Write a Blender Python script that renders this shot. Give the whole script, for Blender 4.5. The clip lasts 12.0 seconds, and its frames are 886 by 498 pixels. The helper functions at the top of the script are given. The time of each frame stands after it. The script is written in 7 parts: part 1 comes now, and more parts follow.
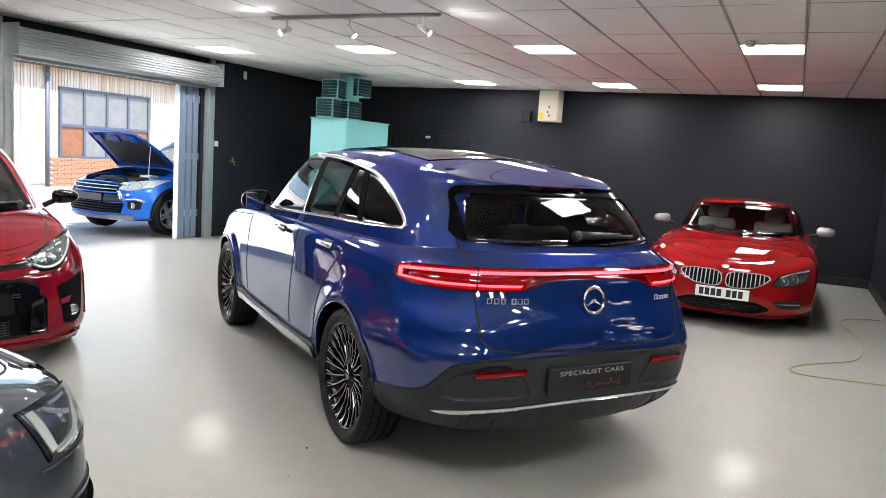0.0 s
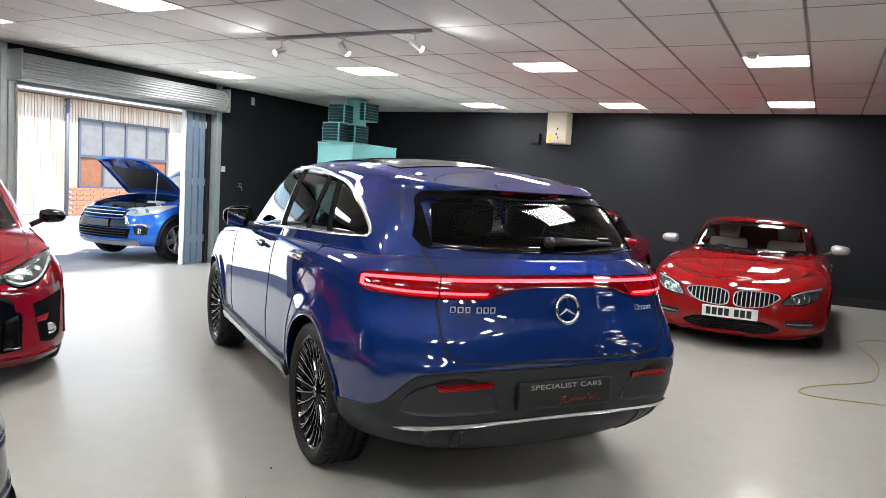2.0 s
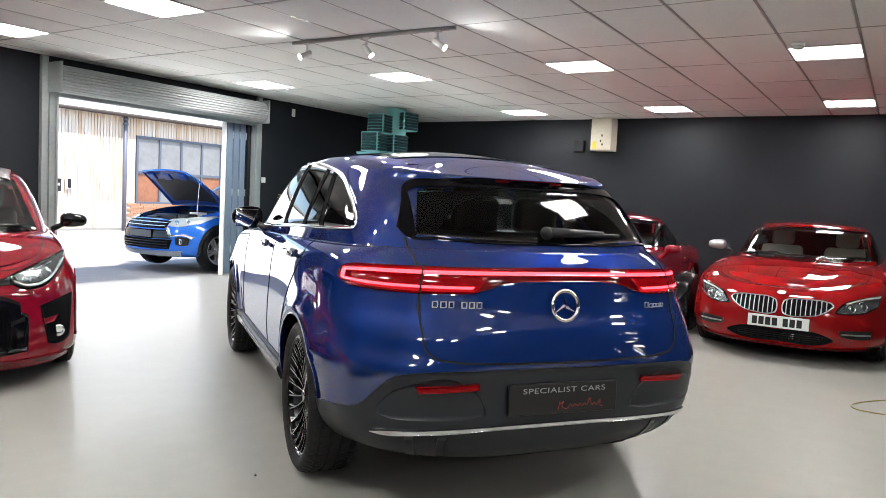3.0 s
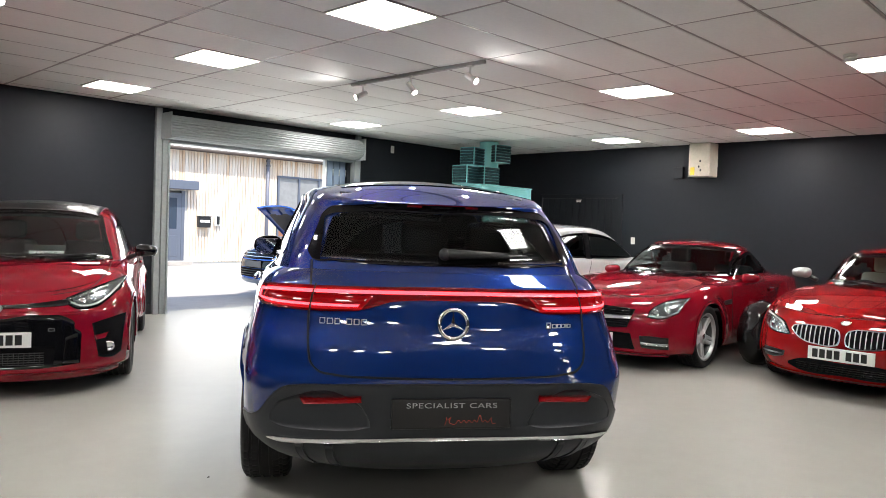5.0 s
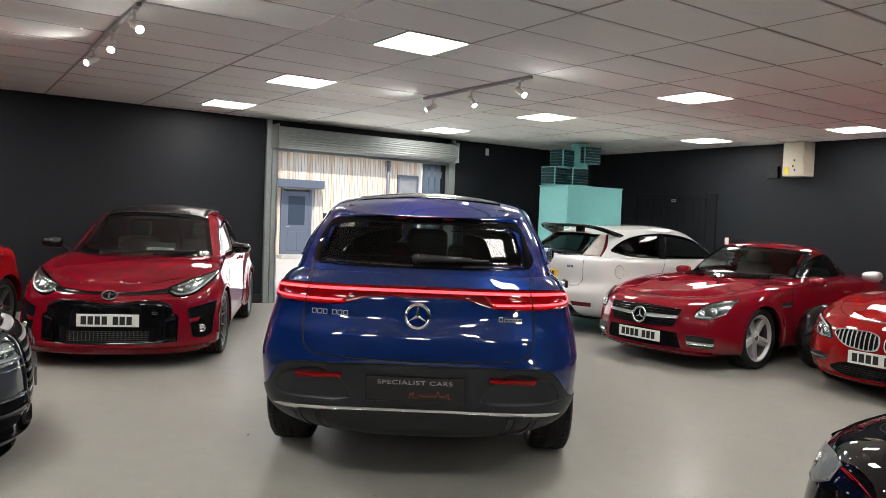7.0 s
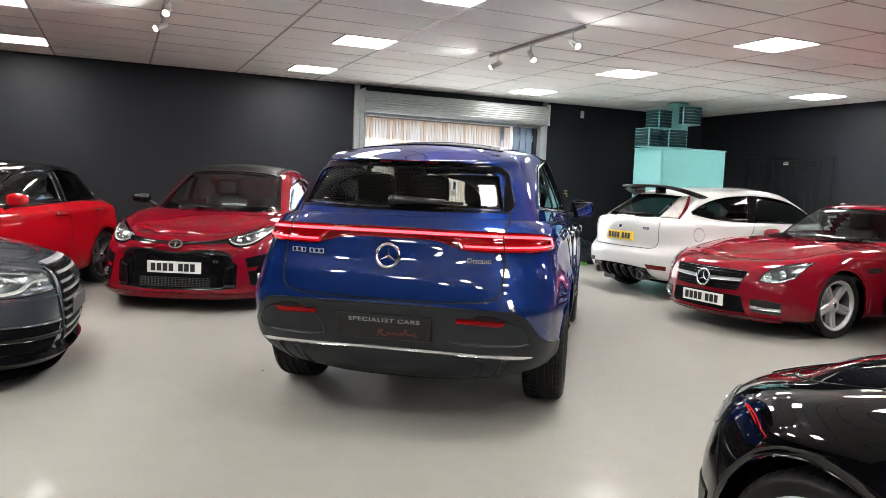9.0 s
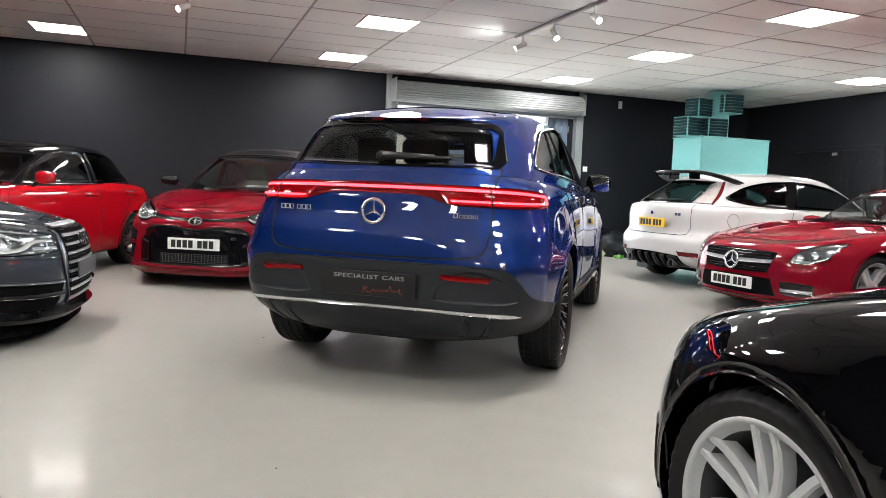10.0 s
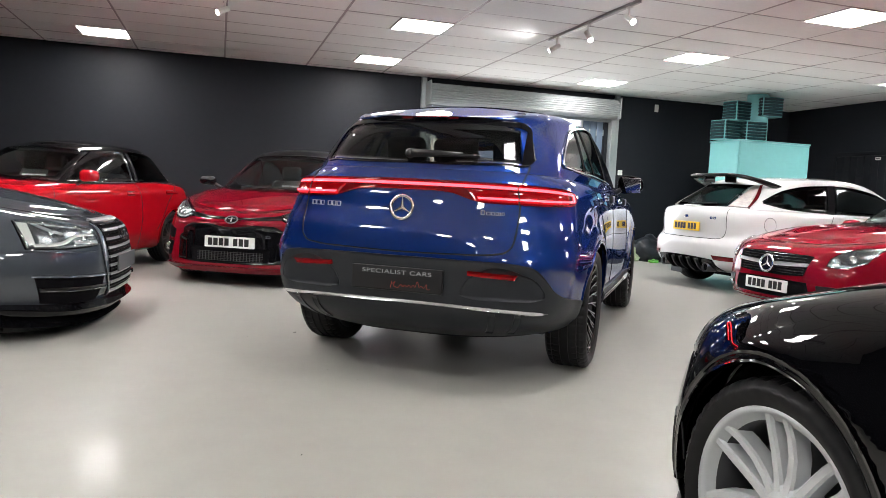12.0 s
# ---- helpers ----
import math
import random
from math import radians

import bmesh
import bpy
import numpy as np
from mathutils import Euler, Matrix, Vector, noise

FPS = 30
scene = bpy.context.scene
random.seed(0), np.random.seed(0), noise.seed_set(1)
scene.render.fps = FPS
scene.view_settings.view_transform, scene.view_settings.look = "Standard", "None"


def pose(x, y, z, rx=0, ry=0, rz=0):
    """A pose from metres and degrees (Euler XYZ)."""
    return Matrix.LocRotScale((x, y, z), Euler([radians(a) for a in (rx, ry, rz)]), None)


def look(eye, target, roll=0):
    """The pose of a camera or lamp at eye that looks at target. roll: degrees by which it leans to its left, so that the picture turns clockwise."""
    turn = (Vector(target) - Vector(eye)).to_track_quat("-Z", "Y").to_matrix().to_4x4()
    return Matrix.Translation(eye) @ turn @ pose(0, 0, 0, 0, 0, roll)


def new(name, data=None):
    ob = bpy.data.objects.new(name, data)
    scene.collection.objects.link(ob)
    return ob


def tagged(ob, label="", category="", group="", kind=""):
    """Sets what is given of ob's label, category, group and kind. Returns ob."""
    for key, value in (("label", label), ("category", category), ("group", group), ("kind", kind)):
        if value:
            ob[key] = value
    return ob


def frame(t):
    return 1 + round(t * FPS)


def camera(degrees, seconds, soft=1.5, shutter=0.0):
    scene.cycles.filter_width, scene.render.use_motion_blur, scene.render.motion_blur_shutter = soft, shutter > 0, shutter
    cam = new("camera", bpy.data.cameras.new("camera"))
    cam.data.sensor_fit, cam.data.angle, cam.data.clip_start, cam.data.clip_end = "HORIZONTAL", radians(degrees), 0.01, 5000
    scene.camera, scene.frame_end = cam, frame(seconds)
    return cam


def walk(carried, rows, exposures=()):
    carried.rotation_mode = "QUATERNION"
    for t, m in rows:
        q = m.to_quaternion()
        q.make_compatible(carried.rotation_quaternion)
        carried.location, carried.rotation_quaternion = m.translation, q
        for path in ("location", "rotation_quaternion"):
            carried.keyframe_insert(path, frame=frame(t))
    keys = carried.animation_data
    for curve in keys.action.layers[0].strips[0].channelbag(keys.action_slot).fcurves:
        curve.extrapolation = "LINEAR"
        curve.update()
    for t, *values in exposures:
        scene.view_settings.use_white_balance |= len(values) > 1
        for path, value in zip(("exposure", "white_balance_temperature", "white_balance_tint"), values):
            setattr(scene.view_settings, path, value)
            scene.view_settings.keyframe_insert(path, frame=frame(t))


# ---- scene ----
cam = camera(62.3, 12.0, soft=0.6)
PATH = [
    (0, (-0.165, 0.223, 1.574), (1.629, 1.071, 1.324), 3.9),
    (0.5, (-0.143, 0.199, 1.551), (1.654, 1.046, 1.32), 3.9),
    (1, (-0.122, 0.169, 1.517), (1.675, 1.02, 1.309), 3.8),
    (1.5, (-0.048, 0.112, 1.49), (1.742, 0.985, 1.305), 3.6),
    (2, (0.098, 0.038, 1.466), (1.868, 0.953, 1.294), 3.3),
    (2.5, (0.313, -0.028, 1.395), (2.05, 0.951, 1.241), 3.1),
    (3, (0.468, -0.122, 1.351), (2.16, 0.936, 1.217), 2.8),
    (4.8, (0.989, -0.995, 1.348), (2.468, 0.35, 1.281), 2.0),
    (5, (1.027, -1.113, 1.354), (2.454, 0.288, 1.293), 2.0),
    (5.5, (1.137, -1.404, 1.392), (2.423, 0.127, 1.341), 1.9),
    (6, (1.148, -1.661, 1.432), (2.341, -0.056, 1.389), 2.0),
    (6.5, (1.151, -1.887, 1.427), (2.306, -0.254, 1.382), 2.1),
    (7, (1.23, -2.15, 1.463), (2.369, -0.508, 1.374), 2.2),
    (7.2, (1.27, -2.246, 1.463), (2.396, -0.597, 1.353), 2.2),
    (8.8, (1.901, -2.591, 1.337), (2.752, -0.789, 1.167), 2.5),
    (9, (1.99, -2.613, 1.324), (2.801, -0.793, 1.149), 2.3),
    (9.5, (2.222, -2.635, 1.171), (2.954, -0.782, 1.002), 2.3),
    (10, (2.35, -2.672, 1.063), (3.028, -0.797, 0.901), 2.4),
    (10.5, (2.369, -2.729, 1.049), (3.01, -0.842, 0.886), 2.6),
    (11, (2.38, -2.75, 1.036), (2.991, -0.852, 0.877), 2.7),
    (11.5, (2.378, -2.763, 1.042), (2.971, -0.86, 0.882), 2.8),
    (12, (2.378, -2.728, 1.024), (2.964, -0.822, 0.871), 2.8),
]
EXPOSURES = [(0.0, 1.78, 6550, 10), (3.0, 1.74, 6580, 10), (5.0, 1.66, 6750, 10), (5.5, 1.48, 6850, 9), (7.0, 1.26, 6900, 9), (9.0, 1.82, 6750, 10), (10.0, 1.85, 6680, 12), (12.0, 1.88, 6600, 12)]
walk(cam, [(t, look(eye, target, roll)) for t, eye, target, roll in PATH], EXPOSURES)

# ---- world, sun ----
SUN_ELEVATION, SUN_TURN = 58.0, 200.0
world = bpy.data.worlds.new("world")
scene.world = world
world.use_nodes = True
wn = world.node_tree.nodes
sky = wn.new("ShaderNodeTexSky")
sky.sky_type = 'NISHITA'
sky.sun_disc = False
sky.sun_elevation = radians(SUN_ELEVATION)
sky.sun_rotation = radians(SUN_TURN)
wn["Background"].inputs["Strength"].default_value = 0.15
world.node_tree.links.new(sky.outputs[0], wn["Background"].inputs["Color"])
sun = new("sun", bpy.data.lights.new("sun", "SUN"))
sun.data.energy, sun.data.angle, sun.data.color = 2.7, radians(0.6), (1.0, 0.95, 0.88)
sun_way = Vector((math.sin(radians(SUN_TURN)) * math.cos(radians(SUN_ELEVATION)),
                  math.cos(radians(SUN_TURN)) * math.cos(radians(SUN_ELEVATION)), math.sin(radians(SUN_ELEVATION))))
sun.matrix_world = look(sun_way * 30, (0, 0, 0))


# ---- materials ----
def material(name, color, rough=0.5, metal=0.0, coat=0.0, spec=0.5, emit=0.0, emit_color=None, trans=0.0, ior=1.45, coat_rough=0.03):
    m = bpy.data.materials.new(name)
    m.use_nodes = True
    b = m.node_tree.nodes["Principled BSDF"]
    b.inputs["Base Color"].default_value = (*color, 1)
    b.inputs["Roughness"].default_value = rough
    b.inputs["Metallic"].default_value = metal
    b.inputs["Coat Weight"].default_value = coat
    b.inputs["Coat Roughness"].default_value = coat_rough
    b.inputs["Specular IOR Level"].default_value = spec
    b.inputs["Transmission Weight"].default_value = trans
    b.inputs["IOR"].default_value = ior
    if emit:
        b.inputs["Emission Color"].default_value = (*(emit_color or color), 1)
        b.inputs["Emission Strength"].default_value = emit
    return m


def nodes_of(m):
    return m.node_tree.nodes, m.node_tree.links, m.node_tree.nodes["Principled BSDF"]


def mottled(m, amount=0.08, scales=(0.6, 9.0), rough_by=0.06, bump=0.0, bump_scale=60.0, tint=None):
    """Two scales of noise on colour and roughness, and a fine relief."""
    n, l, b = nodes_of(m)
    base = tuple(b.inputs["Base Color"].default_value)
    tc = n.new("ShaderNodeTexCoord")
    last = None
    for k, s in enumerate(scales):
        tex = n.new("ShaderNodeTexNoise")
        tex.inputs["Scale"].default_value = s
        tex.inputs["Detail"].default_value = 6.0
        tex.inputs["Roughness"].default_value = 0.6
        l.new(tc.outputs["Object"], tex.inputs["Vector"])
        if last is None:
            last = tex.outputs["Fac"]
        else:
            mix = n.new("ShaderNodeMath")
            mix.operation = 'MULTIPLY_ADD'
            mix.inputs[1].default_value = 0.5
            l.new(tex.outputs["Fac"], mix.inputs[0])
            half = n.new("ShaderNodeMath")
            half.operation = 'MULTIPLY'
            half.inputs[1].default_value = 0.5
            l.new(last, half.inputs[0])
            l.new(half.outputs[0], mix.inputs[2])
            last = mix.outputs[0]
    ramp = n.new("ShaderNodeValToRGB")
    ramp.color_ramp.elements[0].position, ramp.color_ramp.elements[1].position = 0.3, 0.7
    lo = tuple(max(0.0, c * (1 - amount)) for c in base[:3])
    hi = tuple(min(1.0, c * (1 + amount)) for c in base[:3])
    if tint:
        lo = tint
    ramp.color_ramp.elements[0].color, ramp.color_ramp.elements[1].color = (*lo, 1), (*hi, 1)
    l.new(last, ramp.inputs["Fac"])
    l.new(ramp.outputs["Color"], b.inputs["Base Color"])
    if rough_by:
        r = b.inputs["Roughness"].default_value
        mr = n.new("ShaderNodeMapRange")
        mr.inputs["From Min"].default_value, mr.inputs["From Max"].default_value = 0.3, 0.7
        mr.inputs["To Min"].default_value, mr.inputs["To Max"].default_value = max(0.01, r - rough_by), r + rough_by
        l.new(last, mr.inputs["Value"])
        l.new(mr.outputs[0], b.inputs["Roughness"])
    if bump:
        fine = n.new("ShaderNodeTexNoise")
        fine.inputs["Scale"].default_value = bump_scale
        fine.inputs["Detail"].default_value = 4.0
        l.new(tc.outputs["Object"], fine.inputs["Vector"])
        bp = n.new("ShaderNodeBump")
        bp.inputs["Strength"].default_value = bump
        bp.inputs["Distance"].default_value = 0.01
        l.new(fine.outputs["Fac"], bp.inputs["Height"])
        l.new(bp.outputs["Normal"], b.inputs["Normal"])
    return m


def paint(name, color, metal=0.0, flake=0.0, rough=0.4, coat_ior=1.6):
    m = material(name, color, rough, metal, coat=1.0, coat_rough=0.012, spec=0.0)
    n, l, b = nodes_of(m)
    b.inputs["Coat IOR"].default_value = coat_ior
    if metal:
        b.inputs["Specular Tint"].default_value = (*[min(1.0, c * 3) for c in color], 1)
    if flake:
        tc = n.new("ShaderNodeTexCoord")
        v = n.new("ShaderNodeTexVoronoi")
        v.inputs["Scale"].default_value = 900.0
        l.new(tc.outputs["Object"], v.inputs["Vector"])
        ramp = n.new("ShaderNodeMixRGB")
        ramp.inputs[1].default_value = (*[c * (1 - flake) for c in color], 1)
        ramp.inputs[2].default_value = (*[min(1, c * (1 + flake)) for c in color], 1)
        l.new(v.outputs["Color"], ramp.inputs[0])
        l.new(ramp.outputs[0], b.inputs["Base Color"])
    return m


FLOOR_MAT = mottled(material("epoxy floor", (0.276, 0.274, 0.251), 0.40, spec=0.12, coat=0.072, coat_rough=0.045), 0.085, (0.45, 5.0), 0.03)


def rippled(m, scale=9.0, strength=0.25):
    """A poured surface: its clear top layer is slightly wavy and scuffed."""
    n, l, b = nodes_of(m)
    tc, nz, bp, fine, mr = n.new("ShaderNodeTexCoord"), n.new("ShaderNodeTexNoise"), n.new("ShaderNodeBump"), n.new("ShaderNodeTexNoise"), n.new("ShaderNodeMapRange")
    nz.inputs["Scale"].default_value, nz.inputs["Detail"].default_value = scale, 3.0
    fine.inputs["Scale"].default_value, fine.inputs["Detail"].default_value = 1.1, 5.0
    bp.inputs["Strength"].default_value, bp.inputs["Distance"].default_value = strength, 0.01
    l.new(tc.outputs["Object"], nz.inputs["Vector"])
    l.new(tc.outputs["Object"], fine.inputs["Vector"])
    l.new(nz.outputs["Fac"], bp.inputs["Height"])
    l.new(bp.outputs["Normal"], b.inputs["Coat Normal"])
    mr.inputs["From Min"].default_value, mr.inputs["From Max"].default_value = 0.35, 0.65
    mr.inputs["To Min"].default_value, mr.inputs["To Max"].default_value = 0.045, 0.11
    l.new(fine.outputs["Fac"], mr.inputs["Value"])
    l.new(mr.outputs[0], b.inputs["Coat Roughness"])
    return m


rippled(FLOOR_MAT)
WALL_MAT = mottled(material("charcoal paint", (0.0152, 0.0176, 0.0222), 0.50, spec=0.20), 0.12, (0.8, 14.0), 0.06, 0.08, 120.0)
CEIL_MAT = mottled(material("ceiling tile", (0.885, 0.885, 0.85), 0.9), 0.05, (0.9, 30.0), 0.0, 0.25, 160.0)
GRID_MAT = material("ceiling grid", (0.40, 0.37, 0.35), 0.5)
LED_MAT = material("led panel", (1, 1, 1), 0.5, emit=17.0, emit_color=(1.0, 0.985, 0.965))
STEEL_MAT = mottled(material("galvanised steel", (0.34, 0.37, 0.37), 0.42, metal=0.6), 0.15, (2.0, 20.0), 0.1)
SKIRT_MAT = material("black skirting", (0.012, 0.012, 0.014), 0.4)
TEAL_MAT = mottled(material("teal paint", (0.20, 0.52, 0.52), 0.35), 0.05, (1.0, 12.0), 0.05)
WHITE_MAT = material("white plastic", (0.75, 0.74, 0.70), 0.4)
RUBBER_MAT = mottled(material("tyre rubber", (0.0095, 0.0095, 0.0105), 0.5, spec=0.28), 0.3, (6.0, 60.0), 0.1)
BLACK_GLOSS = material("gloss black", (0.004, 0.004, 0.005), 0.06)
BLACK_TRIM = material("black screen border", (0.003, 0.003, 0.004), 0.06, spec=0.12)
BLACK_PLASTIC = mottled(material("black plastic", (0.009, 0.0095, 0.011), 0.42), 0.15, (3.0, 40.0), 0.08)
CLADDING = mottled(material("grey cladding plastic", (0.0160, 0.0188, 0.0235), 0.40, spec=0.45), 0.1, (3.0, 80.0), 0.05, 0.05, 400.0)
CHROME = material("chrome", (0.82, 0.83, 0.85), 0.08, metal=1.0)
ALLOY = mottled(material("silver alloy", (0.55, 0.56, 0.57), 0.33, metal=0.8), 0.06, (3.0, 30.0), 0.04)
WELL_MAT = material("wheel well", (0.006, 0.006, 0.007), 0.9, spec=0.05)
SEAL_MAT = material("shut line", (0.004, 0.004, 0.006), 0.8)
SEAT_DARK = mottled(material("dark upholstery", (0.03, 0.03, 0.033), 0.6), 0.2, (5.0, 80.0), 0.1)


# ---- mesh helpers ----
def mesh(name, verts, faces, mat=None, smooth=True):
    me = bpy.data.meshes.new(name)
    me.from_pydata([tuple(v) for v in verts], [], faces)
    if smooth:
        me.polygons.foreach_set("use_smooth", [True] * len(me.polygons))
    for m in (mat if isinstance(mat, (list, tuple)) else [mat]):
        if m:
            me.materials.append(m)
    me.update()
    return me


def part(name, data, mat, parent, label="", smooth=False):
    if isinstance(data, bmesh.types.BMesh):
        me = bpy.data.meshes.new(name)
        data.to_mesh(me)
        data.free()
        if smooth:
            me.polygons.foreach_set("use_smooth", [True] * len(me.polygons))
    else:
        me = data
    if mat is not None:
        me.materials.clear()
        me.materials.append(mat)
    ob = new(name, me)
    if parent is not None:
        ob.parent = parent
    if label:
        tagged(ob, label)
    return ob


def thing(name, m, label, category, group="", kind=""):
    ob = new(name)
    ob.empty_display_size = 0.2
    ob.matrix_basis = m
    return tagged(ob, label, category, group, kind)


def solid(name, data, mat, label, category="", m=None, group="", kind="", smooth=False):
    ob = part(name, data, mat, None, "", smooth)
    if m is not None:
        ob.matrix_basis = m
    return tagged(ob, label, category, group, kind)


def box(lo, hi, bevel=0.0, seg=2, bm=None):
    b = bmesh.new()
    c = [(l + h) / 2 for l, h in zip(lo, hi)]
    s = [abs(h - l) for l, h in zip(lo, hi)]
    bmesh.ops.create_cube(b, size=1, matrix=Matrix.Translation(c) @ Matrix.Diagonal((*s, 1)))
    if bevel:
        bmesh.ops.bevel(b, geom=b.edges[:], offset=min(bevel, min(s) * 0.45), segments=seg, affect='EDGES', profile=0.5)
    if bm is not None:
        join(bm, b)
        return bm
    return b


def join(bm, other):
    me = bpy.data.meshes.new("joined")
    other.to_mesh(me)
    other.free()
    bm.from_mesh(me)
    bpy.data.meshes.remove(me)
    return bm


def rod(p, q, r, seg=12, r2=None):
    b = bmesh.new()
    p, q = Vector(p), Vector(q)
    d = q - p
    m = Matrix.Translation((p + q) / 2) @ d.to_track_quat('Z', 'Y').to_matrix().to_4x4()
    bmesh.ops.create_cone(b, cap_ends=True, segments=seg, radius1=r, radius2=r if r2 is None else r2, depth=d.length, matrix=m)
    return b


def lathe(profile, seg=48, axis='y'):
    """Turns (radius, offset) pairs about an axis."""
    vs, fs = [], []
    n = len(profile)
    for i in range(seg):
        a = 2 * math.pi * i / seg
        for r, o in profile:
            vs.append((r * math.cos(a), o, r * math.sin(a)) if axis == 'y' else (r * math.cos(a), r * math.sin(a), o))
    for i in range(seg):
        k = (i + 1) % seg
        for j in range(n - 1):
            f = (i * n + j, i * n + j + 1, k * n + j + 1, k * n + j)
            fs.append(f if axis == 'y' else f[::-1])
    return mesh("lathe", vs, fs)


def smooth_curve(ts, pts, x):
    """Cubic through the points (any dimension) at the parameters ts."""
    ts, pts, x = np.asarray(ts, float), np.asarray(pts, float), np.asarray(x, float)
    m = np.gradient(pts, ts, axis=0)
    k = np.clip(np.searchsorted(ts, x, side='right') - 1, 0, len(ts) - 2)
    h = ts[k + 1] - ts[k]
    s = (x - ts[k]) / h
    if pts.ndim > 1:
        h, s = h[:, None], s[:, None]
    s = np.clip(s, 0, 1)
    return ((2 * s**3 - 3 * s**2 + 1) * pts[k] + (s**3 - 2 * s**2 + s) * h * m[k]
            + (-2 * s**3 + 3 * s**2) * pts[k + 1] + (s**3 - s**2) * h * m[k + 1])


def tight_curve(pts, x):
    """A cubic through evenly numbered rows that never swings past them."""
    d = np.diff(pts, axis=0)
    m = np.zeros_like(pts)
    a, b = d[:-1], d[1:]
    same = a * b > 0
    m[1:-1] = np.where(same, 2 * a * b / np.where(same, a + b, 1), 0)
    m[0], m[-1] = d[0], d[-1]
    k = np.clip(np.floor(x).astype(int), 0, len(pts) - 2)
    s = (x - k)[:, None]
    return ((2 * s**3 - 3 * s**2 + 1) * pts[k] + (s**3 - 2 * s**2 + s) * m[k]
            + (-2 * s**3 + 3 * s**2) * pts[k + 1] + (s**3 - s**2) * m[k + 1])


def polyline(pts, n, straight=False):
    pts = np.asarray(pts, float)
    d = np.concatenate([[0], np.cumsum(np.linalg.norm(np.diff(pts, axis=0), axis=1))])
    x = np.linspace(0, d[-1], n)
    if len(pts) < 3 or straight:
        return np.stack([np.interp(x, d, pts[:, i]) for i in range(pts.shape[1])], 1)
    return smooth_curve(d, pts, x)


def grid_faces(n, m, off=0, flip=False):
    f = []
    for i in range(n - 1):
        for j in range(m - 1):
            a = off + i * m + j
            q = (a, a + 1, a + m + 1, a + m)
            f.append(q[::-1] if flip else q)
    return f


# ---- cars ----
NF, NM, NR = 20, 84, 20


def waterline(c, spec):
    """One half loop round the car, from the nose's middle to the tail's middle. spec: (nose, tail, half widths, nose length,
    nose power, tail length, tail power, heights)."""
    d0, d1, w, lf, nf, lr, nr, zs = spec
    a = np.linspace(0, 1, NF, endpoint=False) * math.pi / 2
    b = np.linspace(0, 1, NR) * math.pi / 2
    fd = d0 + lf - lf * np.cos(a) ** (2 / nf)
    fy = np.sin(a) ** (2 / nf)
    md = np.linspace(d0 + lf, d1 - lr, NM, endpoint=False)
    rd = d1 - lr + lr * np.sin(b) ** (2 / nr)
    ry = np.cos(b) ** (2 / nr)
    ry[-1] = 0.0
    d = np.concatenate([fd, md, rd])
    y = np.concatenate([fy, np.ones(NM), ry])
    at = np.array([0, 0.2, 0.5, 0.8, 1.0]) * (d1 - d0) + d0
    ws = np.array(w if isinstance(w, (list, tuple)) else [w] * 5, float)
    zv = np.array(zs if isinstance(zs, (list, tuple)) else [zs] * 5, float)
    y = y * smooth_curve(at, ws, d)
    z = smooth_curve(at, zv, d)
    return np.stack([c["front"] - d, y, z], 1)


def shell(c, specs, sub, crown, ridged=False):
    """The loft of some waterlines, closed above by a crowned cap: vertices and faces of the whole width."""
    lines = np.stack([waterline(c, s) for s in specs])
    k = len(specs)
    v = np.linspace(0, k - 1, (k - 1) * sub + 1)
    flat = tight_curve(lines.reshape(k, -1), v).reshape(len(v), -1, 3)
    for _ in range(c.get("fair", 4)):
        flat[1:-1] = 0.25 * flat[:-2] + 0.5 * flat[1:-1] + 0.25 * flat[2:]
    rows, cols = flat.shape[:2]
    left = flat.reshape(-1, 3)
    right = left * np.array([1, -1, 1])
    verts = [left, right]
    faces = grid_faces(rows, cols) + grid_faces(rows, cols, rows * cols, True)
    top = flat[-1]
    s = np.linspace(1, -1, 49)
    cap = np.stack([np.stack([top[:, 0] + 0 * t, top[:, 1] * t,
                              top[:, 2] + crown * (1 - t * t) * np.clip(top[:, 1] / max(top[:, 1].max(), 1e-6), 0, 1) ** 0.5], 1) for t in s])
    if c.get("ramp"):
        ends = np.clip((top[:, 0] - top[:, 0].min()) / c["ramp"], 0, 1) * np.clip((top[:, 0].max() - top[:, 0]) / 0.5, 0, 1)
        for k, t in enumerate(s):
            cap[k, :, 2] = top[:, 2] + crown * (1 - t * t) * np.sin(ends * math.pi / 2)
    for line, rise, wide in (c.get("ridges", ()) if ridged else ()):
        q = polyline(line, 24)
        far = np.full(cap.shape[:2], 1e9)
        for a, b in zip(q[:-1], q[1:]):
            e = b - a
            px, py = c["front"] - cap[..., 0] - a[0], np.abs(cap[..., 1]) - a[1]
            t = np.clip((px * e[0] + py * e[1]) / max(e @ e, 1e-9), 0, 1)
            far = np.minimum(far, np.hypot(px - t * e[0], py - t * e[1]))
        cap[..., 2] += rise * np.exp(-(far / wide) ** 2)
    off = 2 * rows * cols
    verts.append(cap.reshape(-1, 3))
    faces += grid_faces(len(s), cols, off)
    cap_from = len(faces) - (len(s) - 1) * (cols - 1)
    return np.concatenate(verts), faces, cap_from


def inside(poly, x, y):
    """Which of the points lie in the polygon."""
    r = np.zeros(len(x), bool)
    px, py = poly[:, 0], poly[:, 1]
    j = len(poly) - 1
    for i in range(len(poly)):
        cond = (py[i] > y) != (py[j] > y)
        with np.errstate(divide='ignore', invalid='ignore'):
            r ^= cond & (x < (px[j] - px[i]) * (y - py[i]) / (py[j] - py[i] + 1e-12) + px[i])
        j = i
    return r


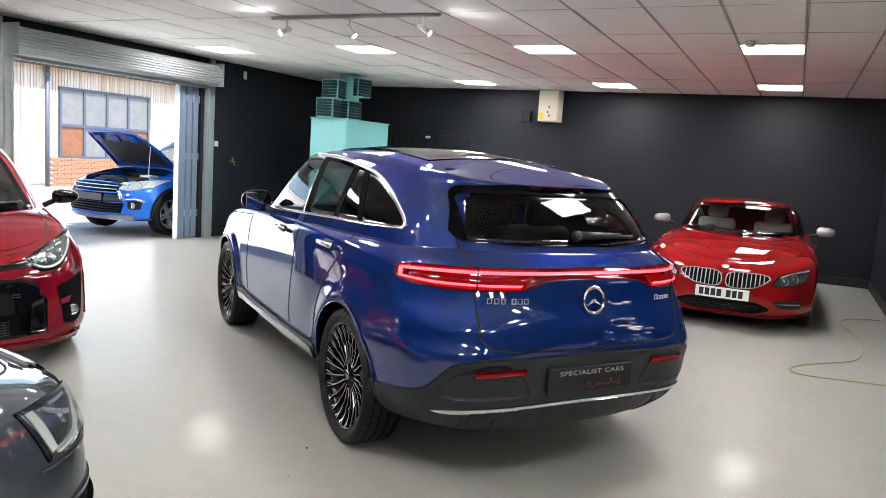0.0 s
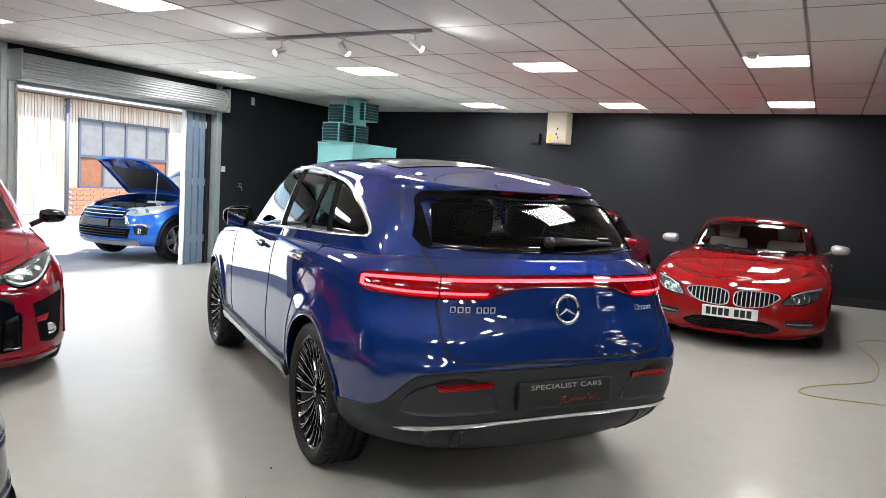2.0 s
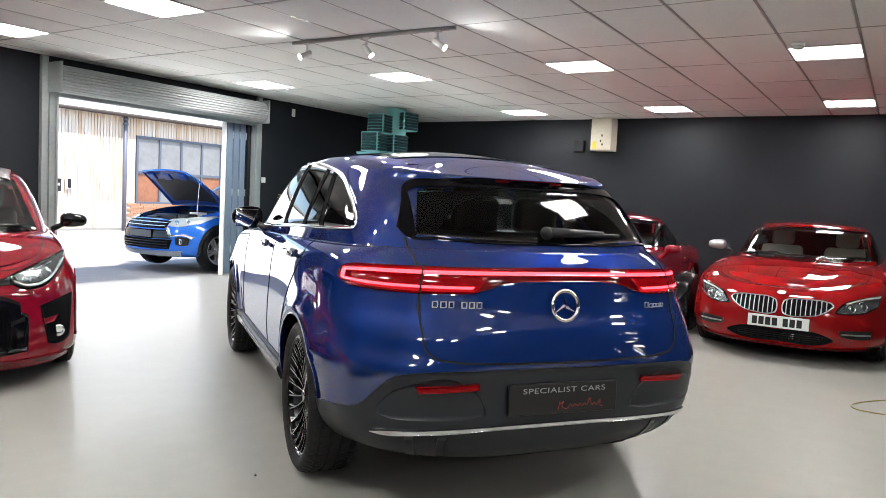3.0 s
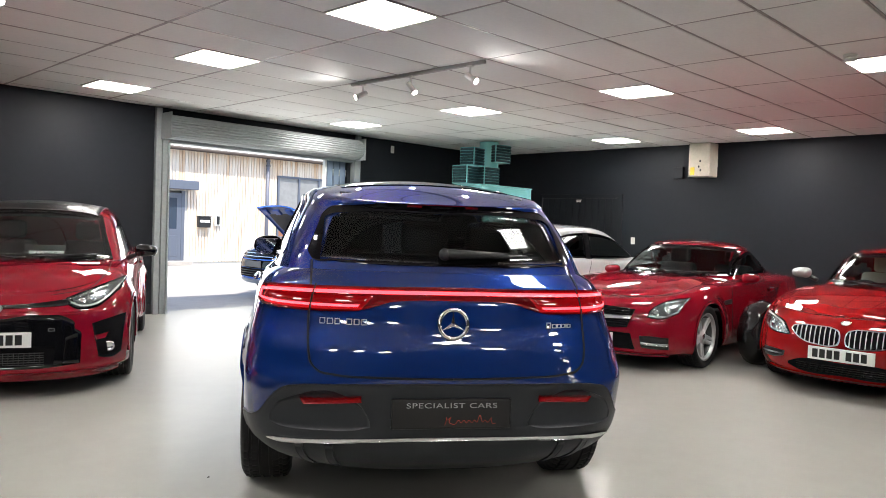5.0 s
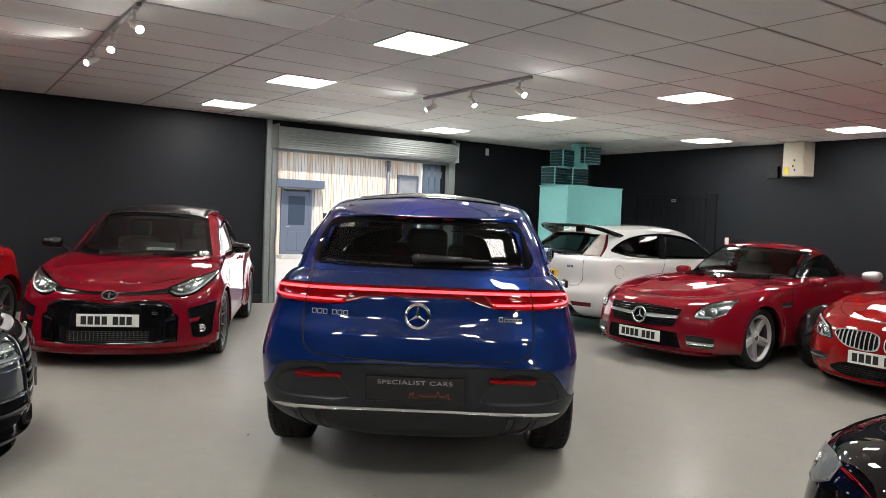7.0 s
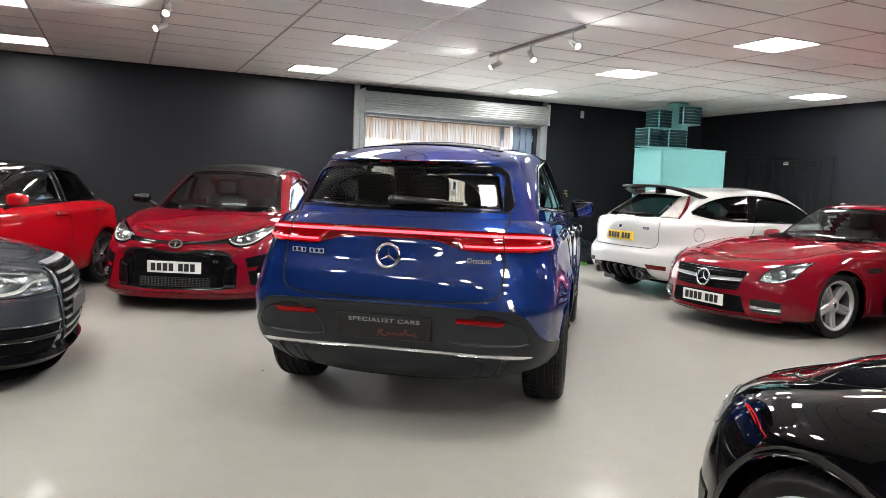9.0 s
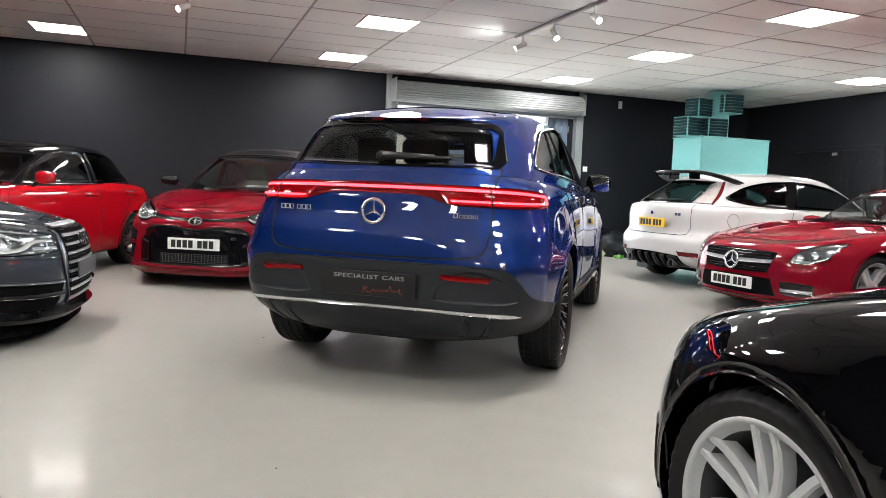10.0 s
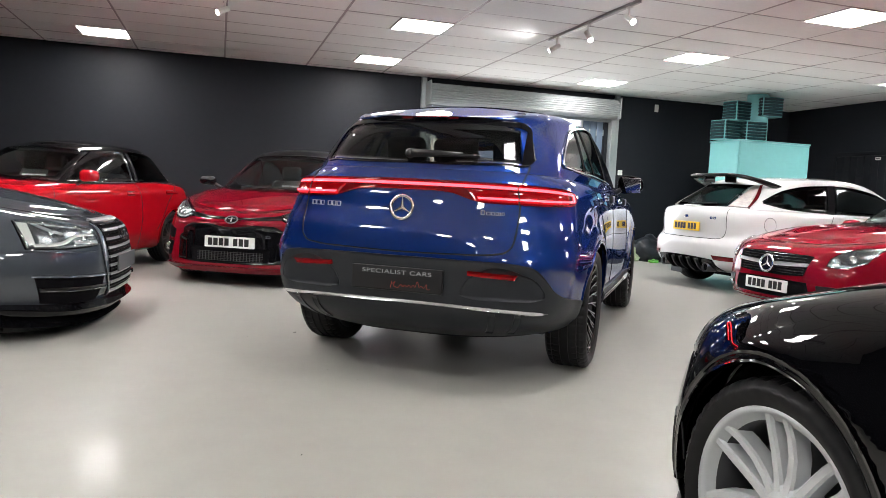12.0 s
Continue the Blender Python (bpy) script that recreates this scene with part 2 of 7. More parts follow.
def edge_distance(poly, x, y):
    d = np.full(len(x), 1e9)
    p = np.stack([x, y], 1)
    for i in range(len(poly)):
        a, b = poly[i - 1], poly[i]
        ab = b - a
        t = np.clip(((p - a) @ ab) / max(ab @ ab, 1e-12), 0, 1)
        d = np.minimum(d, np.linalg.norm(p - a - t[:, None] * ab, axis=1))
    return d


def glass(name, tint, rough=0.0, ior=1.52):
    """Thin tinted sheet: see-through, with a gloss that grows at grazing angles."""
    m = bpy.data.materials.new(name)
    m.use_nodes = True
    n, l = m.node_tree.nodes, m.node_tree.links
    n.remove(n["Principled BSDF"])
    tr, gl, mix, face = n.new("ShaderNodeBsdfTransparent"), n.new("ShaderNodeBsdfGlossy"), n.new("ShaderNodeMixShader"), n.new("ShaderNodeLayerWeight")
    steep, fr = n.new("ShaderNodeMath"), n.new("ShaderNodeMath")
    steep.operation, fr.operation = 'POWER', 'MULTIPLY_ADD'
    face.inputs["Blend"].default_value = 0.5
    straight = ((ior - 1) / (ior + 1)) ** 2
    steep.inputs[1].default_value, fr.inputs[1].default_value, fr.inputs[2].default_value = 5.0, 1 - straight, straight
    l.new(face.outputs["Facing"], steep.inputs[0])
    l.new(steep.outputs[0], fr.inputs[0])
    tr.inputs["Color"].default_value = (*tint, 1)
    gl.inputs["Roughness"].default_value = rough
    l.new(fr.outputs[0], mix.inputs[0])
    l.new(tr.outputs[0], mix.inputs[1])
    l.new(gl.outputs[0], mix.inputs[2])
    l.new(mix.outputs[0], n["Material Output"].inputs["Surface"])
    return m


SCREEN = glass("clear screen glass", (0.76, 0.80, 0.79))
TINT = glass("tinted glass", (0.45, 0.50, 0.50))
PRIVACY = glass("privacy glass", (0.12, 0.13, 0.135), ior=1.38)
REAR_TINT = glass("smoked rear glass", (0.42, 0.43, 0.41), ior=1.42)
HAZY = glass("hazy screen glass", (0.70, 0.74, 0.73), 0.03, ior=2.3)
PALE_GLASS = glass("clear glass", (0.8, 0.84, 0.84))
RED_LENS = material("red lens", (0.11, 0.001, 0.003), 0.15, coat=1.0, spec=0.0)
LIT_RED = material("lit tail lamp", (0.5, 0.01, 0.012), 0.3, emit=2.6, emit_color=(1.0, 0.030, 0.042))
LIT_RED_DIM = material("glowing red lens", (0.10, 0.001, 0.002), 0.2, coat=0.6, spec=0.0, emit=0.045, emit_color=(1.0, 0.006, 0.012))
BLUE = paint("blue metallic", (0.0036, 0.0235, 0.140), 0.5, 0.35, 0.42, 1.9)
RED = paint("red paint", (0.24, 0.005, 0.006))
RED_DEEP = paint("deep red metallic", (0.200, 0.0032, 0.013), 0.15, 0.25)
RED_BRIGHT = paint("bright red", (0.40, 0.0045, 0.011))
WHITE_PAINT = paint("white paint", (0.56, 0.575, 0.58))
GREY_PAINT = paint("grey metallic", (0.053, 0.062, 0.073), 0.4, 0.3)
BLACK_PAINT = paint("black metallic", (0.003, 0.003, 0.004), 0.2, 0.4)
SKY_BLUE = paint("light blue metallic", (0.020, 0.16, 0.68), 0.2, 0.25)
PLATE_WHITE = material("white plate", (0.80, 0.80, 0.78), 0.35)
PLATE_YELLOW = material("yellow plate", (0.80, 0.52, 0.02), 0.35)
PLATE_INK = material("black ink", (0.01, 0.01, 0.01), 0.5)
CARBON = mottled(material("carbon roof", (0.012, 0.012, 0.013), 0.30, coat=0.3), 0.3, (40.0, 160.0), 0.06)
SILVER_WHEEL = mottled(material("silver wheel enamel", (0.46, 0.47, 0.48), 0.32, metal=0.45), 0.02, (4.0, 30.0), 0.02)
LAMP_DARK = material("dark lamp bowl", (0.06, 0.062, 0.066), 0.3, metal=0.5)
LAMP_SMOKE = material("smoky lamp bowl", (0.17, 0.175, 0.185), 0.22, metal=0.7)
LAMP_SILVER = material("silver lamp bowl", (0.42, 0.43, 0.44), 0.32, metal=0.3)
LAMP_BOWL = material("lamp bowl", (0.30, 0.31, 0.33), 0.24, metal=0.8)
SEAT_CREAM = mottled(material("cream leather", (0.62, 0.58, 0.50), 0.5), 0.08, (5.0, 60.0), 0.08)


class Car:
    """A car under way: its skin for casting, and the openings to be cut into it."""

    def __init__(self, name, label, m, c, lower, upper, skin):
        self.c, self.skin = c, skin
        c["front"] = c["L"] / 2
        self.ob = thing(name, m, label, "car", "parked cars")
        lv, lf, lcap = shell(c, lower, 5, c.get("crown", 0.05), True)
        uv, uf, _ = shell(c, upper, 5, c.get("roof_crown", 0.05))
        uf = [tuple(i + len(lv) for i in f) for f in uf]
        self.v = np.concatenate([lv, uv])
        self.flare()
        base = waterline(c, upper[0])
        foot = np.concatenate([base, base[::-1] * np.array([1, -1, 1])])[:, :2]
        ctr = np.array([self.v[list(f)].mean(0) for f in lf[lcap:]])
        inn = inside(foot, ctr[:, 0], ctr[:, 1]) & (edge_distance(foot[::4], ctr[:, 0], ctr[:, 1]) > 0.04)
        self.upper_from, self.top_skin = len(lv), None
        self.faces = lf[:lcap] + [f for f, q in zip(lf[lcap:], inn) if not q] + uf
        self.bvh_all()
        self.holes = []
        self.under = lv[:NF + NM + NR].copy()

    def flare(self):
        c, v = self.c, self.v
        for d, ra in ((c["axle_f"], c["arch"]), (c["axle_r"], c["arch"])):
            r = np.hypot(v[:, 0] - (c["front"] - d), v[:, 2] - c["R"])
            push = c.get("flare", 0.02) * np.exp(-((r - ra - 0.02) / 0.07) ** 2)
            side = np.abs(v[:, 1]) > c["W"] * 0.36
            v[:, 1] += np.where(side & (v[:, 2] < 1.0), np.sign(v[:, 1]) * push, 0)

    def bvh_all(self):
        from mathutils.bvhtree import BVHTree
        self.bvh = BVHTree.FromPolygons([tuple(p) for p in self.v], self.faces)

    def cast(self, proj, u, v):
        c = self.c
        if proj == "side":
            o, d = (c["front"] - u, 4, v), (0, -1, 0)
        elif proj == "rear":
            o, d = (-6, u, v), (1, 0, 0)
        elif proj == "front":
            o, d = (6, u, v), (-1, 0, 0)
        elif proj == "top":
            o, d = (c["front"] - u, v, 4), (0, 0, -1)
        else:
            a = radians(u)
            back = -1 if proj == "cyl_r" else 1
            x0 = back * (c["L"] / 2 - c.get("axis", 1.0))
            w = Vector((back * math.cos(a), math.sin(a), 0))
            o, d = Vector((x0, 0, v)) + w * 5, -w
        p, n, _, _ = self.bvh.ray_cast(Vector(o), Vector(d))
        if p is None:
            return None, None
        if n.dot(Vector(d)) > 0:
            n = -n
        return np.array(p), np.array(n)

    def sheet(self, proj, top, bot, n=24, m=8, off=0.003, thick=0.008, straight=False):
        """A thin sheet that follows the skin between two curves."""
        a, b = polyline(top, n, straight), polyline(bot, n, straight)
        P, N = np.zeros((n, m, 3)), np.zeros((n, m, 3))
        for i in range(n):
            lastp = None
            for j in range(m):
                s = j / (m - 1)
                q = a[i] * (1 - s) + b[i] * s
                p, nn = self.cast(proj, q[0], q[1])
                if p is None:
                    p, nn = (lastp if lastp is not None else (P[i - 1, j], N[i - 1, j]))
                lastp = (p, nn)
                P[i, j], N[i, j] = p, nn
        P = P + N * off
        verts = list(P.reshape(-1, 3))
        faces = grid_faces(n, m)
        rim = [i * m for i in range(n)] + [(n - 1) * m + j for j in range(1, m)] + [i * m + m - 1 for i in range(n - 2, -1, -1)] + [j for j in range(m - 2, 0, -1)]
        k = len(verts)
        NN = N.reshape(-1, 3)
        for r in rim:
            verts.append(verts[r] - NN[r] * thick)
        q = len(rim)
        a0, a1, a2 = (np.array(verts[f]) for f in faces[(n // 2) * (m - 1) + m // 2 - 1][:3])
        turned = np.dot(np.cross(a1 - a0, a2 - a0), NN[(n // 2) * m + m // 2]) < 0
        if turned:
            faces = [f[::-1] for f in faces]
        skirt = [(rim[i], rim[(i + 1) % q], k + (i + 1) % q, k + i) for i in range(q)]
        faces += skirt if turned else [f[::-1] for f in skirt]
        return np.array(verts), faces

    def patch(self, name, proj, top, bot, mat, n=24, m=8, off=0.003, thick=0.008, label="", both=None, parent=None, straight=False):
        v, f = self.sheet(proj, top, bot, n, m, off, thick, straight)
        both = (proj in ("side",)) if both is None else both
        made = [part(name, mesh(name, v, f), mat, parent or self.ob, label)]
        if both:
            v2 = v * np.array([1, -1, 1])
            made.append(part(name, mesh(name, v2, [g[::-1] for g in f]), mat, parent or self.ob, label))
        return made

    def window(self, name, proj, top, bot, mat, n=24, m=10, border=0.02, both=None, label="", seal=True):
        """A pane with a dark border, and the opening behind it."""
        self.patch(name, proj, top, bot, mat, n, m, 0.004, 0.004, label, both)
        if seal:
            v, f = self.sheet(proj, top, bot, 30, 16, 0.0025, 0.004)
            keep = [g for q, g in enumerate(f) if q >= 29 * 15 or not (1 <= q // 15 < 28 and 2 <= q % 15 < 13)]
            part("window_seal", mesh("window_seal", v, keep), BLACK_TRIM, self.ob)
            if both or (both is None and proj == "side"):
                part("window_seal", mesh("window_seal", v * np.array([1, -1, 1]), [g[::-1] for g in keep]), BLACK_TRIM, self.ob)
        a, b = polyline(top, n), polyline(bot, n)
        poly = np.concatenate([a, b[::-1]])
        self.holes.append((proj, poly, border))

    def surround(self, name, proj, top, bot, mat, n=40, m=20, side=4, head=3, foot=1, off=0.003, thick=0.01, label=""):
        """The same sheet with its middle left open: a frame round a pane."""
        v, f = self.sheet(proj, top, bot, n, m, off, thick)
        k = (n - 1) * (m - 1)
        keep = [g for q, g in enumerate(f) if q >= k or not (side <= q // (m - 1) < n - 1 - side and head <= q % (m - 1) < m - 1 - foot)]
        return part(name, mesh(name, v, keep), mat, self.ob, label)

    def line(self, proj, pts, w=0.006, mat=None, n=24, off=0.0025, name="shut_line", both=None):
        """A dark gap between panels along a curve."""
        q = polyline(pts, n)
        t = np.gradient(q, axis=0)
        t /= np.linalg.norm(t, axis=1)[:, None] + 1e-9
        nrm = np.stack([-t[:, 1], t[:, 0]], 1) * w / 2
        return self.patch(name, proj, list(q + nrm), list(q - nrm), mat or SEAL_MAT, n, 2, off, 0.003, both=both)

    def finish(self, underside=True):
        c, v = self.c, self.v.copy()
        ctr = np.array([v[list(f)].mean(0) for f in self.faces])
        quad = np.array([f for f in self.faces])
        e1, e2 = v[quad[:, 2]] - v[quad[:, 0]], v[quad[:, 3]] - v[quad[:, 1]]
        nor = np.cross(e1, e2)
        keep = np.ones(len(ctr), bool)
        for proj, poly, border in self.holes:
            if proj == "side":
                x, y, ok = c["front"] - ctr[:, 0], ctr[:, 2], np.abs(ctr[:, 1]) > 0.35
            elif proj == "top":
                x, y, ok = c["front"] - ctr[:, 0], ctr[:, 1], ctr[:, 2] > c.get("hole_z", 0.62)
            elif proj == "rear":
                x, y, ok = ctr[:, 1], ctr[:, 2], ctr[:, 0] < -c["L"] * 0.22
            else:
                x, y, ok = ctr[:, 1], ctr[:, 2], ctr[:, 0] > -c["L"] * 0.12
            hit = inside(poly, x, y) & (edge_distance(poly[::2], x, y) > border) & ok
            if proj == "top":
                hit &= np.abs(nor[:, 2]) > np.abs(nor[:, 1]) * 0.5
            if proj in ("rear", "front"):
                hit &= np.abs(nor[:, 0]) > np.abs(nor[:, 1]) * 0.35
            keep &= ~hit
        self.faces = [f for f, k in zip(self.faces, keep) if k]
        for d in (c["axle_f"], c["axle_r"]):
            x0, ra = c["front"] - d, c["arch"]
            dx, dz = v[:, 0] - x0, v[:, 2] - c["R"]
            r = np.hypot(dx, dz)
            inn = (r < ra) & (np.abs(v[:, 1]) > c["W"] * 0.3) & (v[:, 2] < c["R"] + ra + 0.02)
            self.faces = [f for f in self.faces if sum(inn[i] for i in f) < 3]
            s = np.where(inn, ra / np.maximum(r, 1e-6), 1)
            v[:, 0], v[:, 2] = x0 + dx * s, np.where(inn, c["R"] + dz * s, v[:, 2])
        used = sorted({i for f in self.faces for i in f})
        idx = {o: k for k, o in enumerate(used)}
        me = mesh("body", v[used], [tuple(idx[i] for i in f) for f in self.faces], [self.skin, self.top_skin or self.skin])
        me.polygons.foreach_set("material_index", [1 if f[0] >= self.upper_from else 0 for f in self.faces])
        bm = bmesh.new()
        bm.from_mesh(me)
        bmesh.ops.remove_doubles(bm, verts=bm.verts, dist=0.0006)
        bmesh.ops.recalc_face_normals(bm, faces=bm.faces[:])
        o = part("body", bm, None, self.ob, smooth=True)
        o.data.materials.append(self.skin)
        o.data.materials.append(self.top_skin or self.skin)
        if underside:
            z, half = c.get("floor", 0.24), c["W"] / 2
            part("underbody", box((-c["L"] / 2 + 0.45, -half + 0.36, z), (c["L"] / 2 - 0.4, half - 0.36, z + 0.12), 0.03), WELL_MAT, self.ob)
            low = self.under
            n = len(low)
            vs = [tuple(p) for p in low] + [(p[0], -p[1], p[2]) for p in low]
            fs = [(k, k + 1, n + k + 1, n + k) for k in range(n - 1)]
            keep = []
            for f in fs:
                x = sum(vs[q][0] for q in f) / 4
                if min(abs(x - (c["front"] - d)) for d in (c["axle_f"], c["axle_r"])) > c["arch"]:
                    keep.append(f)
            part("belly_pan", mesh("belly_pan", vs, keep), WELL_MAT, self.ob)
        for d in (c["axle_f"], c["axle_r"]):
            for s in (1, -1):
                vs, fs = [], []
                y0, y1 = s * (c["W"] / 2 - 0.40), s * (c["W"] / 2 - 0.13)
                k = 17
                ra = c["arch"] + 0.004
                for i in range(k):
                    a = math.pi * i / (k - 1)
                    for y in (y0, y1):
                        vs.append((c["front"] - d + ra * math.cos(a), y, c["R"] + ra * math.sin(a)))
                fs = grid_faces(k, 2)
                vs += [(c["front"] - d, y0, c["R"])]
                fs += [(2 * i, 2 * i + 2, len(vs) - 1) for i in range(k - 1)]
                part("wheel_liner", mesh("wheel_liner", vs, fs), WELL_MAT, self.ob)
        return self.ob


def tyre_mesh(R, w, rim, seg=176):
    """A tyre with round grooves and slanted cuts between its tread blocks."""
    h = w / 2
    prof = [(rim - 0.012, -h * 0.80), (rim + 0.012, -h * 0.88), ((R + rim) / 2, -h * 1.0), (R - 0.026, -h * 0.95), (R - 0.008, -h * 0.84)]
    for g in (-0.30, -0.10, 0.10, 0.30):
        prof += [(R - 0.002, (g - 0.035) * w), (R - 0.011, (g - 0.030) * w), (R - 0.011, (g + 0.030) * w), (R - 0.002, (g + 0.035) * w)]
    prof += [(R - 0.008, h * 0.84), (R - 0.026, h * 0.95), ((R + rim) / 2, h * 1.0), (rim + 0.012, h * 0.88), (rim - 0.012, h * 0.80)]
    me = lathe(prof, seg)
    n = len(prof)
    for i, v in enumerate(me.vertices):
        r, o = prof[i % n]
        if (i // n) % 4 == 0 and R - 0.030 < r and abs(o) > 0.24 * w:
            v.co.x *= (r - 0.004) / r
            v.co.z *= (r - 0.004) / r
    me.polygons.foreach_set("use_smooth", [4 > q % (n - 1) or q % (n - 1) > n - 6 for q in range(len(me.polygons))])
    return me


def spoke(bm, r0, r1, w0, w1, a0, a1, y0, y1, depth=0.03, mat=0):
    """A tapered bar from the hub to the rim, between two angles."""
    def at(r, a, side, w, y):
        cx, cz = r * math.cos(a), r * math.sin(a)
        return (cx - math.sin(a) * side * w / 2, y, cz + math.cos(a) * side * w / 2)
    vs = []
    n = 5
    for i in range(n):
        t = i / (n - 1)
        r, a, w = r0 + (r1 - r0) * t, a0 + (a1 - a0) * t * t, w0 + (w1 - w0) * t
        y = y0 + (y1 - y0) * t - 0.012 * math.sin(math.pi * t)
        for side, yy, ww in ((-1, y - depth, w * 1.15), (-1, y - 0.006, w), (-0.6, y, w), (0.6, y, w), (1, y - 0.006, w), (1, y - depth, w * 1.15)):
            vs.append(bm.verts.new(at(r, a, side, ww, yy)))
    for i in range(n - 1):
        for j in range(6):
            k = (j + 1) % 6
            f = bm.faces.new((vs[i * 6 + j], vs[i * 6 + k], vs[i * 6 + 6 + k], vs[i * 6 + 6 + j]))
            f.material_index = mat if j == 2 else 0


def rim_mesh(rim, w):
    """Barrel, lip and hub of an alloy wheel; the face looks to +y."""
    h = w / 2
    bm = bmesh.new()
    bm.from_mesh(lathe([(rim - 0.002, -h * 0.85), (rim - 0.03, -h * 0.7), (rim - 0.045, 0.0), (rim - 0.03, h * 0.62), (rim - 0.012, h * 0.74),
                        (rim - 0.012, h * 0.82), (rim + 0.004, h * 0.86), (rim + 0.006, h * 0.80)], 64))
    return bm


def spoke_shapes(rim, w, spokes, style):
    """The spokes of one turn's first step, as meshes at angle zero."""
    face = w / 2 * 0.60
    rows = []
    if style == "multi":
        rows = [(0.060, rim - 0.014, 0.008, 0.011, 0.0, 0.05, face - 0.01, face + 0.022, 0.03),
                (rim * 0.62, rim - 0.014, 0.007, 0.010, 0.02, math.pi / spokes, face + 0.004, face + 0.022, 0.03)]
    elif style == "twin":
        rows = [(0.050, rim - 0.01, 0.030, 0.024, s * 0.22, s * 0.110, face - 0.004, face + 0.018, 0.045) for s in (-1, 1)]
    elif style == "star":
        rows = [(0.035, rim - 0.008, 0.052, 0.034, s * 0.20, s * 0.072, face - 0.004, face + 0.014, 0.05) for s in (-1, 1)]
    else:
        rows = [(0.05, rim - 0.01, 0.032, 0.030, 0.0, 0.03, face - 0.004, face + 0.018, 0.04)]
    made = []
    for r0, r1, w0, w1, a0, a1, y0, y1, depth in rows:
        bm = bmesh.new()
        spoke(bm, r0, r1, w0, w1, a0, a1, y0, y1, depth, 1)
        me = bpy.data.meshes.new("spoke")
        bm.to_mesh(me)
        bm.free()
        made.append(me)
    return made


def add_wheels(car, rim, w, spokes, style, dark, bright, label=""):
    c = car.c
    bm = rim_mesh(rim, w)
    me = bpy.data.meshes.new("wheel")
    bm.to_mesh(me)
    bm.free()
    me.polygons.foreach_set("use_smooth", [True] * len(me.polygons))
    me.materials.append(dark if style == "multi" else bright)
    # barrel faces get a dark tone that paints in the shade inside the rim
    me.materials.append(LAMP_DARK)
    me.polygons.foreach_set("material_index", [1 if q % 7 <= 2 else 0 for q in range(len(me.polygons))])
    hub = lathe([(0.03, w * 0.3 + 0.004), (0.034, w * 0.3 - 0.002), (0.07, w * 0.3 - 0.006), (0.085, w * 0.3 - 0.03), (0.085, w * 0.3 - 0.07)], 32)
    hub.materials.append(dark)
    shapes = spoke_shapes(rim, w, spokes, style)
    for sm in shapes:
        sm.materials.append(dark)
        sm.materials.append(bright)
    ty = tyre_mesh(c["R"], w, rim)
    ty.materials.append(RUBBER_MAT)
    ds = lathe([(0.06, 0.0), (rim * 0.72, 0.0), (rim * 0.72, -0.025), (0.06, -0.025)], 40)
    ds.materials.append(LAMP_DARK)
    cap = lathe([(0.001, 0.006), (0.024, 0.006), (0.028, 0.0)], 24)
    cap.materials.append(CHROME)
    for d in (c["axle_f"], c["axle_r"]):
        for s in (1, -1):
            y = c.get("track", c["W"] / 2 - 0.03) - w / 2
            wh = part("wheel", me, None, car.ob, label)
            wh.matrix_basis = pose(c["front"] - d, s * y, c["R"], 0, 0, 0 if s > 0 else 180)
            part("tyre", ty, None, wh)
            part("hub", hub, None, wh)
            o = part("brake_disc", ds, None, wh)
            o.location = (0, -0.01, 0)
            o = part("hub_cap", cap, None, wh)
            o.location = (0, w / 2 * 0.6 + 0.002, 0)
            for k in range(spokes):
                for sm in shapes:
                    o = part("spoke", sm, None, wh)
                    o.rotation_euler = (0, 2 * math.pi * k / spokes + 0.3, 0)


def rounded(lo, hi, r, seg=3):
    return box(lo, hi, r, seg)


def add_seat(car, x, y, z, mat, tall=0.62, name="seat"):
    bm = rounded((x - 0.25, y - 0.25, z), (x + 0.27, y + 0.25, z + 0.16), 0.06)
    b2 = rounded((-0.07, -0.24, 0), (0.07, 0.24, tall), 0.06)
    bmesh.ops.transform(b2, matrix=pose(x - 0.24, y, z + 0.10, 0, -16, 0), verts=b2.verts)
    join(bm, b2)
    o = part(name, bm, mat, car.ob, smooth=True)
    b3 = rounded((-0.05, -0.13, 0), (0.05, 0.13, 0.19), 0.045)
    bmesh.ops.transform(b3, matrix=pose(x - 0.24 - 0.19, y, z + 0.10 + tall * 0.97, 0, -10, 0), verts=b3.verts)
    part("headrest", b3, mat, o, smooth=True)


def add_cabin(car, seats, wheel_y=-0.36, mat=SEAT_DARK, z=0.45, dash_d=1.55, dash_z=0.95):
    c = car.c
    for d in seats:
        for y in (0.36, -0.36):
            add_seat(car, c["front"] - d, y, z, mat)
    x = c["front"] - dash_d
    bm = rounded((x - 0.32, -c["W"] / 2 + 0.16, dash_z - 0.28), (x + 0.25, c["W"] / 2 - 0.16, dash_z), 0.05)
    part("dashboard", bm, BLACK_PLASTIC, car.ob, smooth=True)
    me = lathe([(0.165 + 0.014 * math.cos(a), 0.014 * math.sin(a)) for a in np.linspace(0, 2 * math.pi, 9)], 36)
    o = part("steering_wheel", me, BLACK_PLASTIC, car.ob)
    o.matrix_basis = pose(x - 0.42, wheel_y, dash_z - 0.06, 0, 0, 90) @ pose(0, 0, 0, 25, 0, 0)
    part("spokes", box((-0.16, -0.012, -0.03), (0.16, 0.012, 0.03), 0.01), BLACK_PLASTIC, o)
    part("cabin_floor", box((-c["L"] / 2 + 0.6, -c["W"] / 2 + 0.14, 0.30), (c["front"] - 1.1, c["W"] / 2 - 0.14, 0.36)), WELL_MAT, car.ob)


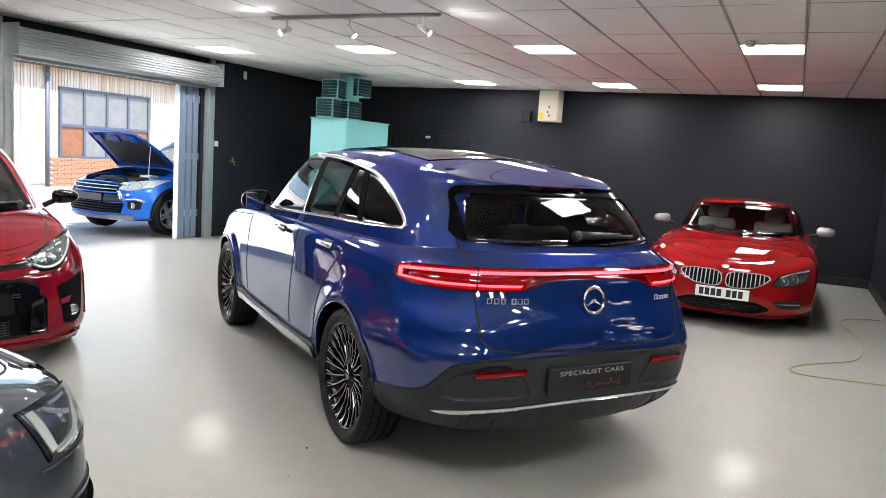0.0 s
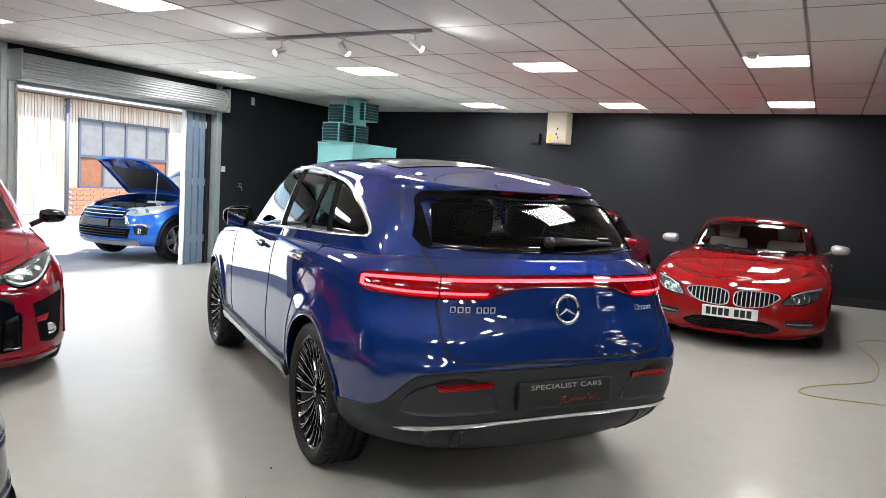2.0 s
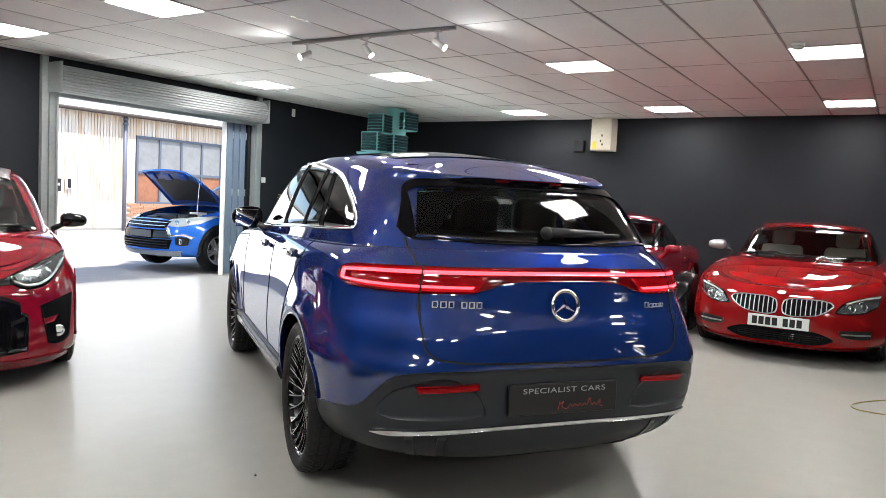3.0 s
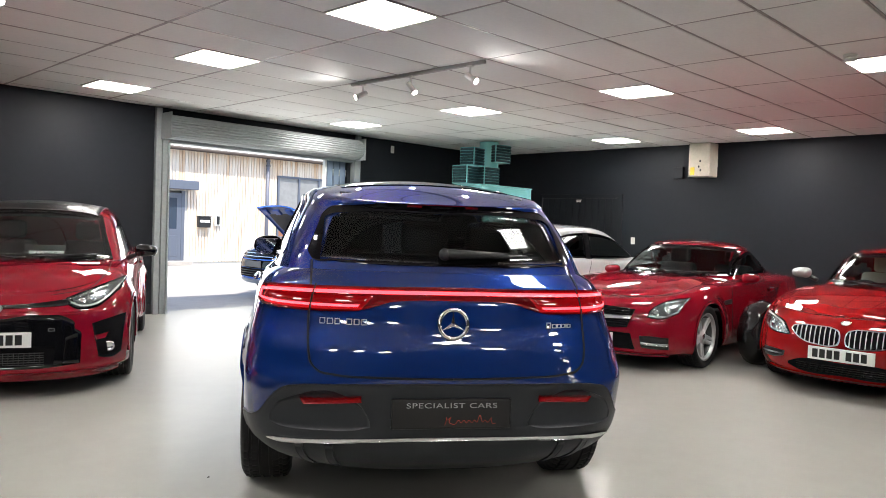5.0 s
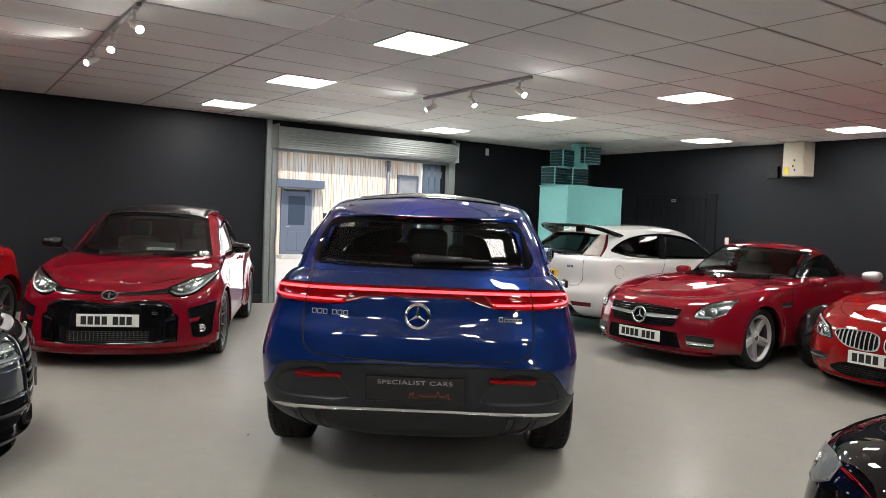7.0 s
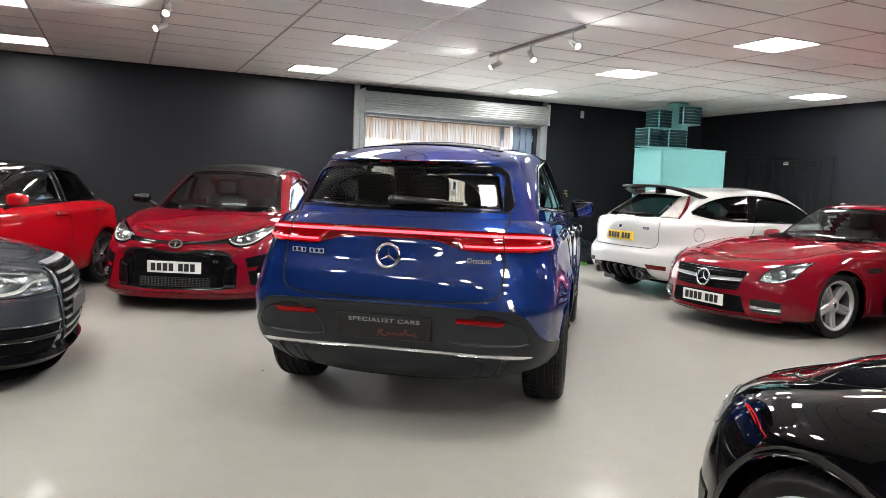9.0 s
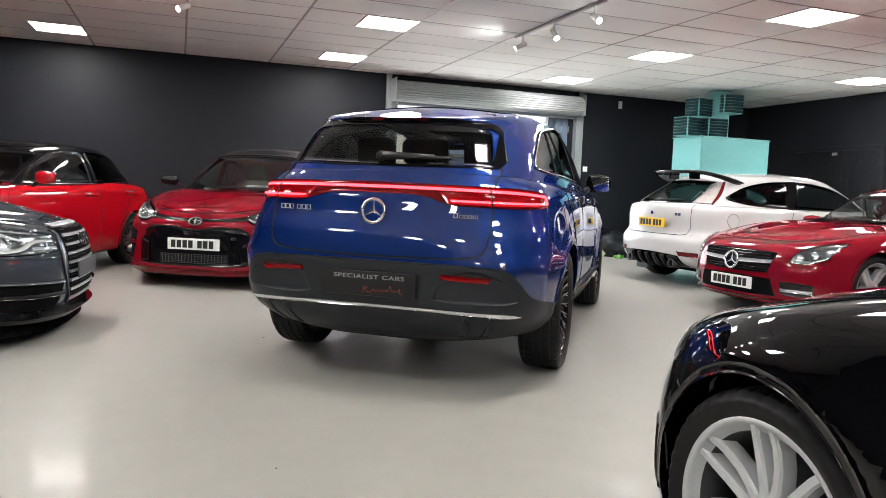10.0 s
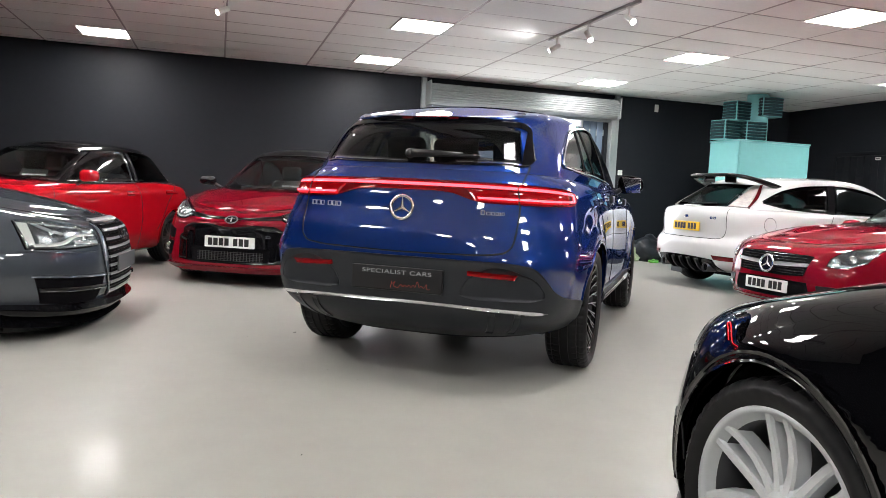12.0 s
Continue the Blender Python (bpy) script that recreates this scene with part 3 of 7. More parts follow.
def add_plate(car, proj, z, mat, w=0.52, h=0.111, tilt=0.0, inks=True, out=0.012, y=0.0, label="number plate with plain dark bars"):
    """A flat plate on the nose or the tail; its writing stands as plain bars."""
    p, n = car.cast("front" if proj == "front" else "rear", y, z)
    s = 1 if proj == "front" else -1
    bm = box((-w / 2, -0.006, -h / 2), (w / 2, 0.006, h / 2), 0.004)
    o = part("number_plate", bm, mat, car.ob, label)
    o.matrix_basis = Matrix.Translation((p[0] + s * out, y, z)) @ pose(0, 0, 0, 0, 0, 90 * s) @ pose(0, 0, 0, tilt, 0, 0)
    if inks:
        x = -w * 0.43
        for k in range(7):
            wide = w * 0.085
            if k == 4:
                x += w * 0.065
            part("bar", box((x, -0.0085, -h * 0.33), (x + wide, -0.0055, h * 0.33), 0.0), PLATE_INK, o)
            x += wide + w * 0.026
    return o


def add_mirror(car, d, y, z, mat, size=(0.11, 0.23, 0.16), arm=0.06, glass_mat=CHROME):
    c = car.c
    for s in (1, -1):
        bm = bmesh.new()
        bmesh.ops.create_uvsphere(bm, u_segments=24, v_segments=14, radius=0.5)
        for v in bm.verts:
            v.co = Vector((math.copysign(abs(v.co.x * 2) ** 0.8 / 2, v.co.x), math.copysign(abs(v.co.y * 2) ** 0.66 / 2, v.co.y), math.copysign(abs(v.co.z * 2) ** 0.76 / 2, v.co.z)))
            if v.co.x < -0.12:
                v.co.x = -0.12
            v.co.z *= 1 - 0.25 * (v.co.y * s + 0.5)
            v.co = Vector((v.co.x * size[0] * 1.5, v.co.y * size[1], v.co.z * size[2]))
        o = part("mirror", bm, mat, car.ob, smooth=True)
        o.location = (c["front"] - d, s * (y + size[1] / 2), z)
        g = box((-0.004, -size[1] * 0.40, -size[2] * 0.36), (0.004, size[1] * 0.40, size[2] * 0.36), 0.003)
        q = part("mirror_glass", g, glass_mat, o)
        q.location = (-0.12 * size[0] * 1.5 - 0.003, 0, -0.005)
        q.rotation_euler = (0, radians(-3), radians(s * 8))
        part("mirror_arm", rod((-0.01, -s * size[1] * 0.35, -size[2] * 0.25), (-0.02, -s * (size[1] / 2 + arm), -size[2] * 0.62), 0.022, 10), BLACK_PLASTIC, o, smooth=True)


def add_handle(car, d, z, mat=CHROME):
    for s in (1, -1):
        p, n = car.cast("side", d, z)
        bm = rounded((-0.115, -0.013, -0.016), (0.115, 0.013, 0.016), 0.012)
        o = part("door_handle", bm, mat, car.ob, smooth=True)
        o.location = (p[0], s * (abs(p[1]) + 0.028), z)
        part("cup", rounded((-0.07, -0.045, -0.03), (0.07, -0.022, 0.022), 0.01), BLACK_PLASTIC, o, smooth=True)


def add_wiper(car, proj, a, b, r=0.010):
    """One bent blade a little above the glass."""
    pts = [car.cast(proj, u, v) for u, v in polyline([a, b], 8)]
    pts = [p + n * 0.02 for p, n in pts if p is not None]
    vs, k = [], 6
    for q, p in enumerate(pts):
        t = pts[min(q + 1, len(pts) - 1)] - pts[max(q - 1, 0)]
        t = t / np.linalg.norm(t)
        side = np.cross(t, [0, 0, 1.0])
        side /= np.linalg.norm(side)
        up = np.cross(side, t)
        vs += [p + (side * math.cos(2 * math.pi * i / k) + up * math.sin(2 * math.pi * i / k)) * r for i in range(k)]
    fs = [(q * k + i, q * k + (i + 1) % k, q * k + k + (i + 1) % k, q * k + k + i) for q in range(len(pts) - 1) for i in range(k)]
    fs += [tuple(range(k))[::-1], tuple(range(len(vs) - k, len(vs)))]
    part("wiper", mesh("wiper", vs, fs), BLACK_PLASTIC, car.ob)


def arch_trims(car, mat, wide=0.05, off=0.010, name="wheel_arch_trim", a0=-8, a1=188):
    c = car.c
    for d in (c["axle_f"], c["axle_r"]):
        a = np.radians(np.linspace(a0, a1, 41))
        ra = c["arch"] - 0.004
        out = np.stack([d - (ra + wide) * np.cos(a), c["R"] + (ra + wide) * np.sin(a)], 1)
        inn = np.stack([d - ra * np.cos(a), c["R"] + ra * np.sin(a)], 1)
        car.patch(name, "side", out, inn, mat, 41, 4, off, off + 0.02)


def add_lamp(car, name, proj, top, bot, n=18, m=7, bowl=None, bulbs=(), label="", r=0.045, drl=None, lift=0.018):
    """A head lamp: a bright bowl, round projectors and a clear cover, on both sides."""
    made = car.patch(name, proj, top, bot, bowl or LAMP_BOWL, n, m, 0.002, 0.006, label, both=True)
    for k, o in enumerate(made):
        side = 1 if k == 0 else -1
        for u, v in bulbs:
            p, nn = car.cast(proj, u, v)
            q = p * np.array([1, side, 1])
            fwd = 1 if proj in ("front", "cyl_f") else -1
            me = lathe([(0.001, 0.006), (r * 0.5, 0.004), (r * 0.72, -0.004), (r * 0.8, 0.005), (r, 0.003), (r, -0.02)], 24)
            b = part("projector", me, CHROME, o)
            nv = Vector((nn[0], nn[1] * side, nn[2])) + Vector((fwd * 0.5, 0, 0))
            b.matrix_basis = Matrix.Translation(q + np.array(nv.normalized()) * 0.002) @ nv.to_track_quat('Y', 'Z').to_matrix().to_4x4()
    covers = car.patch("cover", proj, top, bot, PALE_GLASS, n, m, lift, lift - 0.002, both=True, parent=made[0])
    covers[1].parent = made[1]
    if drl:
        a = car.patch("light_guide", proj, drl[0], drl[1], WHITE_MAT, n, 2, 0.010, 0.006, both=True, parent=made[0])
        a[1].parent = made[1]
    return made


def slats(car, name, proj, us, z0, z1, w, mat, parent, off=0.012, upright=True):
    """Thin bars across an opening, each a piece of its own."""
    for u in us:
        if upright:
            a, b = z0(u) if callable(z0) else z0, z1(u) if callable(z1) else z1
            v, f = car.sheet(proj, [(u - w / 2, a), (u - w / 2, b)], [(u + w / 2, a), (u + w / 2, b)], 6, 3, off, off)
        else:
            a, b = z0(u) if callable(z0) else z0, z1(u) if callable(z1) else z1
            v, f = car.sheet(proj, [(a, u + w / 2), (b, u + w / 2)], [(a, u - w / 2), (b, u - w / 2)], 20, 3, off, off)
        part(name, mesh(name, v, f), mat, parent)


def ring_badge(car, proj, y, z, r, mat, star=False, out=0.006, fill=None, name="badge"):
    """A plain ring, with three arms where the car shows them."""
    p, nn = car.cast(proj, y, z)
    fwd = 1 if proj == "front" else -1
    me = lathe([(r - r * 0.14 * math.cos(a), r * 0.10 * math.sin(a) + 0.004) for a in np.linspace(0, 2 * math.pi, 9)], 40)
    bm = bmesh.new()
    bm.from_mesh(me)
    if star:
        for k in range(3):
            a = math.pi / 2 + 2 * math.pi * k / 3
            c0 = [bm.verts.new((r * q * math.cos(a + s), d, r * q * math.sin(a + s))) for q, s, d in ((0.16, -1.05, 0.002), (0.95, 0, 0.004), (0.16, 1.05, 0.002), (0.02, 0, 0.010))]
            bm.faces.new((c0[0], c0[1], c0[3]))
            bm.faces.new((c0[3], c0[1], c0[2]))
    o = part(name, bm, mat, car.ob, smooth=not star)
    tilt = math.degrees(math.asin(max(-1, min(1, nn[2]))))
    o.matrix_basis = Matrix.Translation((p[0] + fwd * out, y, z)) @ pose(0, 0, 0, 0, 0, -90 * fwd) @ pose(0, 0, 0, tilt, 0, 0)
    if fill:
        part("badge_field", lathe([(0.001, 0.0), (r * 0.95, 0.0)], 32), fill, o)
    return o


def bars_badge(car, proj, y0, z, widths, h, mat, name="badge", out=0.004, gap=0.35, thin=0.2):
    """A row of plain raised bars where a name stands."""
    fwd = 1 if proj == "front" else -1
    y = y0
    for w in widths:
        if w > 0:
            p, nn = car.cast(proj, y - w / 2 * (1 if fwd < 0 else -1), z)
            b = bmesh.new()
            k = h * thin
            for lo, hi in (((-w / 2, -h / 2), (w / 2, -h / 2 + k)), ((-w / 2, h / 2 - k), (w / 2, h / 2)), ((w / 2 - k if fwd < 0 else -w / 2, -h / 2 + k), (w / 2 if fwd < 0 else -w / 2 + k, h / 2 - k)), ((-w / 2 if fwd < 0 else w / 2 - k, -h / 2 + k), (-w / 2 + k if fwd < 0 else w / 2, h / 2 - k))):
                box((-0.003, *lo), (0.003, *hi), bm=b)
            o = part(name, b, mat, car.ob)
            o.location = (p[0] + fwd * out, y + (-w / 2 if fwd < 0 else w / 2), z)
        y += (-1 if fwd < 0 else 1) * (abs(w) + h * gap)


def price_card(car, y, z, digits):
    """A dark card with a pale strip, leaning behind the windscreen."""
    p, nn = car.cast("front", y, z)
    o = part("price_card", box((-0.004, -0.16, -0.065), (0.004, 0.16, 0.065), 0.002), material("card grey", (0.045, 0.05, 0.05), 0.35), car.ob, "price card behind the windscreen")
    o.matrix_basis = Matrix.Translation(p - nn * 0.075) @ pose(0, 0, 0, 0, -math.degrees(math.asin(nn[2])) * 0.5, 0)
    part("price_strip", box((0.0045, -0.125, -0.055), (0.006, 0.150, 0.005)), material("pale strip", (0.80, 0.90, 0.86), 0.5), o)
    cu = bpy.data.curves.new("digits", 'FONT')
    cu.body, cu.size, cu.align_x, cu.extrude = digits, 0.060, 'CENTER', 0.0006
    t = new("digits", cu)
    cu.materials.append(PLATE_INK)
    t.parent = o
    t.matrix_basis = pose(0.0075, 0.010, -0.046, 90, 0, 90)


# ---- room ----
X0, X1, Y0, Y1, H = -3.6, 12.7, -7.6, 8.87, 2.87
JX, JY = 6.4, -0.95
DX0, DX1, DZ = 5.62, 8.80, 2.52
PANELS = [(4.5, 3.0), (4.5, 5.4), (4.5, 7.8), (8.1, 3.0), (8.1, 5.4), (8.1, 7.8), (8.1, 0.6), (11.65, 3.0), (11.65, 5.4), (11.5, 0.6),
          (0.9, 7.8), (0.9, 5.4), (0.9, 3.0), (4.5, 0.6), (0.9, 0.6), (4.5, -1.8),
          (4.5, -4.2), (0.9, -4.2), (4.5, -6.6), (0.9, -6.6), (-2.7, -1.8), (-2.7, -4.2), (-2.7, -6.6)]

solid("floor", box((X0 - 0.2, Y0 - 0.2, -0.12), (X1 + 0.2, Y1 + 0.22, 0.0)), FLOOR_MAT, "pale glossy epoxy showroom floor with faint scuffs", "floor", kind="structure")


def wall(name, lo, hi, label="charcoal painted showroom wall"):
    return solid(name, box(lo, hi), WALL_MAT, label, "wall", kind="structure")


# daylight from the open yard
day = new("door_daylight", bpy.data.lights.new("door_daylight", "AREA"))
day.data.shape, day.data.size, day.data.size_y = 'RECTANGLE', DX1 - DX0 - 0.7, 1.9
day.data.energy, day.data.color = 18.0, (0.94, 0.97, 1.0)
day.matrix_world = pose((DX0 + DX1) / 2 - 0.2, Y1 + 0.30, 1.10, -82, 0, 0)
wall("wall_north_west", (X0 - 0.2, Y1, 0), (DX0, Y1 + 0.22, 3.3))
wall("wall_north_east", (DX1, Y1, 0), (X1 + 0.2, Y1 + 0.22, 3.3))
wall("wall_north_lintel", (DX0, Y1, DZ), (DX1, Y1 + 0.22, 3.3))
wall("wall_east", (X1, JY, 0), (X1 + 0.2, Y1, 3.3))
wall("wall_south_east", (JX, JY - 0.2, 0), (X1 + 0.2, JY, 3.3))
wall("wall_inner", (JX, Y0, 0), (JX + 0.2, JY - 0.2, 3.3))
wall("wall_south", (X0 - 0.2, Y0 - 0.2, 0), (JX + 0.2, Y0, 3.3))
wall("wall_west", (X0 - 0.2, Y0, 0), (X0, Y1, 3.3))


def skirting(name, lo, hi):
    solid(name, box(lo, hi, 0.004), SKIRT_MAT, "black painted skirting board at the wall foot", "baseboard", kind="structure")


skirting("baseboard_north_west", (X0, Y1 - 0.018, 0), (DX0 - 0.14, Y1 - 0.001, 0.13))
skirting("baseboard_north_east", (DX1 + 0.12, Y1 - 0.018, 0), (X1 - 0.02, Y1 - 0.001, 0.13))
skirting("baseboard_east", (X1 - 0.018, JY + 0.02, 0), (X1 - 0.001, 5.70, 0.13))
skirting("baseboard_south_east", (JX, JY + 0.001, 0), (X1 - 0.02, JY + 0.018, 0.13))


def ceiling():
    """Suspended ceiling: bevelled lay-in tiles that sit unevenly in a grid of tee bars, with openings for the light panels."""
    rng = random.Random(4)
    vs, fs = [], []
    gx = [6.0 + 1.2 * k for k in range(-9, 7)]
    gy = [2.7 + 0.6 * k for k in range(-19, 12)]
    lit = {(round((x - 8.1) / 0.6), round((y - 3.0) / 0.6)) for x, y in PANELS}
    mats = []
    half = []
    for x in gx[:-1]:
        for y in gy[:-1]:
            if x > X1 + 0.3 or y > Y1 + 0.3 or x < X0 - 1.5 or y < Y0 - 0.9:
                continue
            wide = 1.2
            if (round((x + 0.9 - 8.1) / 0.6), round((y + 0.3 - 3.0) / 0.6)) in lit:
                wide = 0.6
                half.append((x + 0.6, y))
            k = len(vs)
            dz = [rng.uniform(-0.003, 0.004) for _ in range(4)]
            a, b = 0.009, 0.017
            for (px, py), z in zip(((a, a), (wide - a, a), (wide - a, 0.6 - a), (a, 0.6 - a)), dz):
                vs.append((x + px, y + py, H + 0.010))
            for (px, py), z in zip(((b, b), (wide - b, b), (wide - b, 0.6 - b), (b, 0.6 - b)), dz):
                vs.append((x + px, y + py, H + 0.001 + z))
            fs += [(k + 7, k + 6, k + 5, k + 4)] + [(k + q, k + 4 + q, k + 4 + (q + 1) % 4, k + (q + 1) % 4) for q in range(4)]
            mats += [0] * 5
    def bar(lo, hi):
        k = len(vs)
        vs.extend([(lo[0], lo[1], H + 0.003), (hi[0], lo[1], H + 0.003), (hi[0], hi[1], H + 0.003), (lo[0], hi[1], H + 0.003),
                   (lo[0], lo[1], H + 0.02), (hi[0], lo[1], H + 0.02), (hi[0], hi[1], H + 0.02), (lo[0], hi[1], H + 0.02)])
        fs.extend([(k + 3, k + 2, k + 1, k), (k, k + 1, k + 5, k + 4), (k + 2, k + 3, k + 7, k + 6), (k + 1, k + 2, k + 6, k + 5), (k + 3, k, k + 4, k + 7)])
        mats.extend([1] * 5)
    for x in gx:
        if X0 < x < X1:
            bar((x - 0.012, Y0, 0), (x + 0.012, Y1, 0))
    for y in gy:
        if Y0 < y < Y1:
            bar((X0, y - 0.009, 0), (X1, y + 0.009, 0))
    for x, y in half:
        bar((x - 0.009, y + 0.009, 0), (x + 0.009, y + 0.591, 0))
    k = len(vs)
    vs.extend([(X0 - 0.2, Y0 - 0.2, 3.31), (X1 + 0.2, Y0 - 0.2, 3.31), (X1 + 0.2, Y1 + 0.2, 3.31), (X0 - 0.2, Y1 + 0.2, 3.31),
               (X0 - 0.2, Y0 - 0.2, 3.45), (X1 + 0.2, Y0 - 0.2, 3.45), (X1 + 0.2, Y1 + 0.2, 3.45), (X0 - 0.2, Y1 + 0.2, 3.45)])
    fs.extend([(k + 3, k + 2, k + 1, k), (k + 4, k + 5, k + 6, k + 7)] + [(k + q, k + (q + 1) % 4, k + 4 + (q + 1) % 4, k + 4 + q) for q in range(4)])
    mats.extend([1] * 6)
    me = mesh("ceiling", vs, fs, [CEIL_MAT, GRID_MAT], smooth=False)
    me.polygons.foreach_set("material_index", mats)
    tagged(new("ceiling", me), "suspended ceiling of long off-white tiles in a grid", "ceiling", kind="structure")


ceiling()


def ceiling_panel(x, y):
    ob = thing("ceiling_light", pose(x, y, H), "square recessed led panel glowing white in the tiled ceiling", "ceiling light", "led ceiling panels")
    bm = bmesh.new()
    for lo, hi in (((-0.298, -0.298), (0.298, -0.283)), ((-0.298, 0.283), (0.298, 0.298)), ((-0.298, -0.283), (-0.283, 0.283)), ((0.283, -0.283), (0.298, 0.283))):
        box((*lo, -0.004), (*hi, 0.012), bm=bm)
    part("frame", bm, WHITE_MAT, ob)
    part("diffuser", box((-0.283, -0.283, 0.001), (0.283, 0.283, 0.011)), LED_MAT, ob)


for px, py in PANELS:
    ceiling_panel(px, py)


def spot_lamp(track, y, yaw, tilt):
    """A slim cylinder on a short stem below the track, turned to one side, with a glowing lens in its end."""
    joint = Vector((0, y, -0.135))
    o = part("spot_head", lathe([(0.001, 0.050), (0.020, 0.050), (0.026, 0.042), (0.027, -0.070), (0.031, -0.074), (0.031, -0.092), (0.027, -0.088)], 24, 'z'), WHITE_MAT, track, smooth=True)
    o.matrix_basis = Matrix.Translation(joint) @ pose(0, 0, 0, 0, 0, yaw) @ pose(0, 0, 0, 0, tilt, 0)
    part("lens", lathe([(0.001, -0.094), (0.018, -0.092), (0.027, -0.085)], 20, 'z'), SPOT_MAT, o, smooth=True)
    part("stem", rod((0, y, -0.03), (0, y, -0.115), 0.010), WHITE_MAT, track)
    part("bracket", box((-0.012, y - 0.012, -0.150), (0.012, y + 0.012, -0.105), 0.005), WHITE_MAT, track)
    part("adapter", box((-0.018, y - 0.035, -0.045), (0.018, y + 0.035, -0.025), 0.004), WHITE_MAT, track)
    la = new("spot_beam", bpy.data.lights.new("spot_beam", "SPOT"))
    la.data.energy, la.data.spot_size, la.data.spot_blend, la.data.color = 3.6, radians(172), 0.5, (0.95, 0.97, 1.0)
    la.data.shadow_soft_size = 0.03
    return o, la


SPOT_MAT = material("spot lens", (1, 1, 1), 0.4, emit=25.0, emit_color=(1.0, 0.97, 0.93))


def spot_track(x, y0, y1, heads):
    ob = thing("track_light", pose(x, 0, H), "white ceiling track with three tilted spot heads", "track light", "ceiling spot tracks")
    part("rail", box((-0.018, y0, -0.032), (0.018, y1, -0.004), 0.003), TRACK_MAT, ob)
    for y, yaw, tilt in heads:
        o, la = spot_lamp(ob, y, yaw, tilt)
        way = (Matrix.Translation((x, 0, H)) @ o.matrix_basis)
        la.matrix_basis = way @ pose(0, 0, -0.105)


TRACK_MAT = material("track grey", (0.45, 0.43, 0.42), 0.4)
spot_track(6.0, 3.32, 5.24, ((3.50, 96, 58), (4.30, 96, 42), (5.05, -18, 62)))
spot_track(2.38, 3.32, 5.24, ((3.45, 107, 60), (4.25, 72, 48), (5.08, 30, 62)))


def smoke_detector(x, y):
    ob = thing("smoke_detector", pose(x, y, H), "small white round smoke detector under the ceiling", "smoke detector")
    part("base", lathe([(0.001, -0.001), (0.055, -0.001), (0.055, -0.018), (0.03, -0.022), (0.001, -0.022)], 28, 'z'), WHITE_MAT, ob)
    part("cap", lathe([(0.03, -0.022), (0.045, -0.03), (0.042, -0.052), (0.001, -0.06)], 28, 'z'), WHITE_MAT, ob)


smoke_detector(7.62, 0.78)


# ---- roller shutter and its opening ----
def shutter():
    ob = thing("roller_shutter", pose(0, 0, 0), "galvanised steel roller shutter rolled up above the doorway", "roller shutter")
    xs = np.linspace(DX0 - 0.10, DX1 + 0.08, 2)
    prof = []
    r0, zc, yc = 0.158, 2.590, 8.67
    n = 156
    for i in range(n):
        a = 2 * math.pi * i / n
        r = r0 + 0.009 * (0.0, 0.75, 1.0, 0.95, 0.5, -0.9)[i % 6]
        prof.append((yc + r * math.cos(a), zc + r * math.sin(a)))
    vs = [(x, y, z) for x in xs for y, z in prof]
    fs = [(i, (i + 1) % n, n + (i + 1) % n, n + i) for i in range(n)]
    part("coil", mesh("coil", vs, fs, smooth=False), STEEL_MAT, ob)
    pz = np.linspace(2.60, 2.425, 31)
    prof = [(8.815 + 0.008 * math.sin((z - 2.425) / 0.075 * 2 * math.pi), z) for z in pz]
    vs = [(x, y, z) for x in xs for y, z in prof] + [(x, y + 0.012, z) for x in xs for y, z in prof]
    k = len(pz)
    fs = [(i, i + 1, k + i + 1, k + i) for i in range(k - 1)] + [(2 * k + i, 3 * k + i, 3 * k + i + 1, 2 * k + i + 1) for i in range(k - 1)]
    part("curtain", mesh("curtain", vs, fs), STEEL_MAT, ob)
    part("bottom_rail", box((DX0 + 0.02, 8.795, 2.385), (DX1 + 0.08, 8.845, 2.430), 0.006), STEEL_MAT, ob)
    for x in (DX0 - 0.11, DX1 + 0.08):
        part("end_plate", box((x - 0.006, 8.49, 2.42), (x + 0.006, 8.868, 2.780), 0.002), STEEL_MAT, ob)
    for x in (DX0 - 0.05, DX1 + 0.10):
        bm = box((x - 0.045, 8.78, 0.0), (x + 0.045, 8.862, 2.43), 0.006)
        part("guide_rail", bm, STEEL_MAT, ob)
        part("guide_lip", box((x - 0.045 if x > 7 else x + 0.022, 8.74, 0.0), (x - 0.022 if x > 7 else x + 0.045, 8.778, 2.40), 0.003), STEEL_MAT, ob)


shutter()
for nm, x in (("trim_post_west", DX0 - 0.14), ("trim_post_east", DX1 + 0.19)):
    solid(nm, box((x - 0.04, 8.80, 0), (x + 0.04, 8.866, 2.862), 0.004), STEEL_MAT, "grey steel post beside the doorway", "door post", kind="structure")


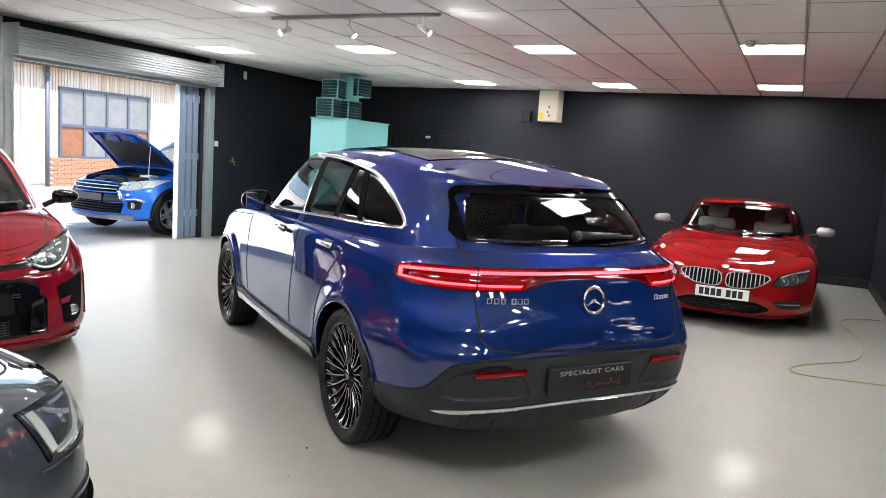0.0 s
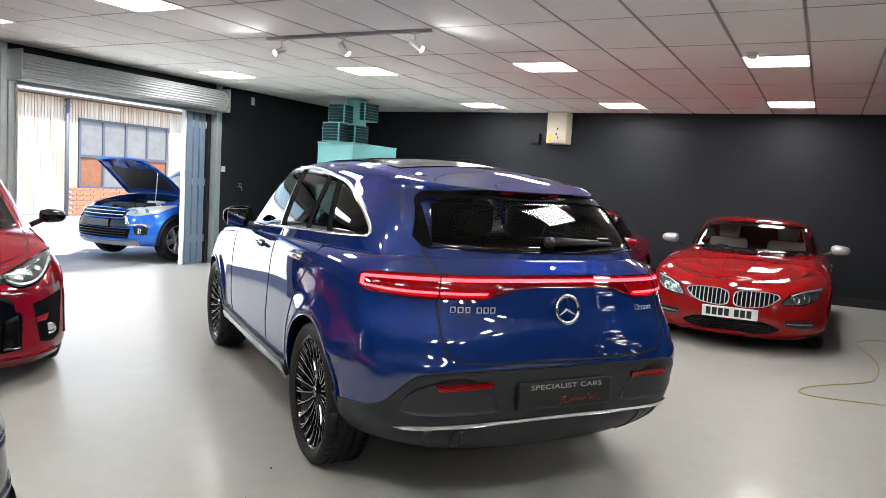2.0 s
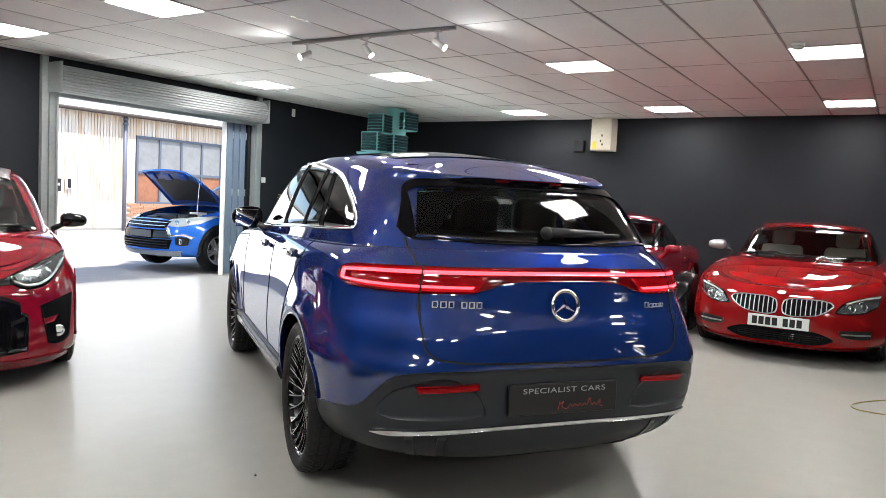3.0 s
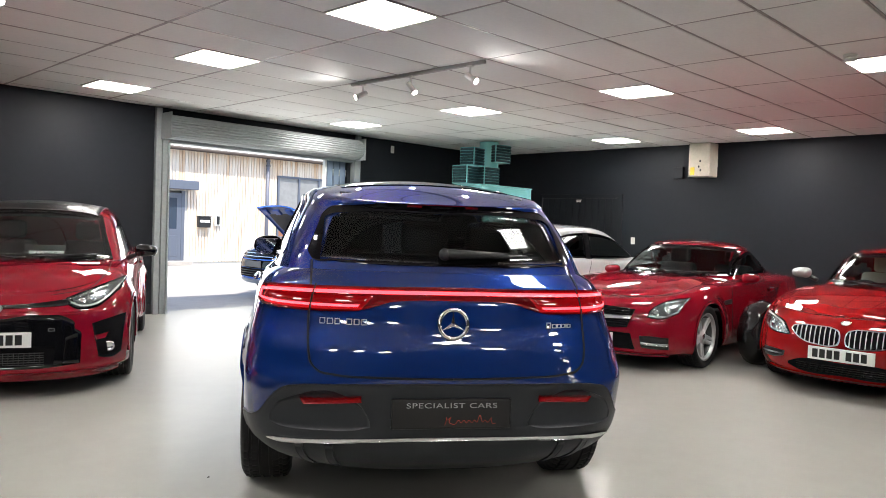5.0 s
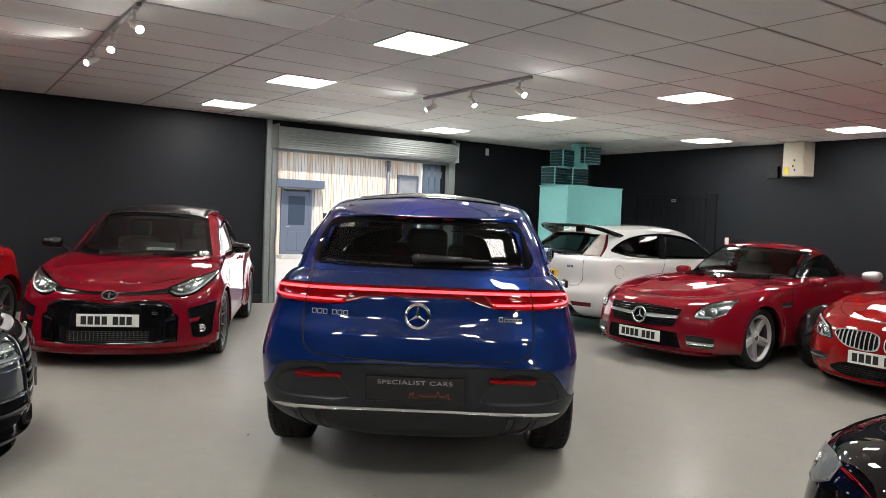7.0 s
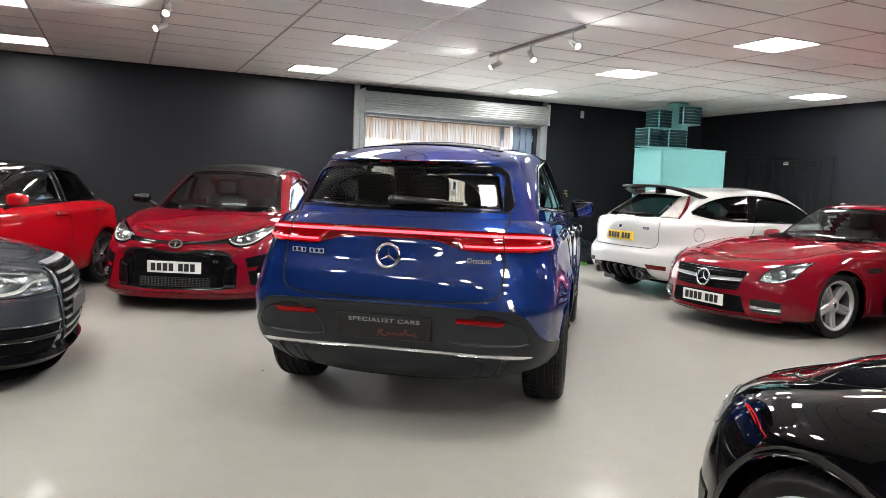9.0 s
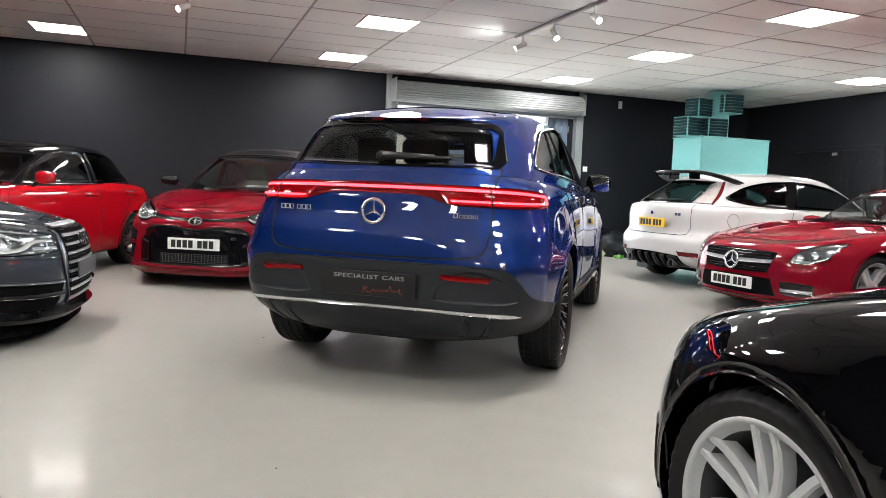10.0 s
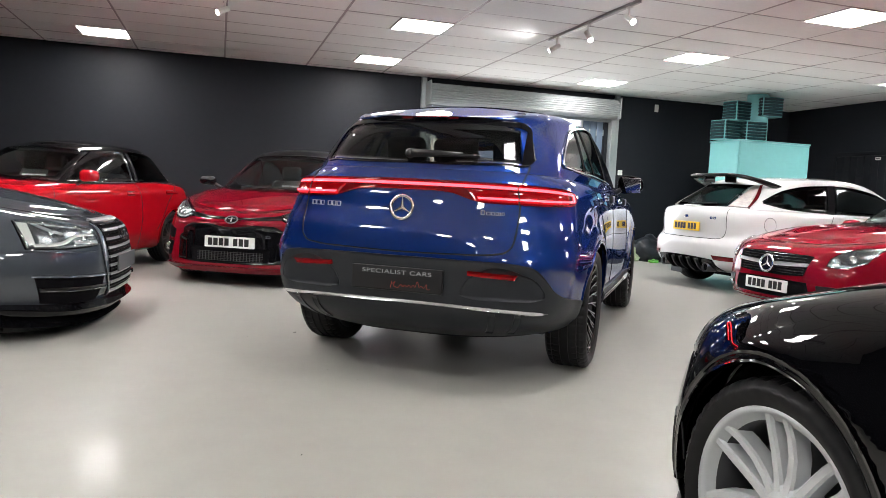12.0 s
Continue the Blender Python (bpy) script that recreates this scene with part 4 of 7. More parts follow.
def folded_door():
    """Blue-grey steel leaves folded against the east reveal."""
    ob = thing("folding_door", pose(DX1 - 0.0, 8.90, 0), "blue-grey steel folding door leaves stacked open at the doorway", "door")
    m = mottled(material("blue grey steel", (0.13, 0.18, 0.25), 0.4), 0.08, (1.5, 20.0), 0.05)
    for x0, x1 in ((-0.405, -0.285), (-0.275, -0.155), (-0.145, -0.02)):
        leaf = part("leaf", box((x0, 0.0, 0.02), (x1, 0.10, 2.505), 0.008), m, ob)
        part("edge", box((x0 + 0.004, -0.012, 0.02), (x0 + 0.022, 0.0, 2.50), 0.004), m, leaf)
        for z in (0.35, 1.25, 2.15):
            part("hinge", rod((x1 + 0.004, -0.006, z), (x1 + 0.004, -0.006, z + 0.11), 0.009, 10), STEEL_MAT, leaf, smooth=True)
    # white upright added at the outer leaf, in place of a strip of bright sky
    part("post", box((-0.440, 0.0, 0.0), (-0.410, 0.08, 2.505), 0.006), WHITE_MAT, ob, "narrow white strip standing in for bright sky")


folded_door()


# ---- fixtures on the walls ----
def heater_box():
    ob = thing("wall_heater", pose(X1, 4.31, 2.58), "old cream metal wall unit with a yellow sticker", "heater")
    cream = mottled(material("aged cream enamel", (0.62, 0.58, 0.48), 0.4), 0.12, (4.0, 20.0), 0.08)
    part("case", box((-0.30, -0.18, -0.27), (-0.004, 0.18, 0.275), 0.012, 3), cream, ob, smooth=False)
    part("cover", box((-0.308, -0.168, -0.25), (-0.299, 0.168, 0.26), 0.004), cream, ob)
    part("sticker", box((-0.311, 0.07, -0.24), (-0.3075, 0.14, -0.12)), material("yellow label", (0.75, 0.60, 0.05), 0.5), ob)
    for y, z in ((-0.02, -0.02), (0.0, -0.11), (-0.03, -0.17)):
        part("chip", box((-0.3105, y - 0.012, z - 0.018), (-0.3078, y + 0.012, z + 0.018), 0.001), BLACK_PLASTIC, ob)
    part("mount", box((-0.20, 0.184, -0.27), (-0.004, 0.24, 0.275), 0.004), BLACK_PLASTIC, ob)
    o = thing("junction_box", pose(X1 - 0.001, 4.80, 2.40), "dark painted square box on the dark wall", "junction box")
    part("box", box((-0.05, -0.09, -0.10), (0, 0.09, 0.10), 0.006), WALL_MAT, o)
    part("lid", box((-0.056, -0.082, -0.092), (-0.0495, 0.082, 0.092), 0.003), WALL_MAT, o)


heater_box()


def wall_door():
    ob = thing("door_1", pose(X1 - 0.002, 6.77, 0), "dark painted boarded double door in the dark wall", "door", kind="structure")
    dark = mottled(material("dark door paint", (0.0135, 0.015, 0.018), 0.5, spec=0.2), 0.15, (2.0, 20.0), 0.08)
    w, h = 1.70, 1.98
    for lo, hi in (((-w / 2 - 0.07, 0), (-w / 2, h + 0.07)), ((w / 2, 0), (w / 2 + 0.07, h + 0.07)), ((-w / 2, h), (w / 2, h + 0.07))):
        part("door_frame", box((-0.035, lo[0], lo[1]), (0, hi[0], hi[1]), 0.004), dark, ob)
    n = 12
    for k in range(n):
        y0 = -w / 2 + w * k / n
        part("board", box((-0.022, y0 + 0.004, 0.01), (-0.002, y0 + w / n - 0.004, h - 0.004), 0.003), dark, ob)
    part("door_sign", box((-0.026, -0.04, h - 0.075), (-0.022, 0.06, h - 0.03)), WHITE_MAT, ob)
    part("sign_bar", box((-0.028, -0.03, h - 0.058), (-0.0258, 0.05, h - 0.046)), BLACK_PLASTIC, ob)


wall_door()


def wall_plate(name, m, w, h, label, category, rocker=True):
    ob = thing(name, m, label, category)
    part("plate", box((-w / 2, -0.012, -h / 2), (w / 2, 0, h / 2), 0.003), WHITE_MAT, ob)
    if rocker:
        part("rocker", box((-w * 0.15, -0.016, -h * 0.2), (w * 0.15, -0.012, h * 0.2), 0.002), WHITE_MAT, ob)
    return ob


wall_plate("light_switch", pose(9.15, Y1 - 0.001, 1.53), 0.088, 0.088, "white square switch on the dark wall", "switch")
wall_plate("wall_sensor", pose(9.80, Y1 - 0.001, 2.71), 0.075, 0.13, "white upright sensor high on the dark wall", "sensor")
wall_plate("light_switch", pose(X1 - 0.001, 5.62, 1.22, 0, 0, -90), 0.075, 0.12, "white switch beside the dark door", "switch")
wall_plate("power_socket", pose(9.55, JY + 0.001, 0.30, 0, 0, 180), 0.146, 0.088, "white socket low on the dark wall", "socket")


def tap():
    ob = thing("wall_tap", pose(9.50, Y1 - 0.001, 1.25), "small brass tap on the dark wall", "tap")
    brass = material("brass", (0.50, 0.36, 0.14), 0.3, metal=1.0)
    part("spout", join(rod((0, 0, 0), (0, -0.09, 0), 0.012), rod((0, -0.08, 0.005), (0, -0.10, -0.06), 0.010)), brass, ob)
    part("lever", join(rod((0, -0.05, 0), (0, -0.05, 0.05), 0.007), rod((-0.04, -0.05, 0.05), (0.04, -0.05, 0.05), 0.006)), brass, ob)


tap()


def extractor():
    """Teal cabinet with a short duct and four louvred vent boxes above."""
    ob = thing("extractor_cabinet", pose(10.11, 6.97, 0), "tall teal painted metal cabinet standing on the floor", "cabinet")
    part("case", box((0, 0, 0.0), (1.35, 0.72, 2.06), 0.008), TEAL_MAT, ob)
    part("lid", box((-0.012, -0.012, 2.062), (1.362, 0.732, 2.085), 0.005), TEAL_MAT, ob)
    part("side_panel", box((-0.008, 0.02, 0.05), (-0.001, 0.70, 2.02), 0.003), TEAL_MAT, ob)
    part("front_panel", box((0.02, -0.008, 0.05), (1.33, -0.001, 2.02), 0.003), TEAL_MAT, ob)
    d = thing("vent_stack", pose(10.45, 7.33, 2.087), "stack of teal louvred vent boxes on a round duct", "vent")
    part("duct", rod((0.26, 0.02, 0), (0.26, 0.02, 0.76), 0.17, 28), TEAL_MAT, d, smooth=True)
    dk = material("dark teal louvre", (0.014, 0.05, 0.058), 0.4)
    for x, y, z, yaw in ((-0.30, -0.10, 0.0, 10), (0.06, -0.22, 0.0, -6), (-0.02, 0.0, 0.33, 8), (0.34, -0.22, 0.40, -8)):
        m = pose(x, y, z, 0, 0, yaw)
        def moved(b):
            bmesh.ops.transform(b, matrix=m, verts=b.verts)
            return b
        bx = part("vent_box", moved(box((-0.17, -0.02, 0.0), (0.17, 0.28, 0.31), 0.006)), TEAL_MAT, d)
        for k in range(6):
            b = box((-0.16, -0.012, -0.018), (0.16, 0.012, 0.018))
            bmesh.ops.transform(b, matrix=m @ pose(0, -0.028, 0.035 + 0.048 * k, 35, 0, 0), verts=b.verts)
            part("slat", b, dk, bx)
        for k in range(6):
            b = box((-0.012, -0.13, -0.018), (0.012, 0.13, 0.018))
            bmesh.ops.transform(b, matrix=m @ pose(-0.178, 0.13, 0.035 + 0.048 * k, 0, 35, 0), verts=b.verts)
            part("slat", b, dk, bx)


extractor()


def floor_bag(x, y):
    """A slumped black sack and two green cloths by the wall."""
    ob = thing("refuse_sack", pose(x, y, 0), "slumped black plastic sack on the floor by the wall", "sack")
    bm = bmesh.new()
    bmesh.ops.create_icosphere(bm, subdivisions=4, radius=0.3)
    for v in bm.verts:
        p = v.co.copy()
        k = 1 + 0.25 * noise.noise(p * 4) + 0.16 * noise.noise(p * 13)
        v.co = Vector((p.x * k * 1.25, p.y * k, max(0.0, (p.z + 0.22) * k * 0.85)))
    part("film", bm, material("sack film", (0.016, 0.019, 0.024), 0.28), ob, smooth=True)
    pale = mottled(material("pale printed film", (0.40, 0.47, 0.30), 0.4), 0.5, (6.0, 18.0), 0.0)
    green = mottled(material("green cloth", (0.10, 0.30, 0.05), 0.7), 0.3, (8.0, 30.0), 0.0)
    for k, (dx, dy, r) in enumerate(((-0.36, 0.02, 0.115), (-0.12, -0.28, 0.07))):
        o = thing("cloth", pose(x + dx, y + dy, 0), "crumpled green cloth on the floor" if k else "crumpled pale green and white cloth by the sack", "cloth")
        b = bmesh.new()
        bmesh.ops.create_icosphere(b, subdivisions=3, radius=r)
        for v in b.verts:
            p = v.co.copy()
            q = 1 + 0.6 * noise.noise(p * 16 + Vector((k, 0, 0)))
            v.co = Vector((p.x * q * 1.3, p.y * q, max(0.0, (p.z + r * 0.5) * q * (1.5 if k == 0 else 0.6))))
        part("fold", b, green if k else pale, o, smooth=True)


floor_bag(9.66, 8.50)


def cable():
    cu = bpy.data.curves.new("cable", 'CURVE')
    cu.dimensions, cu.bevel_depth, cu.bevel_resolution = '3D', 0.0045, 2
    sp = cu.splines.new('NURBS')
    pts = [(9.75, -0.85), (9.62, -0.42), (9.1, -0.36), (8.81, -0.45), (8.2, -0.56), (7.5, -0.50), (7.22, -0.42), (7.0, -0.2), (6.75, 0.02), (6.52, 0.13), (6.38, 0.06),
           (6.42, -0.2), (6.52, -0.6), (6.55, -1.0)]
    sp.points.add(len(pts) - 1)
    for p, (x, y) in zip(sp.points, pts):
        p.co = (x, y, 0.006, 1)
    sp.use_endpoint_u, sp.order_u = True, 4
    ob = new("extension_cable", cu)
    cu.materials.append(material("ochre cable", (0.30, 0.24, 0.08), 0.5))
    tagged(ob, "thin ochre cable snaking loosely over the floor", "cable")


cable()


def dry_leaf(x, y, size, yaw):
    """A small curled scrap on the floor."""
    ob = thing("leaf_scrap", pose(x, y, 0.0, 0, 0, yaw), "tiny dark curled leaf scrap on the floor", "leaf")
    vs = [(size * u, size * 0.45 * v * (1 - abs(u) ** 2), 0.002 + size * 0.25 * (u * u + 0.5 * v * v)) for u in np.linspace(-1, 1, 7) for v in (-1, 0, 1)]
    part("blade", mesh("blade", vs, grid_faces(7, 3)), LEAF_MAT, ob)


LEAF_MAT = material("dry leaf", (0.02, 0.016, 0.010), 0.8)
for lx, ly, size, yaw in ((2.90, 2.385, 0.014, 40), (2.575, 2.256, 0.006, 10), (3.11, 1.10, 0.005, 80), (2.98, 1.32, 0.004, 20), (2.70, 0.02, 0.007, 65)):
    dry_leaf(lx, ly, size, yaw)


def bagged_tyre():
    """A wheel wrapped in crinkled black film."""
    ob = thing("wrapped_tyre", pose(9.05, 1.93, 0.33, 0, 0, -6), "upright spare wheel wrapped in crinkled black plastic", "tyre")
    prof = [(0.02, -0.13), (0.2, -0.125), (0.30, -0.11), (0.335, -0.06), (0.335, 0.06), (0.30, 0.11), (0.2, 0.125), (0.02, 0.13)]
    prof = [tuple(p) for p in polyline(prof, 30)]
    me = lathe(prof, 96)
    for v in me.vertices:
        p = v.co
        k = noise.noise(p * 11) * 0.014 + abs(noise.noise(p * 26)) * 0.010
        r = math.hypot(p.x, p.z)
        v.co += Vector((p.x / max(r, 0.05), p.y * 3, p.z / max(r, 0.05))) * k
        v.co.z = max(v.co.z, -0.329)
    part("wrapping", me, material("black film", (0.008, 0.008, 0.009), 0.16), ob)


bagged_tyre()


# ---- yard and the building across it ----
YARD = mottled(material("worn concrete yard", (0.36, 0.34, 0.315), 0.85), 0.14, (0.3, 5.0), 0.05, 0.3, 40.0)
solid("ground", mesh("ground", [(-900, -900, -0.03), (900, -900, -0.03), (900, 900, -0.03), (-900, 900, -0.03)], [(0, 1, 2, 3)]), YARD,
      "worn pale concrete yard", "ground", kind="structure")


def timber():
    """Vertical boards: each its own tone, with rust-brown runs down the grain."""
    m = material("weathered timber board", (0.45, 0.30, 0.19), 0.75)
    n, l, b = nodes_of(m)
    tc, mp, nz, oi = n.new("ShaderNodeTexCoord"), n.new("ShaderNodeMapping"), n.new("ShaderNodeTexNoise"), n.new("ShaderNodeObjectInfo")
    mp.inputs["Scale"].default_value = (14.0, 14.0, 0.7)
    nz.inputs["Scale"].default_value, nz.inputs["Detail"].default_value = 1.3, 5.0
    off = n.new("ShaderNodeVectorMath")
    off.operation = 'ADD'
    l.new(tc.outputs["Object"], mp.inputs["Vector"])
    l.new(mp.outputs[0], off.inputs[0])
    wide = n.new("ShaderNodeMath")
    wide.operation = 'MULTIPLY'
    wide.inputs[1].default_value = 90.0
    l.new(oi.outputs["Random"], wide.inputs[0])
    l.new(wide.outputs[0], off.inputs[1])
    l.new(off.outputs[0], nz.inputs["Vector"])
    mix = n.new("ShaderNodeMath")
    mix.operation = 'MULTIPLY_ADD'
    mix.inputs[1].default_value = 0.35
    l.new(oi.outputs["Random"], mix.inputs[0])
    l.new(nz.outputs["Fac"], mix.inputs[2])
    ramp = n.new("ShaderNodeValToRGB")
    ramp.color_ramp.elements[0].position, ramp.color_ramp.elements[1].position = 0.32, 0.72
    ramp.color_ramp.elements[0].color, ramp.color_ramp.elements[1].color = (0.52, 0.35, 0.22, 1), (0.66, 0.59, 0.51, 1)
    # height shifts the ramp: boards turn browner from z 2.2 up to 3.4
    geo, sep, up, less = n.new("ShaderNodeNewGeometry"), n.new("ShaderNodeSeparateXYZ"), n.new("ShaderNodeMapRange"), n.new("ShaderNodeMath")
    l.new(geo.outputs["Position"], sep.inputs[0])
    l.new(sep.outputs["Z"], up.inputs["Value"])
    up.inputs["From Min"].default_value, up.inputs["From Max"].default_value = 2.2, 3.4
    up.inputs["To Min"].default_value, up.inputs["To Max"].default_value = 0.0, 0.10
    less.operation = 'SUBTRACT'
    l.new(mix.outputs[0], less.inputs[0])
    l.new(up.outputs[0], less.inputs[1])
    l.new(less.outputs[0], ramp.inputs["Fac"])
    l.new(ramp.outputs["Color"], b.inputs["Base Color"])
    bp = n.new("ShaderNodeBump")
    bp.inputs["Strength"].default_value, bp.inputs["Distance"].default_value = 0.3, 0.01
    l.new(nz.outputs["Fac"], bp.inputs["Height"])
    l.new(bp.outputs["Normal"], b.inputs["Normal"])
    return m


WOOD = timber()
BRICK = mottled(material("buff red brick", (0.40, 0.20, 0.12), 0.85), 0.2, (4.0, 30.0), 0.05, 0.2, 90.0)
BLUE_GREY = mottled(material("blue grey door paint", (0.088, 0.104, 0.140), 0.4), 0.08, (2.0, 15.0), 0.05)
PIPE_MAT = material("grey plastic pipe", (0.12, 0.13, 0.17), 0.45)
BY = 19.4
DOORX0, DOORX1 = 10.02, 11.05
WINX0, WINX1, WINZ0, WINZ1 = 14.2, 17.45, 0.88, 2.85


def workshop():
    ob = thing("workshop_building", pose(0, BY, -0.03), "low timber-clad workshop with a blue door across the yard", "building")
    inner = material("workshop inner wall", (0.5, 0.5, 0.48), 0.9)
    bm = bmesh.new()
    for lo, hi in (((0, 0.06, 0), (DOORX0, 0.25, 3.45)), ((DOORX0, 0.06, 2.16), (DOORX1, 0.25, 3.45)), ((DOORX1, 0.06, 0), (WINX0, 0.25, 3.45)),
                   ((WINX0, 0.06, WINZ1), (WINX1, 0.25, 3.45)), ((WINX0, 0.06, 0), (WINX1, 0.25, WINZ0)), ((WINX1, 0.06, 0), (40, 0.25, 3.45)),
                   ((0, 6, 0), (40, 6.2, 3.45)), ((0, 0.25, 0), (0.2, 6, 3.45)), ((39.8, 0.25, 0), (40, 6, 3.45))):
        box(lo, hi, bm=bm)
    part("wall", bm, inner, ob)
    b = bmesh.new()
    vs = [b.verts.new(p) for p in ((-0.3, -0.35, 3.42), (40.3, -0.35, 3.42), (40.3, 6.5, 4.3), (-0.3, 6.5, 4.3), (-0.3, -0.35, 3.54), (40.3, -0.35, 3.54), (40.3, 6.5, 4.42), (-0.3, 6.5, 4.42))]
    for f in ((3, 2, 1, 0), (4, 5, 6, 7), (0, 1, 5, 4), (1, 2, 6, 5), (2, 3, 7, 6), (3, 0, 4, 7)):
        b.faces.new([vs[i] for i in f])
    part("roof", b, material("pale roof sheet", (0.48, 0.47, 0.45), 0.6), ob)
    part("gutter", rod((-0.3, -0.30, 3.38), (40, -0.30, 3.38), 0.060, 12), material("brown stained gutter", (0.055, 0.042, 0.036), 0.5), ob, smooth=True)
    dp = part("downpipe", rod((13.78, -0.06, 0.0), (13.78, -0.06, 3.36), 0.055, 14), PIPE_MAT, ob, smooth=True)
    for z in (3.1, 3.25):
        part("collar", rod((13.78, -0.06, z), (13.78, -0.06, z + 0.06), 0.075, 14), PIPE_MAT, dp, smooth=True)
    # window
    fr = BLUE_GREY
    w = part("window", box((WINX0, -0.02, WINZ0 - 0.06), (WINX1, 0.10, WINZ0), 0.005), fr, ob)
    part("head", box((WINX0, 0.0, WINZ1 - 0.07), (WINX1, 0.10, WINZ1), 0.005), fr, w)
    for k in range(5):
        x = WINX0 + (WINX1 - WINX0 - 0.07) * k / 4
        part("mullion", box((x, 0.0, WINZ0), (x + 0.07, 0.10, WINZ1 - 0.07), 0.005), fr, w)
    part("transom", box((WINX0 + 0.01, 0.005, 1.72), (WINX1 - 0.01, 0.09, 1.80), 0.004), fr, w)
    pale = mottled(material("frosted pane", (0.20, 0.205, 0.21), 0.35), 0.15, (1.5, 6.0), 0.08)
    rust = mottled(material("rusty backing", (0.26, 0.11, 0.06), 0.4), 0.3, (2.0, 9.0), 0.08)
    for k in range(4):
        x = WINX0 + (WINX1 - WINX0 - 0.07) * k / 4
        xe = x + (WINX1 - WINX0 - 0.07) / 4
        part("pane", box((x + 0.07, 0.05, 1.80), (xe, 0.058, WINZ1 - 0.07)), pale, w)
        part("pane", box((x + 0.07, 0.05, WINZ0), (xe, 0.058, 1.72)), rust if k in (0, 3) else pale, w)
    # door
    d = part("door", box((DOORX0 + 0.10, 0.0, 0.03), (DOORX1 - 0.10, 0.05, 2.10), 0.004), BLUE_GREY, ob, "blue-grey panelled door")
    for x in (DOORX0, DOORX1 - 0.10):
        part("door_frame", box((x, -0.01, 0), (x + 0.10, 0.10, 2.16), 0.005), BLUE_GREY, d)
    part("door_pane", box((DOORX0 + 0.24, -0.006, 1.05), (DOORX1 - 0.24, 0.0, 1.95)), material("door glass", (0.03, 0.045, 0.07), 0.15, spec=0.2), d)
    for x in (DOORX0 + 0.22, (DOORX0 + DOORX1) / 2 + 0.03):
        part("panel", box((x, -0.012, 0.25), (x + 0.26, 0.0, 0.85), 0.010), BLUE_GREY, d)
    part("handle", rod((DOORX0 + 0.15, -0.05, 1.0), (DOORX0 + 0.28, -0.05, 1.0), 0.012), CHROME, d)
    part("canopy", box((DOORX0 - 0.35, -0.32, 2.20), (DOORX1 + 0.28, 0.0, 2.46), 0.02), BLUE_GREY, ob)
    part("door_step", box((DOORX0 - 0.1, -0.35, 0.0), (DOORX1 + 0.1, 0.0, 0.12), 0.01), YARD, ob)
    # bricks under the window
    rng = random.Random(8)
    bw, bh = 0.225, 0.075
    me = box((0.004, -0.02, 0.004), (bw - 0.006, 0.058, bh - 0.006), 0.004, 1)
    brick = bpy.data.meshes.new("brick")
    me.to_mesh(brick)
    me.free()
    brick.materials.append(BRICK)
    plinth = part("plinth", box((13.86, 0.0, 0.0), (19.9, 0.05, 0.83)), YARD, ob)
    for r in range(11):
        for k in range(26):
            x = 13.9 + k * bw + (0.11 if r % 2 else 0)
            o = new("brick", brick)
            o.parent = plinth
            o.location = (x, -0.004, r * bh)
    # boards
    shapes = {}
    def board(x, z0, z1):
        key = (round(z1 - z0, 2), rng.randint(0, 2))
        if key not in shapes:
            b = box((0.006, 0.0, 0.0), (0.089, 0.022 + 0.004 * key[1], z1 - z0), 0.004, 1)
            q = bpy.data.meshes.new("plank")
            b.to_mesh(q)
            b.free()
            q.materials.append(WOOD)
            shapes[key] = q
        o = new("plank", shapes[key])
        o.parent = ob
        o.location = (x, 0.022 if key[1] else 0.018, z0)
    for k in range(150):
        x = 6.2 + k * 0.095
        if DOORX0 - 0.09 < x < DOORX1:
            board(x, 2.2, 3.42)
        elif x > 13.82:
            if WINX0 - 0.09 < x < WINX1:
                board(x, WINZ1, 3.42)
            else:
                board(x, 0.84, 3.42)
        else:
            board(x, 0.08, 3.42)


workshop()


def post_box():
    ob = thing("post_box", pose(11.62, BY - 0.02, 1.25), "dark metal post box on the timber wall", "post box")
    part("case", box((-0.19, -0.13, -0.17), (0.19, 0, 0.14), 0.01), BLACK_PLASTIC, ob)
    part("flap", box((-0.15, -0.138, -0.02), (0.15, -0.131, 0.05), 0.003), WHITE_MAT, ob)
    part("lid", box((-0.20, -0.15, 0.14), (0.20, 0, 0.17), 0.008), BLACK_PLASTIC, ob)
    o = thing("intercom", pose(12.08, BY - 0.02, 1.30), "white wall intercom with a dark handset on the timber wall", "intercom")
    part("case", box((-0.10, -0.05, -0.16), (0.10, 0, 0.16), 0.01), WHITE_MAT, o)
    part("handset", box((-0.045, -0.09, -0.12), (0.045, -0.052, 0.13), 0.012), BLACK_PLASTIC, o)


post_box()


# ---- the cars ----
def at(x, y, heading):
    return pose(x, y, 0, 0, 0, heading)


